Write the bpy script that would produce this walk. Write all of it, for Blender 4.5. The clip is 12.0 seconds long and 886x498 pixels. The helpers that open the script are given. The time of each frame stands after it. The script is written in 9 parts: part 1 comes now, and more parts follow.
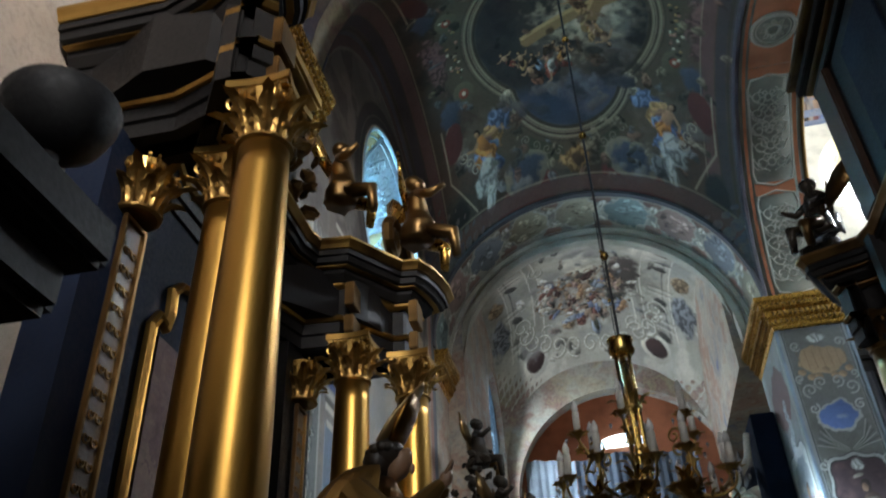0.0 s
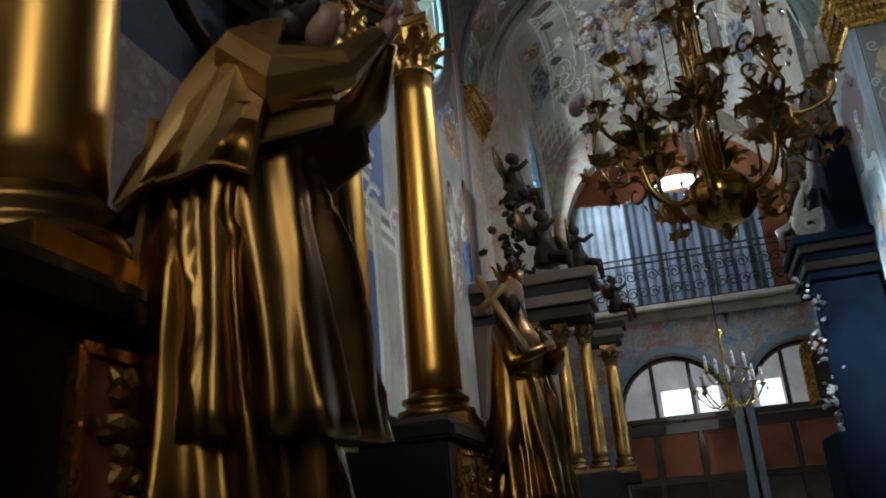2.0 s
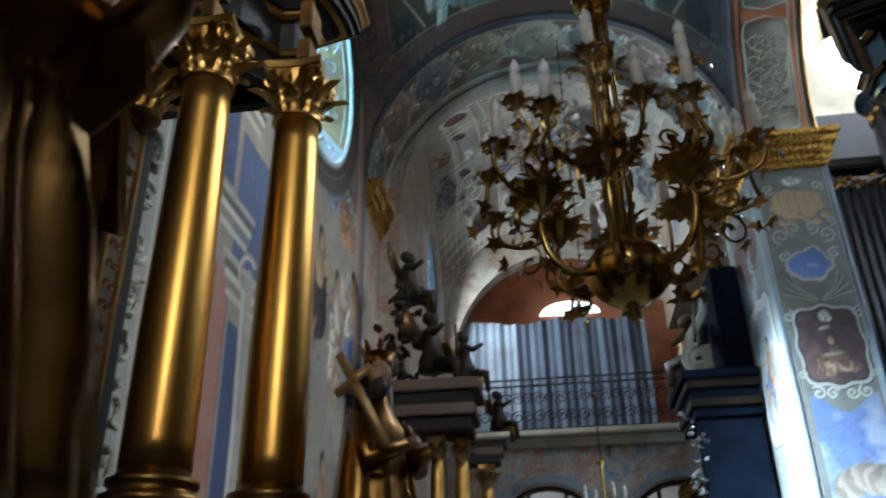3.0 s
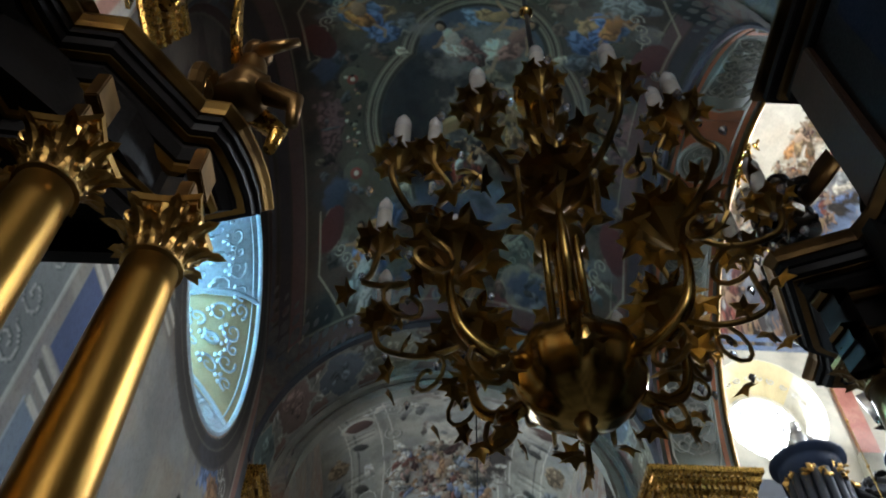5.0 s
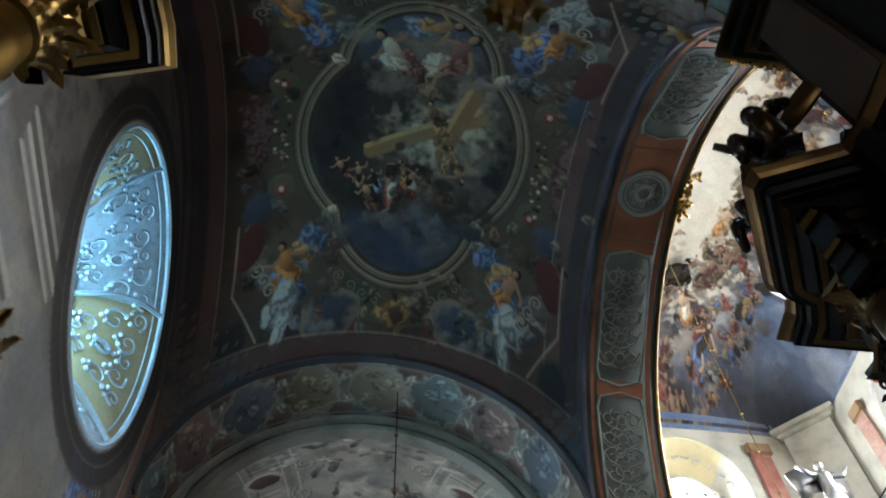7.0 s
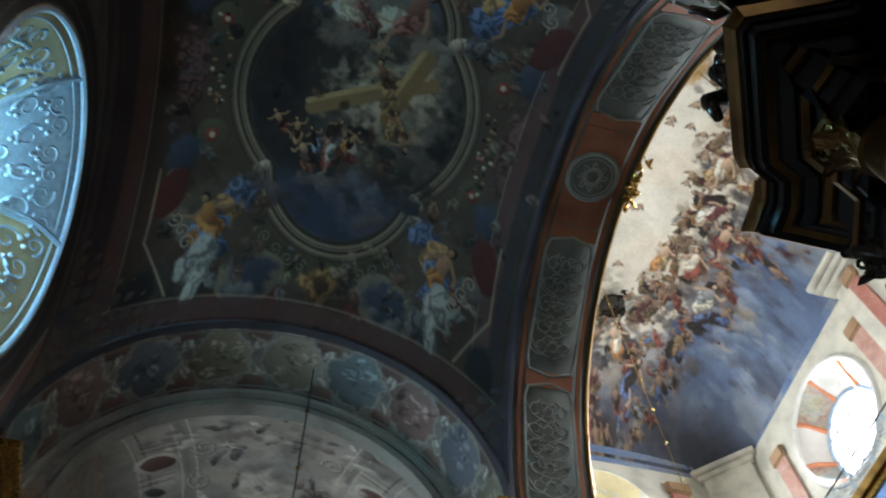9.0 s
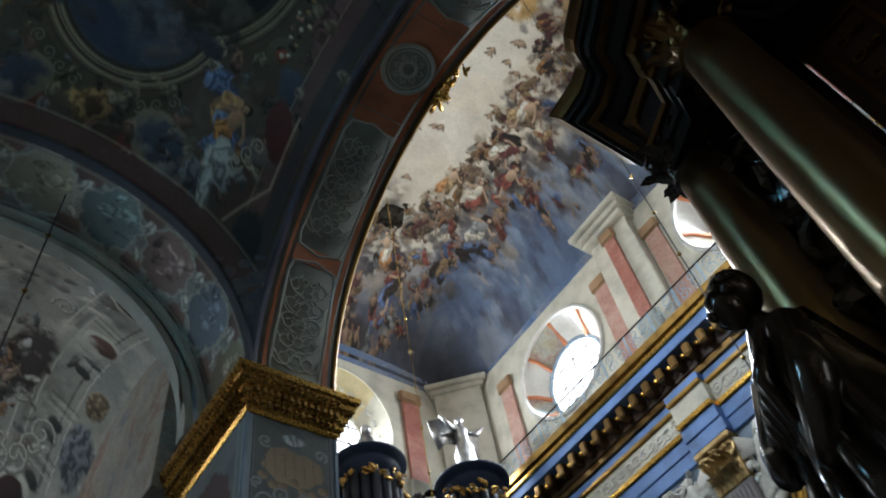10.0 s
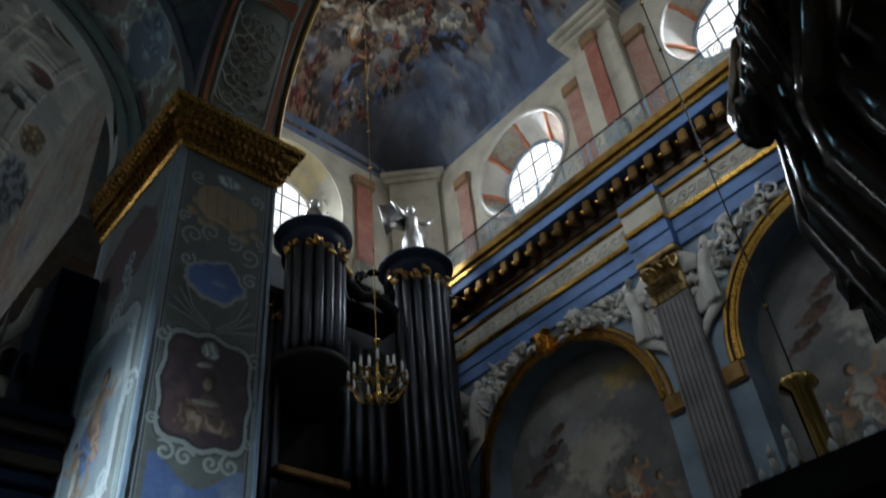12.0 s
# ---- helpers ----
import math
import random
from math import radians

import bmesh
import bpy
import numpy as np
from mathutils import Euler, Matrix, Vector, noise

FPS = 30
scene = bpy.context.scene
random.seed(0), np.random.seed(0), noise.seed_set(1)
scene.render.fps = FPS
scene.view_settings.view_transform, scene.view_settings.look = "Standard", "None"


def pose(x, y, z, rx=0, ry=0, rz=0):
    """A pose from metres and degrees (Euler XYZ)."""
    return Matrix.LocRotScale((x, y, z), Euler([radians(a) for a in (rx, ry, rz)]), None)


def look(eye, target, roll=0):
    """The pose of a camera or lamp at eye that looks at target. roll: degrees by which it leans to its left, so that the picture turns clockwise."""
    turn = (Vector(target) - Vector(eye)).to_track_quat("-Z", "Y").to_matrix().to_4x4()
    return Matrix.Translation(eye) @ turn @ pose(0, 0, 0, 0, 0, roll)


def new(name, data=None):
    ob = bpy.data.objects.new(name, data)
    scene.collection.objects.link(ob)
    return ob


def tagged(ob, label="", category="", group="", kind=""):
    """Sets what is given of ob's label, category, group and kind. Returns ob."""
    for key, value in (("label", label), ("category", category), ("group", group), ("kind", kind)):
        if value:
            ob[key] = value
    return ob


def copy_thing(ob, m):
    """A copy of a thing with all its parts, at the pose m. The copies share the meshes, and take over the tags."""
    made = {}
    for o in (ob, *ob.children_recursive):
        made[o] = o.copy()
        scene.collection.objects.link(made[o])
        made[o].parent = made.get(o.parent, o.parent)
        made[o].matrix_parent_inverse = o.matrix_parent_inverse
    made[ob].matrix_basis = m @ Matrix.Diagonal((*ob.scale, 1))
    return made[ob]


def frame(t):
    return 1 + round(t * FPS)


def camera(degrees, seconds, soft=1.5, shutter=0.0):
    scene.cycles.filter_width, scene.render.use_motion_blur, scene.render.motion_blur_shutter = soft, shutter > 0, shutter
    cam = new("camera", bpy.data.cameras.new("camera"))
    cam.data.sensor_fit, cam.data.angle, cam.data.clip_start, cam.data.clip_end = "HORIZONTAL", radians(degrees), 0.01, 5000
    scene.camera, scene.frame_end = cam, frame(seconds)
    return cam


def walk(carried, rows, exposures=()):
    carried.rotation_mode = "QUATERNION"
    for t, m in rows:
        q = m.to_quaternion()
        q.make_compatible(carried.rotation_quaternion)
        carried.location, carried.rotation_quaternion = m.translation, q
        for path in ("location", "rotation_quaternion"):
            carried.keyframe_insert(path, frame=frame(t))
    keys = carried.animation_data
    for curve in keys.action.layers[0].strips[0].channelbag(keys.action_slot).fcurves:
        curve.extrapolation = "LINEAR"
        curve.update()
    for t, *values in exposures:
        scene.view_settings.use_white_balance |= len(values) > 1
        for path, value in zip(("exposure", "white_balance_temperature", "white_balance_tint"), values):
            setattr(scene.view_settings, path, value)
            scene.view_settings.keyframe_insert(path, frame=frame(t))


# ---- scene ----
cam = camera(56.8, 12.0, soft=1.9, shutter=0.35)
METRES, EYE, TILT, LEAN, TURN = 10.0, 1.5, 0.0, 0.0, 10.5
ROWS = [
    (0.0, 0.0, 0.0, 0.0, 1.51, 34.46, 2.21),
    (0.5, 0.0094, 0.0453, -0.0029, 3.73, 30.92, 2.27),
    (1.0, 0.0169, 0.0913, -0.0089, 5.34, 25.8, 1.58),
    (1.5, 0.0163, 0.1392, -0.0102, 6.0, 22.57, 3.77),
    (2.0, 0.0261, 0.1872, -0.0162, 6.28, 19.48, 4.4),
    (2.5, 0.0366, 0.2294, -0.0147, 3.42, 20.85, 0.08),
    (3.0, 0.0399, 0.2797, -0.013, -2.84, 27.04, 1.09),
    (3.5, 0.0472, 0.3215, -0.0136, -6.36, 30.98, 1.18),
    (5.5, 0.0814, 0.4954, -0.0166, -13.39, 53.91, -0.87),
    (6.0, 0.0938, 0.5411, -0.0195, -14.48, 53.72, 0.08),
    (6.5, 0.0998, 0.5878, -0.0152, -16.52, 56.3, 0.88),
    (8.5, 0.1617, 0.7649, -0.0138, -20.89, 60.15, 1.67),
    (9.0, 0.1783, 0.7998, -0.0151, -24.97, 61.51, 2.33),
    (9.5, 0.1866, 0.8316, -0.0179, -34.0, 59.36, 5.9),
    (10.0, 0.2061, 0.8564, -0.0203, -44.65, 53.54, 7.91),
    (10.5, 0.2384, 0.8679, -0.0203, -47.47, 53.84, 6.18),
    (11.0, 0.259, 0.8798, -0.0229, -49.6, 48.63, 4.99),
    (11.5, 0.276, 0.9, -0.0254, -49.99, 45.17, 4.97),
    (12.0, 0.295, 0.9099, -0.0231, -51.46, 39.67, 4.75),
]
walk(cam, [(t, pose(0, 0, EYE, TILT, LEAN, TURN) @ pose(METRES * x, METRES * y, METRES * z, 90 + pitch, roll, yaw)) for t, x, y, z, yaw, pitch, roll in ROWS],
     [(0, -0.02), (2.0, 0.06), (3.5, -0.05), (5.5, -0.5), (6.5, -0.6), (8.5, -0.8), (9.5, -1.0), (10.5, -1.95), (11, -2.3), (12, -2.6)])

# ---- world, sun, large lights ----
world = bpy.data.worlds.new("world")
scene.world = world
world.use_nodes = True
_wn = world.node_tree.nodes
_sky = _wn.new("ShaderNodeTexSky")
_sky.sky_type = "NISHITA"
_sky.sun_disc = False
_sky.sun_elevation, _sky.sun_rotation = radians(38), radians(60)
world.node_tree.links.new(_sky.outputs[0], _wn["Background"].inputs[0])
_wn["Background"].inputs[1].default_value = 0.12


def sun_lamp(strength, elevation, azimuth):
    data = bpy.data.lights.new("sun", "SUN")
    data.energy, data.angle, data.color = strength, radians(0.6), (1.0, 0.95, 0.86)
    ob = new("sun", data)
    e, a = radians(elevation), radians(azimuth)
    way = Vector((math.sin(a) * math.cos(e), math.cos(a) * math.cos(e), math.sin(e)))
    ob.matrix_world = look(way * 60, (0, 0, 0))
    return ob


sun_lamp(3.0, 38, 60)


def window_light(eye, target, w, h, watts, colour, spread=180):
    data = bpy.data.lights.new("window_daylight", "AREA")
    data.shape, data.size, data.size_y = "ELLIPSE", w, h
    data.energy, data.color, data.spread = watts, colour, radians(spread)
    ob = new("window_daylight", data)
    ob.matrix_world = look(eye, target)
    return ob


DAY = (0.80, 0.90, 1.0)
window_light((-4.62, 13.85, 11.6), (4.25, 18.0, 3.9), 2.0, 2.0, 640, (0.66, 0.86, 1.0), 24)
window_light((-3.35, 25.3, 11.4), (0.5, 24.3, 10.5), 2.8, 3.8, 520, DAY)
window_light((17.6, 21.2, 20.5), (8, 18.0, 17.0), 2.8, 2.8, 2500, DAY)
window_light((17.6, 13.3, 20.5), (6, 13.0, 16.0), 2.8, 2.8, 2400, DAY)
window_light((17.6, 5.1, 20.5), (4, 6.0, 10.0), 2.8, 2.8, 2200, DAY)
window_light((11.55, 27.2, 20.0), (11, 12.0, 17.0), 2.4, 2.7, 2500, DAY)
# added fill from behind the camera, no window known; brightens the upper altar wall
window_light((1.4, -6.9, 9.2), (-3.6, 3.9, 7.6), 3.4, 4.6, 215, (1.0, 0.97, 0.93), 42)
# out-of-view windows assumed above the arch, added to light the hall's east wall
window_light((6.3, 17.4, 20.6), (17.0, 17.4, 14.5), 2.6, 2.6, 430, DAY, 110)
window_light((6.3, 9.2, 20.6), (17.0, 11.5, 14.5), 2.6, 2.6, 330, DAY, 110)

# ---- materials ----
def _node(tree, kind, x=0, y=0):
    n = tree.nodes.new(kind)
    n.location = (x, y)
    return n


def _coords(t, warp=0.0, warp_scale=1.0):
    tc = _node(t, "ShaderNodeTexCoord")
    out = tc.outputs["Object"]
    if warp:
        n = _node(t, "ShaderNodeTexNoise")
        n.inputs["Scale"].default_value = warp_scale
        n.inputs["Detail"].default_value = 3
        t.links.new(out, n.inputs["Vector"])
        m = _node(t, "ShaderNodeVectorMath")
        m.operation = "MULTIPLY_ADD"
        m.inputs[1].default_value = (warp, warp, warp)
        t.links.new(n.outputs["Color"], m.inputs[0])
        t.links.new(out, m.inputs[2])
        out = m.outputs[0]
    return out


def _noise(t, vec, scale, detail=4, rough=0.55):
    n = _node(t, "ShaderNodeTexNoise")
    n.inputs["Scale"].default_value = scale
    n.inputs["Detail"].default_value = detail
    n.inputs["Roughness"].default_value = rough
    t.links.new(vec, n.inputs["Vector"])
    return n


def _ramp(t, fac, stops, mode="LINEAR"):
    r = _node(t, "ShaderNodeValToRGB")
    r.color_ramp.interpolation = mode
    el = r.color_ramp.elements
    while len(el) < len(stops):
        el.new(0.5)
    for e, (p, c) in zip(el, stops):
        e.position = p
        e.color = (*c, 1)
    t.links.new(fac, r.inputs[0])
    return r.outputs[0]


def _mix(t, fac, a, b, blend="MIX"):
    m = _node(t, "ShaderNodeMix")
    m.data_type = "RGBA"
    m.blend_type = blend
    if isinstance(fac, float):
        m.inputs[0].default_value = fac
    else:
        t.links.new(fac, m.inputs[0])
    for sock, v in ((m.inputs[6], a), (m.inputs[7], b)):
        if isinstance(v, tuple):
            sock.default_value = (*v, 1)
        else:
            t.links.new(v, sock)
    return m.outputs[2]


def _bump(t, height, strength, distance=0.02):
    b = _node(t, "ShaderNodeBump")
    b.inputs["Strength"].default_value = strength
    b.inputs["Distance"].default_value = distance
    t.links.new(height, b.inputs["Height"])
    return b.outputs[0]


def _start(name):
    m = bpy.data.materials.new(name)
    m.use_nodes = True
    return m, m.node_tree, m.node_tree.nodes["Principled BSDF"]


def plain(name, colour, rough=0.6, metal=0.0, big=1.2, fine=30.0, vary=0.35, bump=0.15, dirt=None, coat=0.0, gloss=0.5):
    """A surface with variation at two scales."""
    m, t, p = _start(name)
    v = _coords(t)
    a, b = _noise(t, v, big), _noise(t, v, fine, 5)
    low = tuple(c * (1 - vary) for c in colour) if dirt is None else dirt
    high = tuple(min(1, c * (1 + vary * 0.6)) for c in colour)
    base = _ramp(t, a.outputs[0], [(0.3, low), (0.5, colour), (0.72, high)])
    grain = _ramp(t, b.outputs[0], [(0.35, (0.72, 0.72, 0.72)), (0.65, (1, 1, 1))])
    t.links.new(_mix(t, 0.6, base, grain, "MULTIPLY"), p.inputs["Base Color"])
    rr = _ramp(t, b.outputs[0], [(0.3, (rough * 0.8,) * 3), (0.7, (min(1, rough * 1.25),) * 3)])
    t.links.new(rr, p.inputs["Roughness"])
    p.inputs["Metallic"].default_value = metal
    p.inputs["Coat Weight"].default_value = coat
    p.inputs["Specular IOR Level"].default_value = gloss
    t.links.new(_bump(t, b.outputs[0], bump), p.inputs["Normal"])
    return m


def fresco(name, palette, scale=0.9, warp=1.1, sky=None, rough=0.75):
    """Painted plaster: soft figures and clouds in the given colours."""
    m, t, p = _start(name)
    v = _coords(t, warp, scale * 1.7)
    a = _noise(t, v, scale, 6, 0.62)
    n = len(palette)
    stops = [(0.27 + 0.46 * i / (n - 1), c) for i, c in enumerate(palette)]
    base = _ramp(t, a.outputs[0], stops)
    vor = _node(t, "ShaderNodeTexVoronoi")
    vor.inputs["Scale"].default_value = scale * 2.6
    t.links.new(_coords(t, warp * 0.7, scale * 3.5), vor.inputs["Vector"])
    sep = _node(t, "ShaderNodeSeparateColor")
    t.links.new(vor.outputs["Color"], sep.inputs[0])
    figs = _ramp(t, sep.outputs[0], [(i / n, palette[(i * 3 + 1) % n]) for i in range(n)])
    mask = _ramp(t, _noise(t, _coords(t), scale * 0.8, 3).outputs[0], [(0.46, (0, 0, 0)), (0.58, (0.6, 0.6, 0.6))])
    col = _mix(t, mask, base, figs)
    fine = _noise(t, _coords(t, 0.25, 5.0), 9.0, 6, 0.7)
    shade = _ramp(t, fine.outputs[0], [(0.32, (0.55, 0.55, 0.57)), (0.55, (1, 1, 1)), (0.75, (1.0, 0.97, 0.92))])
    col = _mix(t, 0.75, col, shade, "MULTIPLY")
    old = _noise(t, _coords(t), 0.35, 4)
    grime = _ramp(t, old.outputs[0], [(0.35, (0.6, 0.58, 0.56)), (0.6, (1, 1, 1))])
    t.links.new(_mix(t, 0.7, col, grime, "MULTIPLY"), p.inputs["Base Color"])
    p.inputs["Roughness"].default_value = rough
    t.links.new(_bump(t, _noise(t, _coords(t), 25.0, 4).outputs[0], 0.12), p.inputs["Normal"])
    return m


def marbled(name, a, b, c, rough=0.35, scale=2.0):
    """Painted or real marble: clouded ground with fine veins."""
    m, t, p = _start(name)
    v = _coords(t, 0.8, 1.3)
    n1 = _noise(t, v, scale, 6, 0.6)
    base = _ramp(t, n1.outputs[0], [(0.28, a), (0.5, b), (0.72, c)])
    n2 = _noise(t, _coords(t, 1.4, 0.9), scale * 2.2, 5, 0.6)
    vein = _ramp(t, n2.outputs[0], [(0.47, (1, 1, 1)), (0.5, (0.55, 0.55, 0.56)), (0.53, (1, 1, 1))])
    n3 = _noise(t, v, 14.0, 5)
    g = _ramp(t, n3.outputs[0], [(0.3, (0.72, 0.72, 0.72)), (0.7, (1, 1, 1))])
    col = _mix(t, 0.7, _mix(t, 0.6, base, vein, "MULTIPLY"), g, "MULTIPLY")
    t.links.new(col, p.inputs["Base Color"])
    p.inputs["Roughness"].default_value = rough
    t.links.new(_bump(t, n3.outputs[0], 0.05), p.inputs["Normal"])
    return m


def gilded(name, bright, worn, rough=0.3, metal=1.0, fine=22.0, drawn=False):
    """Gilding; drawn: streaked along its height, as on a burnished shaft."""
    m, t, p = _start(name)
    v = _coords(t)
    if drawn:
        mp = _node(t, "ShaderNodeMapping")
        mp.inputs["Scale"].default_value = (1.0, 1.0, 0.06)
        t.links.new(v, mp.inputs["Vector"])
        v = mp.outputs[0]
    n, f = _noise(t, v, 2.2, 3, 0.5), _noise(t, v, fine, 4)
    t.links.new(_ramp(t, n.outputs[0], [(0.25, worn), (0.55, bright), (0.85, tuple(min(1, k * 1.15) for k in bright))]), p.inputs["Base Color"])
    t.links.new(_ramp(t, f.outputs[0], [(0.3, (rough * 0.95,) * 3), (0.75, (rough * 1.1,) * 3)]), p.inputs["Roughness"])
    p.inputs["Metallic"].default_value = metal
    if not drawn:
        t.links.new(_bump(t, f.outputs[0], 0.03, 0.006), p.inputs["Normal"])
    return m


def window_glass(name, colour, strength):
    """Thick diffusing glass that glows in place of light behind it."""
    m, t, p = _start(name)
    v = _coords(t, 0.3, 2.0)
    n = _noise(t, v, 1.3, 4)
    hi = tuple(min(1, c * 1.15) for c in colour)
    c = _ramp(t, n.outputs[0], [(0.3, tuple(k * 0.75 for k in colour)), (0.7, hi)])
    t.links.new(c, p.inputs["Emission Color"])
    t.links.new(c, p.inputs["Base Color"])
    p.inputs["Emission Strength"].default_value = strength
    p.inputs["Roughness"].default_value = 0.2
    return m


GOLD = gilded("gold_leaf", (0.60, 0.34, 0.075), (0.44, 0.24, 0.05), 0.27)
GOLD_SHAFT = gilded("burnished_gold_shaft", (0.50, 0.28, 0.065), (0.24, 0.125, 0.028), 0.32, 1.0, 9.0, True)
GOLD_DULL = gilded("dull_gilding", (0.40, 0.24, 0.07), (0.14, 0.075, 0.025), 0.36)
GOLD_PALE = gilded("pale_worn_gilding", (0.50, 0.36, 0.17), (0.22, 0.13, 0.05), 0.42, 0.75)
GOLD_BROWN = gilded("brown_gilding", (0.22, 0.13, 0.05), (0.06, 0.035, 0.018), 0.38)
BRASS = gilded("brass", (0.66, 0.44, 0.13), (0.40, 0.25, 0.07), 0.2)
SILVER = gilded("silvered_wood", (0.48, 0.47, 0.46), (0.2, 0.19, 0.18), 0.36)
BLACK_WOOD = plain("black_painted_wood", (0.010, 0.009, 0.009), 0.5, vary=0.5, bump=0.1, coat=0.03, gloss=0.2)
BLUE_WOOD = plain("dark_blue_paint", (0.010, 0.016, 0.034), 0.6, vary=0.5, bump=0.1, gloss=0.12)
ORGAN_WOOD = plain("dull_black_organ_wood", (0.009, 0.008, 0.008), 0.75, vary=0.5, gloss=0.12)
BROWN_WOOD = plain("dark_brown_wood", (0.06, 0.032, 0.018), 0.4, vary=0.5, coat=0.2)
GOLD_DIM = gilded("dim_gilded_shaft", (0.30, 0.20, 0.09), (0.16, 0.11, 0.055), 0.3, 0.9, 9.0, True)
DARK_CARVING = plain("dark_carved_wood", (0.020, 0.014, 0.009), 0.5, vary=0.5, gloss=0.2)
BRONZE = plain("dark_bronze", (0.055, 0.043, 0.031), 0.22, 0.3, vary=0.5, bump=0.08, coat=0.5)
WHITE_STUCCO = plain("pale_stucco", (0.62, 0.60, 0.55), 0.7, vary=0.25)
CREAM = plain("cream_plaster", (0.58, 0.54, 0.44), 0.8, vary=0.28)
GREY_STUCCO = plain("grey_stucco_relief", (0.46, 0.45, 0.38), 0.75, vary=0.3)
GREY_GROUND = plain("grey_green_ground", (0.24, 0.25, 0.21), 0.8, vary=0.35)
SLATE_MAUVE = plain("slate_mauve_paint", (0.11, 0.10, 0.125), 0.75, vary=0.35)
RED_BAND = plain("brick_red_paint", (0.50, 0.18, 0.085), 0.75, vary=0.35)
PINK_MARBLE = marbled("pink_marble_paint", (0.42, 0.20, 0.16), (0.5, 0.28, 0.22), (0.56, 0.38, 0.30), 0.5)
RED_MARBLE = marbled("red_marble_paint", (0.34, 0.11, 0.08), (0.42, 0.16, 0.12), (0.5, 0.25, 0.18), 0.45)
BLUE_MARBLE = marbled("blue_grey_marble_paint", (0.13, 0.19, 0.29), (0.26, 0.32, 0.38), (0.45, 0.47, 0.46), 0.5, 0.9)
BLUE_TRIM = plain("grey_blue_paint", (0.22, 0.29, 0.36), 0.6)
DEEP_BLUE = plain("blue_stucco", (0.13, 0.24, 0.50), 0.55)
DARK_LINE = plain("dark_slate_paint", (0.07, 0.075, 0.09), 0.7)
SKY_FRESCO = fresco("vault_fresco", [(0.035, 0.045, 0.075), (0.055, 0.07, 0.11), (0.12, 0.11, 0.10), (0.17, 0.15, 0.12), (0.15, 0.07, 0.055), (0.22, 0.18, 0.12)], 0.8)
CHOIR_FRESCO = fresco("choir_vault_fresco", [(0.20, 0.24, 0.28), (0.42, 0.42, 0.38), (0.52, 0.50, 0.42), (0.36, 0.24, 0.20), (0.48, 0.42, 0.28), (0.30, 0.32, 0.34)], 0.75)
DOME_FRESCO = fresco("dome_fresco", [(0.05, 0.08, 0.16), (0.10, 0.16, 0.29), (0.18, 0.24, 0.36), (0.27, 0.28, 0.31), (0.12, 0.18, 0.31), (0.34, 0.33, 0.32)], 0.55)
WALL_FRESCO = fresco("wall_fresco", [(0.10, 0.16, 0.34), (0.30, 0.28, 0.27), (0.44, 0.40, 0.33), (0.38, 0.22, 0.16), (0.50, 0.44, 0.34), (0.14, 0.2, 0.36)], 0.75, 1.6)
BAND_FRESCO = fresco("arch_band_fresco", [(0.16, 0.20, 0.26), (0.30, 0.32, 0.32), (0.38, 0.36, 0.28), (0.30, 0.16, 0.14), (0.40, 0.36, 0.22), (0.22, 0.28, 0.34)], 0.9)
ARCADE_FRESCO = fresco("gallery_fresco", [(0.08, 0.18, 0.45), (0.14, 0.28, 0.5), (0.5, 0.5, 0.46), (0.42, 0.22, 0.17), (0.5, 0.47, 0.4), (0.12, 0.25, 0.5)], 1.1)
PIER_DARK = fresco("dim_old_painting", [(0.05, 0.04, 0.05), (0.10, 0.06, 0.07), (0.16, 0.10, 0.09), (0.12, 0.07, 0.08), (0.24, 0.18, 0.14), (0.07, 0.05, 0.06)], 1.8)
FLOOR_A = marbled("pale_floor_stone", (0.34, 0.32, 0.28), (0.42, 0.40, 0.36), (0.48, 0.46, 0.42), 0.35)
FLOOR_B = marbled("dark_floor_stone", (0.09, 0.09, 0.09), (0.13, 0.12, 0.12), (0.18, 0.17, 0.16), 0.35)
PANE = window_glass("pale_blue_window_glass", (0.42, 0.66, 0.88), 0.95)
PANE_GOLD = window_glass("pale_yellow_window_glass", (0.80, 0.66, 0.36), 0.85)
PANE_DAY = window_glass("daylit_white_glass", (0.58, 0.82, 1.0), 15.0)
PANE_WHITE = window_glass("bright_white_glass", (0.86, 0.92, 1.0), 10.0)
PANE_FILL = window_glass("unseen_fill_glass", (0.92, 0.94, 1.0), 5.3)
LEAD = plain("pale_blue_tracery", (0.30, 0.42, 0.52), 0.5)
IRON = plain("wrought_iron", (0.03, 0.03, 0.035), 0.4, 0.6)
CANDLE = plain("white_candle_tube", (0.78, 0.76, 0.70), 0.45, vary=0.1)

# ---- shapes ----
FINE = {"spandrel_carving", "keystone", "scroll_panel", "garland", "carving", "arabesque", "gable_carving", "side_carving", "attic_carving", "side_wing", "leaves", "tondo_carving", "gilt_fringe", "capital", "pilaster_capital"}


def part(name, bm, material, parent=None, label="", smooth=False):
    me = bpy.data.meshes.new(name)
    bm.normal_update()
    bm.to_mesh(me)
    bm.free()
    me.materials.append(material)
    if smooth:
        for f in me.polygons:
            f.use_smooth = True
    ob = new(name, me)
    if parent:
        ob.parent = parent
    if label:
        ob["label"] = label
    if name.split(".")[0] in FINE:
        ob["kind"] = "stuff"
    return ob


def thing(name, label, category, group="", kind="", at=None):
    ob = new(name)
    if at is not None:
        ob.matrix_basis = at
    return tagged(ob, label, category, group, kind)


def structure(name, bm, material, label, smooth=False):
    return tagged(part(name, bm, material, None, "", smooth), label, name.split("_")[0], "", "structure")


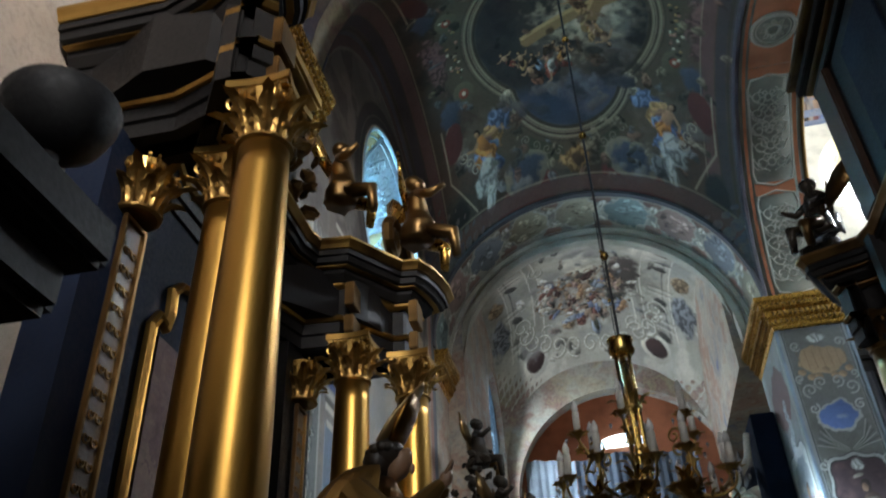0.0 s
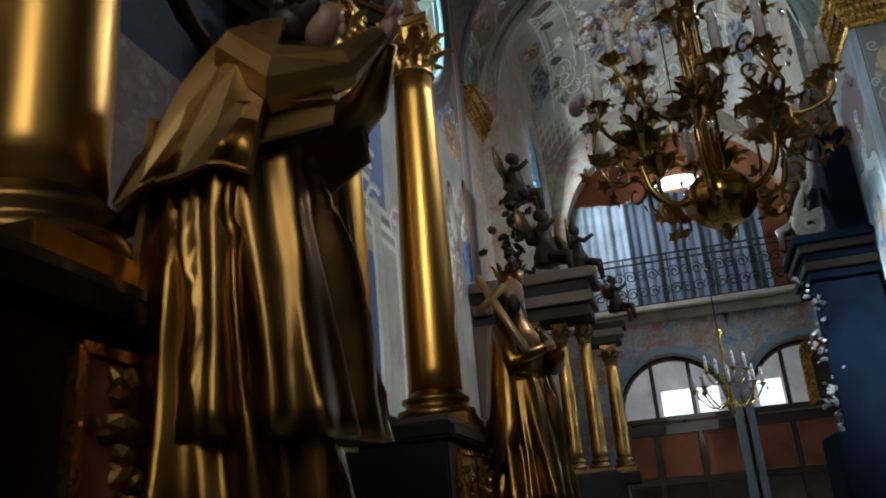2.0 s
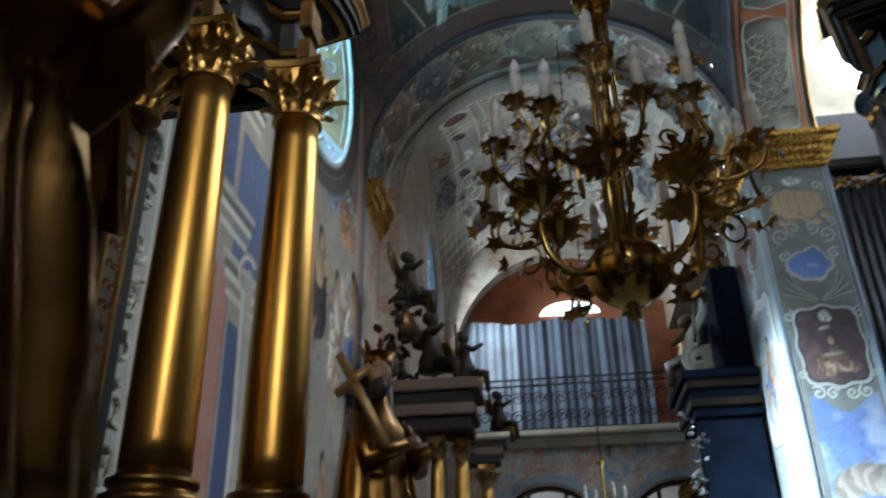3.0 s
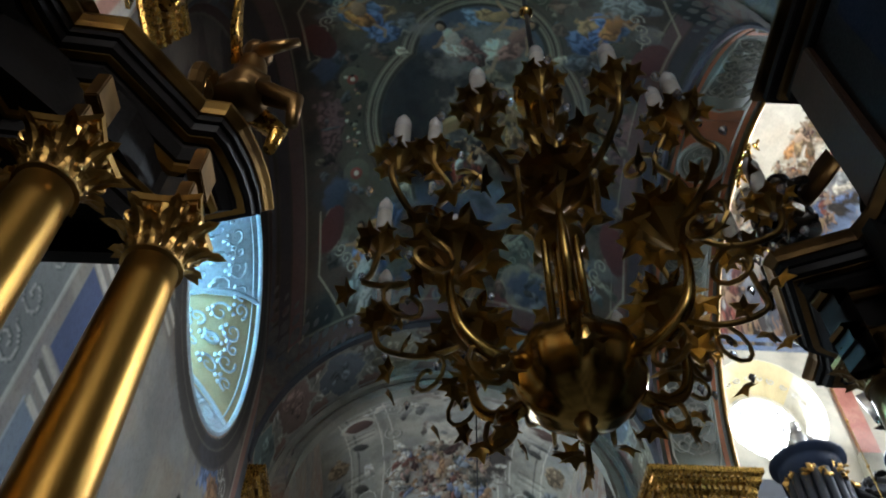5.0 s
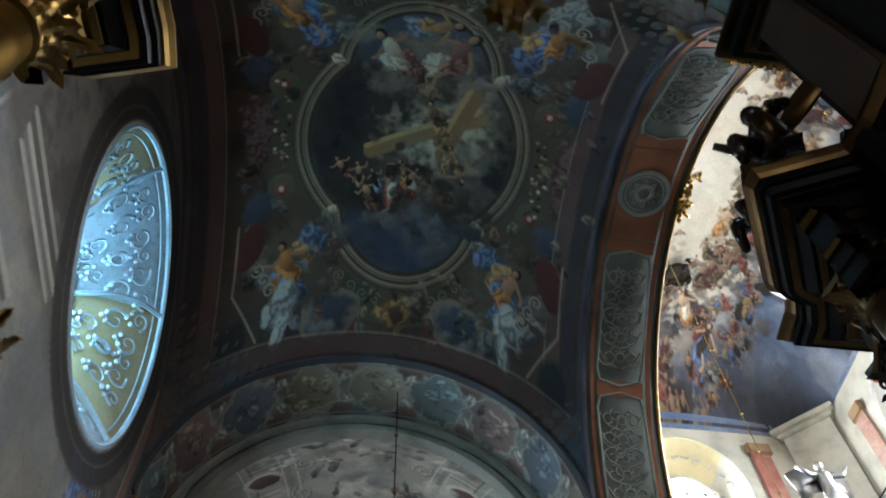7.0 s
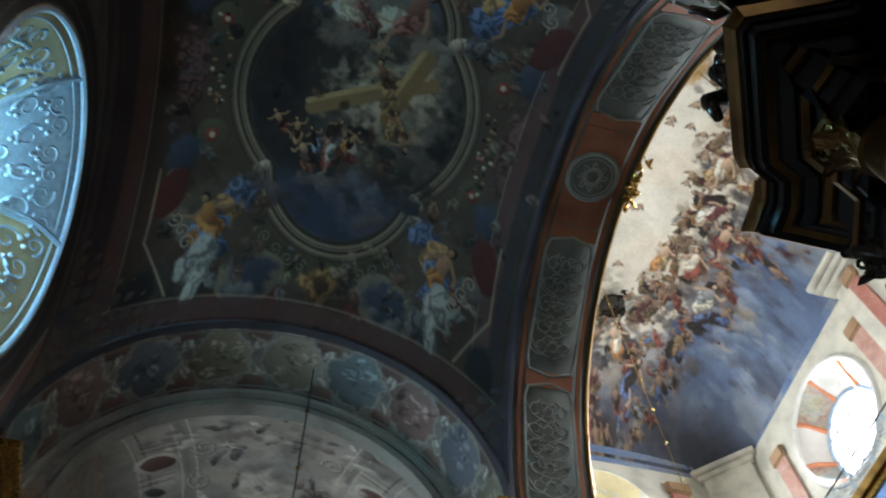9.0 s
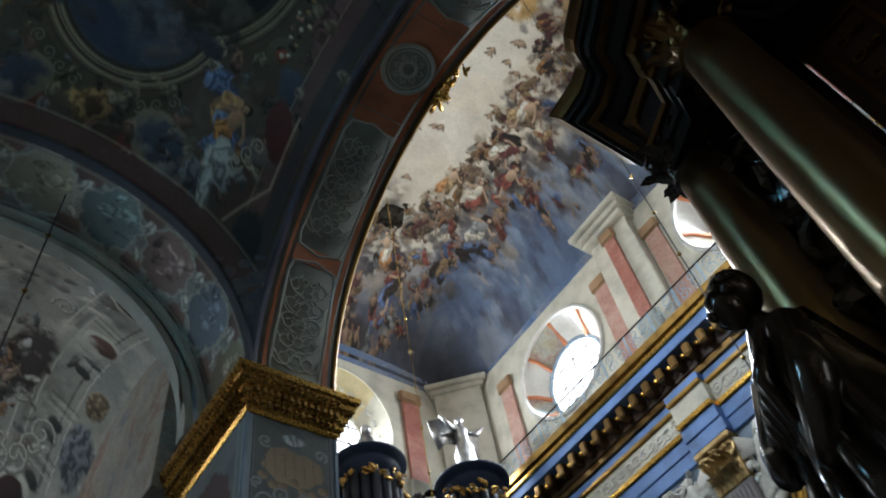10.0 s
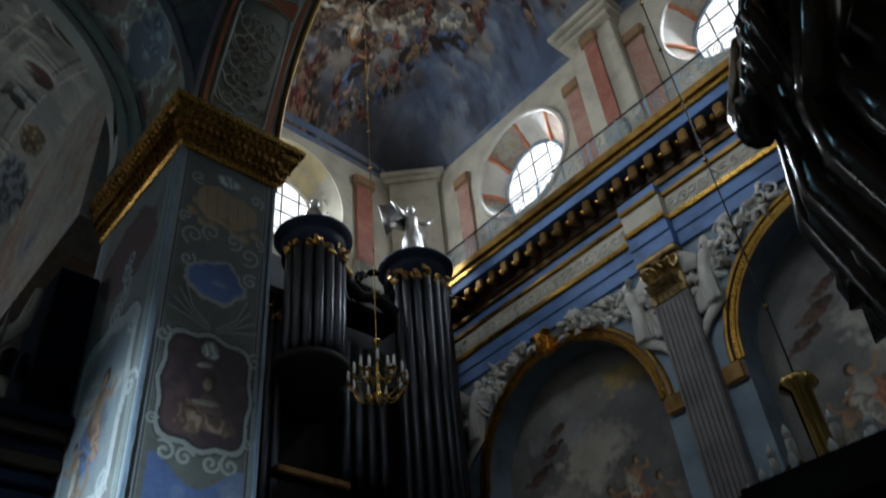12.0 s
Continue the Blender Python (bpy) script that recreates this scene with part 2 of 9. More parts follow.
def add(bm, other, m=None):
    """Pour one bmesh into another."""
    if m is not None:
        other.transform(m)
    me = bpy.data.meshes.new("tmp")
    other.to_mesh(me)
    other.free()
    bm.from_mesh(me)
    bpy.data.meshes.remove(me)
    return bm


def box(x0, x1, y0, y1, z0, z1, bevel=0.0):
    bm = bmesh.new()
    bmesh.ops.create_cube(bm, size=1.0, matrix=Matrix.Translation(((x0 + x1) / 2, (y0 + y1) / 2, (z0 + z1) / 2)) @ Matrix.Diagonal((x1 - x0, y1 - y0, z1 - z0, 1)))
    if bevel:
        bmesh.ops.bevel(bm, geom=bm.edges[:], offset=bevel, segments=2, affect="EDGES")
    return bm


def lathe(profile, seg=24, flute=0, depth=0.0):
    """profile: (radius, z) from the bottom up; flute: waves round it."""
    bm = bmesh.new()
    rings = []
    for r, z in profile:
        ring = []
        for i in range(seg):
            a = 2 * math.pi * i / seg
            k = r * (1 - depth * (0.5 + 0.5 * math.cos(flute * a))) if flute else r
            ring.append(bm.verts.new((k * math.cos(a), k * math.sin(a), z)))
        rings.append(ring)
    for lo, hi in zip(rings, rings[1:]):
        for i in range(seg):
            j = (i + 1) % seg
            bm.faces.new((lo[i], lo[j], hi[j], hi[i]))
    bm.faces.new(rings[0][::-1])
    bm.faces.new(rings[-1])
    return bm


def tube(points, radius, seg=6, closed=False, taper=None):
    """A round rod along the points; taper: a radius for each point."""
    bm = bmesh.new()
    pts = [Vector(p) for p in points]
    n = len(pts)
    rings = []
    side = None
    for i, p in enumerate(pts):
        a = pts[(i - 1) % n] if closed or i else p
        b = pts[(i + 1) % n] if closed or i < n - 1 else p
        d = (b - a).normalized()
        if side is None:
            side = d.orthogonal().normalized()
        side = (side - d * side.dot(d)).normalized()
        up = d.cross(side)
        r = taper[i] if taper else radius
        rings.append([bm.verts.new(p + (side * math.cos(k) + up * math.sin(k)) * r) for k in (2 * math.pi * j / seg for j in range(seg))])
    for i in range(n if closed else n - 1):
        lo, hi = rings[i], rings[(i + 1) % n]
        for j in range(seg):
            bm.faces.new((lo[j], lo[(j + 1) % seg], hi[(j + 1) % seg], hi[j]))
    if not closed:
        bm.faces.new(rings[0][::-1])
        bm.faces.new(rings[-1])
    return bm


def sweep(profile, path, closed=False, up=None):
    """A moulding: profile (out, up) set along plan points; out points to the right of the way walked."""
    bm = bmesh.new()
    pts = [Vector(p) for p in path]
    n = len(pts)
    rings = []
    up = up or Vector((0, 0, 1))
    for i, p in enumerate(pts):
        a = (p - pts[(i - 1) % n]) if closed or i else None
        b = (pts[(i + 1) % n] - p) if closed or i < n - 1 else None
        da = (a or b).normalized()
        db = (b or a).normalized()
        na, nb = da.cross(up).normalized(), db.cross(up).normalized()
        m = (na + nb).normalized()
        m = m / max(0.4, m.dot(na))
        rings.append([bm.verts.new(p + m * o + up * h) for o, h in profile])
    k = len(profile)
    for i in range(n if closed else n - 1):
        lo, hi = rings[i], rings[(i + 1) % n]
        for j in range(k):
            bm.faces.new((lo[j], hi[j], hi[(j + 1) % k], lo[(j + 1) % k]))
    if not closed:
        bm.faces.new(rings[0])
        bm.faces.new(rings[-1][::-1])
    return bm


def ring_wall(inner, outer, d0, d1, place, closed=True):
    """A wall of thickness d0 to d1 between an opening's outline and its own; place turns (u, v, d) into the world."""
    bm = bmesh.new()
    rows = []
    for (a, b), (c, d) in zip(inner, outer):
        rows.append([bm.verts.new(place(*q)) for q in ((a, b, d0), (c, d, d0), (c, d, d1), (a, b, d1))])
    n = len(rows)
    for i in range(n if closed else n - 1):
        p, q = rows[i], rows[(i + 1) % n]
        for j in range(4):
            bm.faces.new((p[j], q[j], q[(j + 1) % 4], p[(j + 1) % 4]))
    if not closed:
        bm.faces.new(rows[0])
        bm.faces.new(rows[-1][::-1])
    bmesh.ops.recalc_face_normals(bm, faces=bm.faces[:])
    return bm


def ellipse(cu, cv, a, b, n=64):
    return [(cu + a * math.cos(2 * math.pi * i / n), cv + b * math.sin(2 * math.pi * i / n)) for i in range(n)]


def to_rect(pts, cu, cv, u0, u1, v0, v1):
    """Each point pushed out from the middle to the rectangle's rim."""
    out = []
    for u, v in pts:
        du, dv = u - cu, v - cv
        k = min([s for s in ((u1 - cu) / du if du > 1e-6 else 1e9, (u0 - cu) / du if du < -1e-6 else 1e9,
                             (v1 - cv) / dv if dv > 1e-6 else 1e9, (v0 - cv) / dv if dv < -1e-6 else 1e9)])
        out.append((cu + du * k, cv + dv * k))
    return out


def along_x(u, v, d):
    return (d, u, v)


def along_y(u, v, d):
    return (u, d, v)


def arch_pts(cu, r, spring, foot=0.0, n=40):
    pts = [(cu + r, foot)] + [(cu + r * math.cos(math.pi * i / n), spring + r * math.sin(math.pi * i / n)) for i in range(n + 1)]
    return pts + [(cu - r, foot)]


def blob_cluster(rng, n, spread, size, flat=1.0):
    """Carved leaves and scrolls seen as a heap of small knobs."""
    bm = bmesh.new()
    for _ in range(n):
        s = size * rng.uniform(0.6, 1.3)
        m = Matrix.Translation([rng.gauss(0, k) for k in spread]) @ Euler([rng.uniform(0, 6) for _ in range(3)]).to_matrix().to_4x4() @ Matrix.Diagonal((s, s * 0.55, s * 1.5 * flat, 1))
        bmesh.ops.create_icosphere(bm, subdivisions=1, radius=1, matrix=m)
    return bm


def ball(x, y, z, rx, ry=None, rz=None, sub=2, turn=None):
    bm = bmesh.new()
    m = Matrix.Translation((x, y, z)) @ (turn or Matrix.Identity(4)) @ Matrix.Diagonal((rx, ry or rx, rz or rx, 1))
    bmesh.ops.create_icosphere(bm, subdivisions=sub, radius=1, matrix=m)
    return bm


def scroll(cx, cy, r, turns=1.4, start=0.0, hand=1, n=22):
    """Points of a spiral in a plane."""
    return [(cx + r * (1 - 0.82 * i / n) * math.cos(start + hand * turns * 2 * math.pi * i / n),
             cy + r * (1 - 0.82 * i / n) * math.sin(start + hand * turns * 2 * math.pi * i / n)) for i in range(n + 1)]


# ---- fresco painting ----
def painted_plaster():
    """Old fresco: the brushed colours under mottled, slightly rough plaster."""
    m, t, p = _start("painted_fresco")
    vc = _node(t, "ShaderNodeVertexColor")
    vc.layer_name = "paint"
    fine = _noise(t, _coords(t, 0.2, 6.0), 16.0, 6, 0.7)
    shade = _ramp(t, fine.outputs[0], [(0.30, (0.66, 0.65, 0.64)), (0.52, (0.96, 0.96, 0.96)), (0.75, (1.0, 1.0, 1.0))])
    col = _mix(t, 0.7, vc.outputs["Color"], shade, "MULTIPLY")
    old = _noise(t, _coords(t), 0.6, 5, 0.65)
    grime = _ramp(t, old.outputs[0], [(0.34, (0.66, 0.63, 0.60)), (0.58, (1, 1, 1))])
    t.links.new(_mix(t, 0.65, col, grime, "MULTIPLY"), p.inputs["Base Color"])
    p.inputs["Roughness"].default_value = 0.72
    p.inputs["Specular IOR Level"].default_value = 0.35
    t.links.new(_bump(t, fine.outputs[0], 0.12), p.inputs["Normal"])
    return m


FRESCO = painted_plaster()


class Canvas:
    """A picture brushed stroke by stroke on a fine grid of plaster; u to the right, v along the other side."""

    def __init__(self, u0, u1, v0, v1, step, ground, seed):
        self.u = np.linspace(u0, u1, int((u1 - u0) / step) + 2)
        self.v = np.linspace(v0, v1, int((v1 - v0) / step) + 2)
        self.step = step
        self.rs = np.random.RandomState(seed)
        self.c = np.empty((len(self.v), len(self.u), 3))
        self.c[:] = ground
        self.U, self.V = np.meshgrid(self.u, self.v)
        self.wob = self.noise(0.22, 3) - 0.5

    def noise(self, size, octaves=4):
        """Cloudy noise from 0 to 1 with features of the given size."""
        out, amp, total = 0.0, 1.0, 0.0
        for _ in range(octaves):
            a, b = (self.u - self.u[0]) / size, (self.v - self.v[0]) / size
            lat = self.rs.rand(int(b[-1]) + 3, int(a[-1]) + 3)
            i, j = b.astype(int), a.astype(int)
            fb, fa = b - i, a - j
            fb, fa = (fb * fb * (3 - 2 * fb))[:, None], (fa * fa * (3 - 2 * fa))[None, :]
            top = lat[np.ix_(i, j)] * (1 - fa) + lat[np.ix_(i, j + 1)] * fa
            low = lat[np.ix_(i + 1, j)] * (1 - fa) + lat[np.ix_(i + 1, j + 1)] * fa
            out = out + amp * (top * (1 - fb) + low * fb)
            total += amp
            amp *= 0.55
            size *= 0.5
        return np.clip((out / total - 0.5) * 1.9 + 0.5, 0, 1)

    def lay(self, mask, colour):
        """A colour over the whole picture, as strong as the mask."""
        m = np.clip(mask, 0, 1)[..., None]
        self.c = self.c * (1 - m) + np.asarray(colour) * m

    def wash(self, colours, size, strength=0.7):
        for col in colours:
            n = self.noise(size, 5)
            self.lay(strength * np.clip((n - 0.5) * 4.0, 0, 1), col)

    def _window(self, cu, cv, r):
        i0, i1 = np.searchsorted(self.v, (cv - r, cv + r))
        j0, j1 = np.searchsorted(self.u, (cu - r, cu + r))
        return slice(i0, i1), slice(j0, j1)

    def dab(self, cu, cv, a, b, turn, colour, soft=0.3, rough=0.5, form=0.35, folds=0, alpha=1.0):
        """A rounded brushed shape; form: how much its modelling varies; folds: pleats across it."""
        s = self._window(cu, cv, 1.5 * max(a, b))
        U, V = self.U[s] - cu, self.V[s] - cv
        if U.size == 0:
            return
        x, y = U * math.cos(turn) + V * math.sin(turn), -U * math.sin(turn) + V * math.cos(turn)
        w = self.wob[s]
        d = np.sqrt((x / a) ** 2 + (y / b) ** 2) + rough * w
        m = np.clip((1 - d) / soft, 0, 1)
        m = (m * m * (3 - 2 * m) * alpha)[..., None]
        k = 1 + form * np.clip(-0.6 * U / a - 0.8 * V / b, -1.2, 1.0)
        if folds:
            k = k * (1 + 0.38 * np.sin(x / a * folds + 1.6 * y / b + 9 * w))
        self.c[s] = self.c[s] * (1 - m) + np.clip(np.asarray(colour) * np.clip(k, 0.25, 1.7)[..., None], 0, 0.85) * m

    def line(self, pts, width, colour, alpha=1.0, soft=0.5, lit=None):
        """A brushed line; lit: a pale edge along one side."""
        pu, pv = [p[0] for p in pts], [p[1] for p in pts]
        s = (slice(*np.searchsorted(self.v, (min(pv) - width, max(pv) + width))), slice(*np.searchsorted(self.u, (min(pu) - width, max(pu) + width))))
        U, V = self.U[s], self.V[s]
        if U.size == 0:
            return
        best = np.full(U.shape, 9.0)
        for (a, b), (c, d) in zip(pts, pts[1:]):
            du, dv = c - a, d - b
            t = np.clip(((U - a) * du + (V - b) * dv) / max(1e-9, du * du + dv * dv), 0, 1)
            best = np.minimum(best, np.hypot(U - a - t * du, V - b - t * dv))
        h = max(width / 2, self.step * 0.55)
        m = (np.clip((h - best) / (h * soft), 0, 1) * alpha)[..., None]
        self.c[s] = self.c[s] * (1 - m) + np.asarray(colour) * m
        if lit is not None:
            e = width * 0.32
            self.line([(a - e, b - e) for a, b in pts], width * 0.35, lit, alpha, soft)

    def curl(self, cu, cv, r, start, hand, width, colour, lit=None, alpha=1.0):
        self.line(scroll(cu, cv, r, 1.25, start, hand, 14), width, colour, alpha, 0.6, lit)

    def cloud(self, cu, cv, r, colour, n=7, squash=0.65):
        for _ in range(n):
            k = r * self.rs.uniform(0.35, 0.7)
            self.dab(cu + r * self.rs.normal(0, 0.45), cv + r * squash * self.rs.normal(0, 0.4), k, k * self.rs.uniform(0.6, 0.95), self.rs.uniform(-0.4, 0.4), colour, 0.75, 0.7, 0.4, 0, 0.75)

    def figure(self, cu, cv, h, turn, robe, cloak, flesh=(0.44, 0.27, 0.16), hair=(0.07, 0.045, 0.03)):
        """A draped figure of height h; turn: which way its head lies (0: towards smaller v)."""
        c, s = math.cos(turn), math.sin(turn)
        rs = self.rs

        def at(x, y):
            return cu + h * (x * c - y * s), cv + h * (x * s + y * c)

        dark = [k * 0.3 for k in robe]
        self.dab(*at(0.05, 0.06), 0.30 * h, 0.48 * h, turn, dark, 0.7, 0.6, 0, 0, 0.55)
        self.dab(*at(rs.uniform(-0.05, 0.05), 0.22), 0.2 * h, 0.33 * h, turn + rs.uniform(-0.4, 0.4), robe, 0.25, 0.55, 0.4, 5)
        self.dab(*at(rs.uniform(-0.16, 0.16), 0.08), 0.13 * h, 0.3 * h, turn + rs.uniform(-0.8, 0.8), cloak, 0.25, 0.6, 0.45, 4)
        self.dab(*at(0, -0.14), 0.125 * h, 0.2 * h, turn, cloak if rs.rand() < 0.4 else flesh, 0.3, 0.4, 0.45)
        for sx in (-1, 1):
            ex, ey = sx * rs.uniform(0.22, 0.38), rs.uniform(-0.38, 0.05)
            self.line([at(sx * 0.1, -0.22), at(sx * 0.24, -0.1 + ey * 0.3), at(ex, ey)], 0.075 * h, flesh, 1.0, 0.6)
        if rs.rand() < 0.5:
            self.line([at(0.06, 0.3), at(0.16, 0.5), at(0.1, 0.62)], 0.08 * h, flesh, 0.9, 0.6)
        self.dab(*at(0.01, -0.395), 0.085 * h, 0.1 * h, turn, hair, 0.3, 0.3, 0.2)
        self.dab(*at(-0.015, -0.375), 0.062 * h, 0.08 * h, turn, flesh, 0.35, 0.2, 0.45)

    def pieces(self, place, parent, cuts, rest):
        """The picture in several named fields: (name, field(U, V)) taken in turn, then the rest."""
        cu, cv = (self.U[:-1, :-1] + self.U[1:, 1:]) / 2, (self.V[:-1, :-1] + self.V[1:, 1:]) / 2
        left = np.ones(cu.shape, bool)
        for name, field in cuts:
            now = field(cu, cv) & left
            left &= ~now
            self.sheet(name, place, parent, "", None, now)
        self.sheet(rest, place, parent, "", None, left)

    def tone(self, amount, tint, depth=0.0):
        """Age the colours towards one tint; depth: how much deeper the darks are painted."""
        grey = self.c.mean(axis=2, keepdims=True)
        self.c = self.c * np.clip(grey / grey.mean(), 0.2, 2.5) ** depth
        grey = self.c.mean(axis=2, keepdims=True)
        self.c = self.c * (1 - amount) + grey * np.asarray(tint) * amount

    def sheet(self, name, place, parent=None, label="", hole=None, take=None):
        """The picture as a mesh on the surface that place(u, v) names; hole(U, V): where it is cut out."""
        P = np.stack(place(self.U, self.V), axis=-1).reshape(-1, 3)
        nv, nu = self.U.shape
        idx = np.arange(nv * nu).reshape(nv, nu)
        quads = np.stack((idx[:-1, :-1], idx[:-1, 1:], idx[1:, 1:], idx[1:, :-1]), axis=-1).reshape(-1, 4)
        if hole is not None:
            keep = ~hole(self.U, self.V).reshape(-1)
            quads = quads[keep[quads].all(axis=1)]
        rgb = np.clip(self.c, 0.004, 0.85).reshape(-1, 3)
        if take is not None:
            used, flat = np.unique(quads[take.reshape(-1)].ravel(), return_inverse=True)
            P, rgb, quads = P[used], rgb[used], flat.reshape(-1, 4)
        me = bpy.data.meshes.new(name)
        me.vertices.add(len(P))
        me.vertices.foreach_set("co", P.astype(np.float32).ravel())
        me.loops.add(quads.size)
        me.loops.foreach_set("vertex_index", quads.astype(np.int32).ravel())
        me.polygons.add(len(quads))
        me.polygons.foreach_set("loop_start", np.arange(0, quads.size, 4, dtype=np.int32))
        me.update(calc_edges=True)
        rgba = np.ones((len(P), 4), np.float32)
        rgba[:, :3] = rgb
        me.color_attributes.new("paint", "FLOAT_COLOR", "POINT").data.foreach_set("color", rgba.ravel())
        me.polygons.foreach_set("use_smooth", np.ones(len(quads), bool))
        me.materials.append(FRESCO)
        ob = new(name, me)
        if parent:
            ob.parent = parent
        if label:
            ob["label"] = label
        return ob


# colours of the painters
C_STONE, C_STONE_HI, C_STONE_LO = (0.31, 0.28, 0.20), (0.50, 0.45, 0.33), (0.09, 0.08, 0.06)
C_BLUE, C_SKY, C_DEEP = (0.12, 0.20, 0.42), (0.22, 0.32, 0.48), (0.04, 0.06, 0.13)
C_RED, C_MAROON, C_MAUVE = (0.36, 0.09, 0.06), (0.19, 0.055, 0.05), (0.20, 0.115, 0.115)
C_OCHRE, C_ORANGE, C_CREAM = (0.42, 0.27, 0.12), (0.50, 0.22, 0.06), (0.60, 0.54, 0.43)
C_GREEN, C_WHITE, C_UMBER, C_GREY = (0.13, 0.16, 0.11), (0.62, 0.60, 0.55), (0.06, 0.042, 0.03), (0.27, 0.28, 0.28)
C_PINK, C_FLESH = (0.46, 0.24, 0.19), (0.46, 0.29, 0.18)
ROBES = (C_RED, C_ORANGE, C_BLUE, C_OCHRE, C_CREAM, C_MAROON, C_SKY, C_GREY, C_UMBER, C_PINK, C_GREEN)


# ---- the nave: plan ----
XL, XR, XH = -3.6, 4.25, 5.75
CX, HX = (XL + XR) / 2, (XR - XL) / 2
SP = 10.85
Y1, Y2 = 8.9, 17.5
CY, HY = (Y1 + Y2) / 2, (Y2 - Y1) / 2
Y3, Y4 = 19.2, 27.2
HALL_X, HALL_Y = 17.0, 26.5


def sail(cx, cy, hx, hy, spring):
    rr = hx * hx + hy * hy
    return lambda x, y: spring + math.sqrt(max(0.02, rr - (x - cx) ** 2 - (y - cy) ** 2))


def sail_vault(cx, cy, hx, hy, spring, n=40):
    z = sail(cx, cy, hx, hy, spring)
    bm = bmesh.new()
    g = []
    for lift in (0.0, 0.25):
        g.append([[bm.verts.new((cx + hx * (2 * i / n - 1), cy + hy * (2 * j / n - 1), z(cx + hx * (2 * i / n - 1), cy + hy * (2 * j / n - 1)) + lift)) for j in range(n + 1)] for i in range(n + 1)])
    for k, s in ((0, -1), (1, 1)):
        for i in range(n):
            for j in range(n):
                f = (g[k][i][j], g[k][i + 1][j], g[k][i + 1][j + 1], g[k][i][j + 1])
                bm.faces.new(f[::s])
    return bm


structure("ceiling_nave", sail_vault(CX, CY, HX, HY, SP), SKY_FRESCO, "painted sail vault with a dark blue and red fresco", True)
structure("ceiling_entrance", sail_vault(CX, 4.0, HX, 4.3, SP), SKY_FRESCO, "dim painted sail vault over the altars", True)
structure("ceiling_choir", sail_vault(CX, (Y3 + Y4) / 2, HX - 0.45, (Y4 - Y3) / 2, SP + 0.25), CHOIR_FRESCO, "pale painted choir vault with clouds and figures", True)

# transverse arch towards the choir
N = 40
outer = [(CX + (HX + 0.01) * math.cos(math.pi * i / N), SP + (HX + 0.01) * math.sin(math.pi * i / N)) for i in range(N + 1)]
lid = [(CX + (HX + 0.6) * math.cos(math.pi * i / N), SP + (HX + 0.6) * math.sin(math.pi * i / N)) for i in range(N + 1)]
structure("wall_choir_arch", ring_wall(outer, lid, Y2 + 0.003, Y3, along_y, False), BAND_FRESCO, "round arch with a painted band of cartouches", True)
ribs = thing("arch_moulding", "slate and pale blue mouldings round the choir arch", "trim", kind="structure")


def arc_rod(r, y, z0, thick, wide):
    pts = [(CX + (r + dz) * math.cos(math.pi * i / N), SP + z0 + (r + dz) * math.sin(math.pi * i / N)) for dz in (0,) for i in range(N + 1)]
    pts2 = [(CX + (r - thick) * math.cos(math.pi * i / N), SP + z0 + (r - thick) * math.sin(math.pi * i / N)) for i in range(N + 1)]
    return ring_wall(pts2, pts, y, y + wide, along_y, False)


part("outer_moulding", arc_rod(HX + 0.02, Y2 - 0.09, 0, 0.07, 0.16), DARK_LINE, ribs, "dark slate moulding")
part("inner_moulding", arc_rod(HX + 0.02, Y3 - 0.10, 0, 0.12, 0.14), GREY_STUCCO, ribs, "pale grey moulding")
part("choir_moulding", arc_rod(HX - 0.20, Y3 + 0.02, 0.05, 0.16, 0.3), GREY_STUCCO, ribs, "pale grey moulding")
# arch between the entrance bay and the nave bay
structure("wall_entrance_arch", ring_wall(outer, lid, 8.3, Y1 - 0.003, along_y, False), BAND_FRESCO, "plain painted transverse arch", True)

# left wall, nave bay, with its large oval window
WY, WZ, WA, WB = 13.85, 11.6, 2.42, 2.42
inner = ellipse(WY, WZ, WA, WB, 72)
structure("wall_west_nave", ring_wall(inner, to_rect(inner, WY, WZ, Y1 - 0.6, Y2 + 0.1, 0.0, 17.5), XL - 1.3, XL, along_x), WALL_FRESCO, "frescoed side wall with grey, blue and ochre painting")
structure("wall_west_entrance", box(XL - 0.7, XL, -7.0, Y1 - 0.6, 0, 17.5), WALL_FRESCO, "frescoed side wall behind the gilded altar")
W2Y, W2Z = 25.3, 11.4
inner = ellipse(W2Y, W2Z, 1.7, 2.25, 56)
structure("wall_west_choir", ring_wall(inner, to_rect(inner, W2Y, W2Z, Y3, Y4 + 4, 0.0, 17.5), XL - 0.4, XL + 0.45, along_x), WALL_FRESCO, "choir side wall with pale fresco")
structure("wall_west_pier", box(XL - 0.5, XL + 0.004, Y2 + 0.1, Y3, 0, SP), WALL_FRESCO, "painted pier beside the second altar")

# right wall: pier, great arch to the domed hall, pier
AR = HY
inner = arch_pts(CY, AR, SP, 0.0, 56)
rim = [(Y2 + 0.004, 0.0)] + [(CY + (HY + 0.004) * max(-1, min(1, 1.6 * math.cos(math.pi * i / 56))), SP + 0.2 + 6.6 * min(1, 1.5 * math.sin(math.pi * i / 56))) for i in range(57)] + [(Y1 - 0.004, 0.0)]
structure("wall_east_arch", ring_wall(inner[1:-1], [(u, max(v, w + 0.02)) for (u, v), (_, w) in zip(rim[1:-1], inner[1:-1])], XR, XH, along_x, False), GREY_GROUND, "great round arch with a stuccoed soffit", True)
structure("wall_east_pier", box(XR, XH, Y2, Y3 + 1.0, 0, 17.5), BLUE_MARBLE, "blue-grey marbled pier with painted panels")
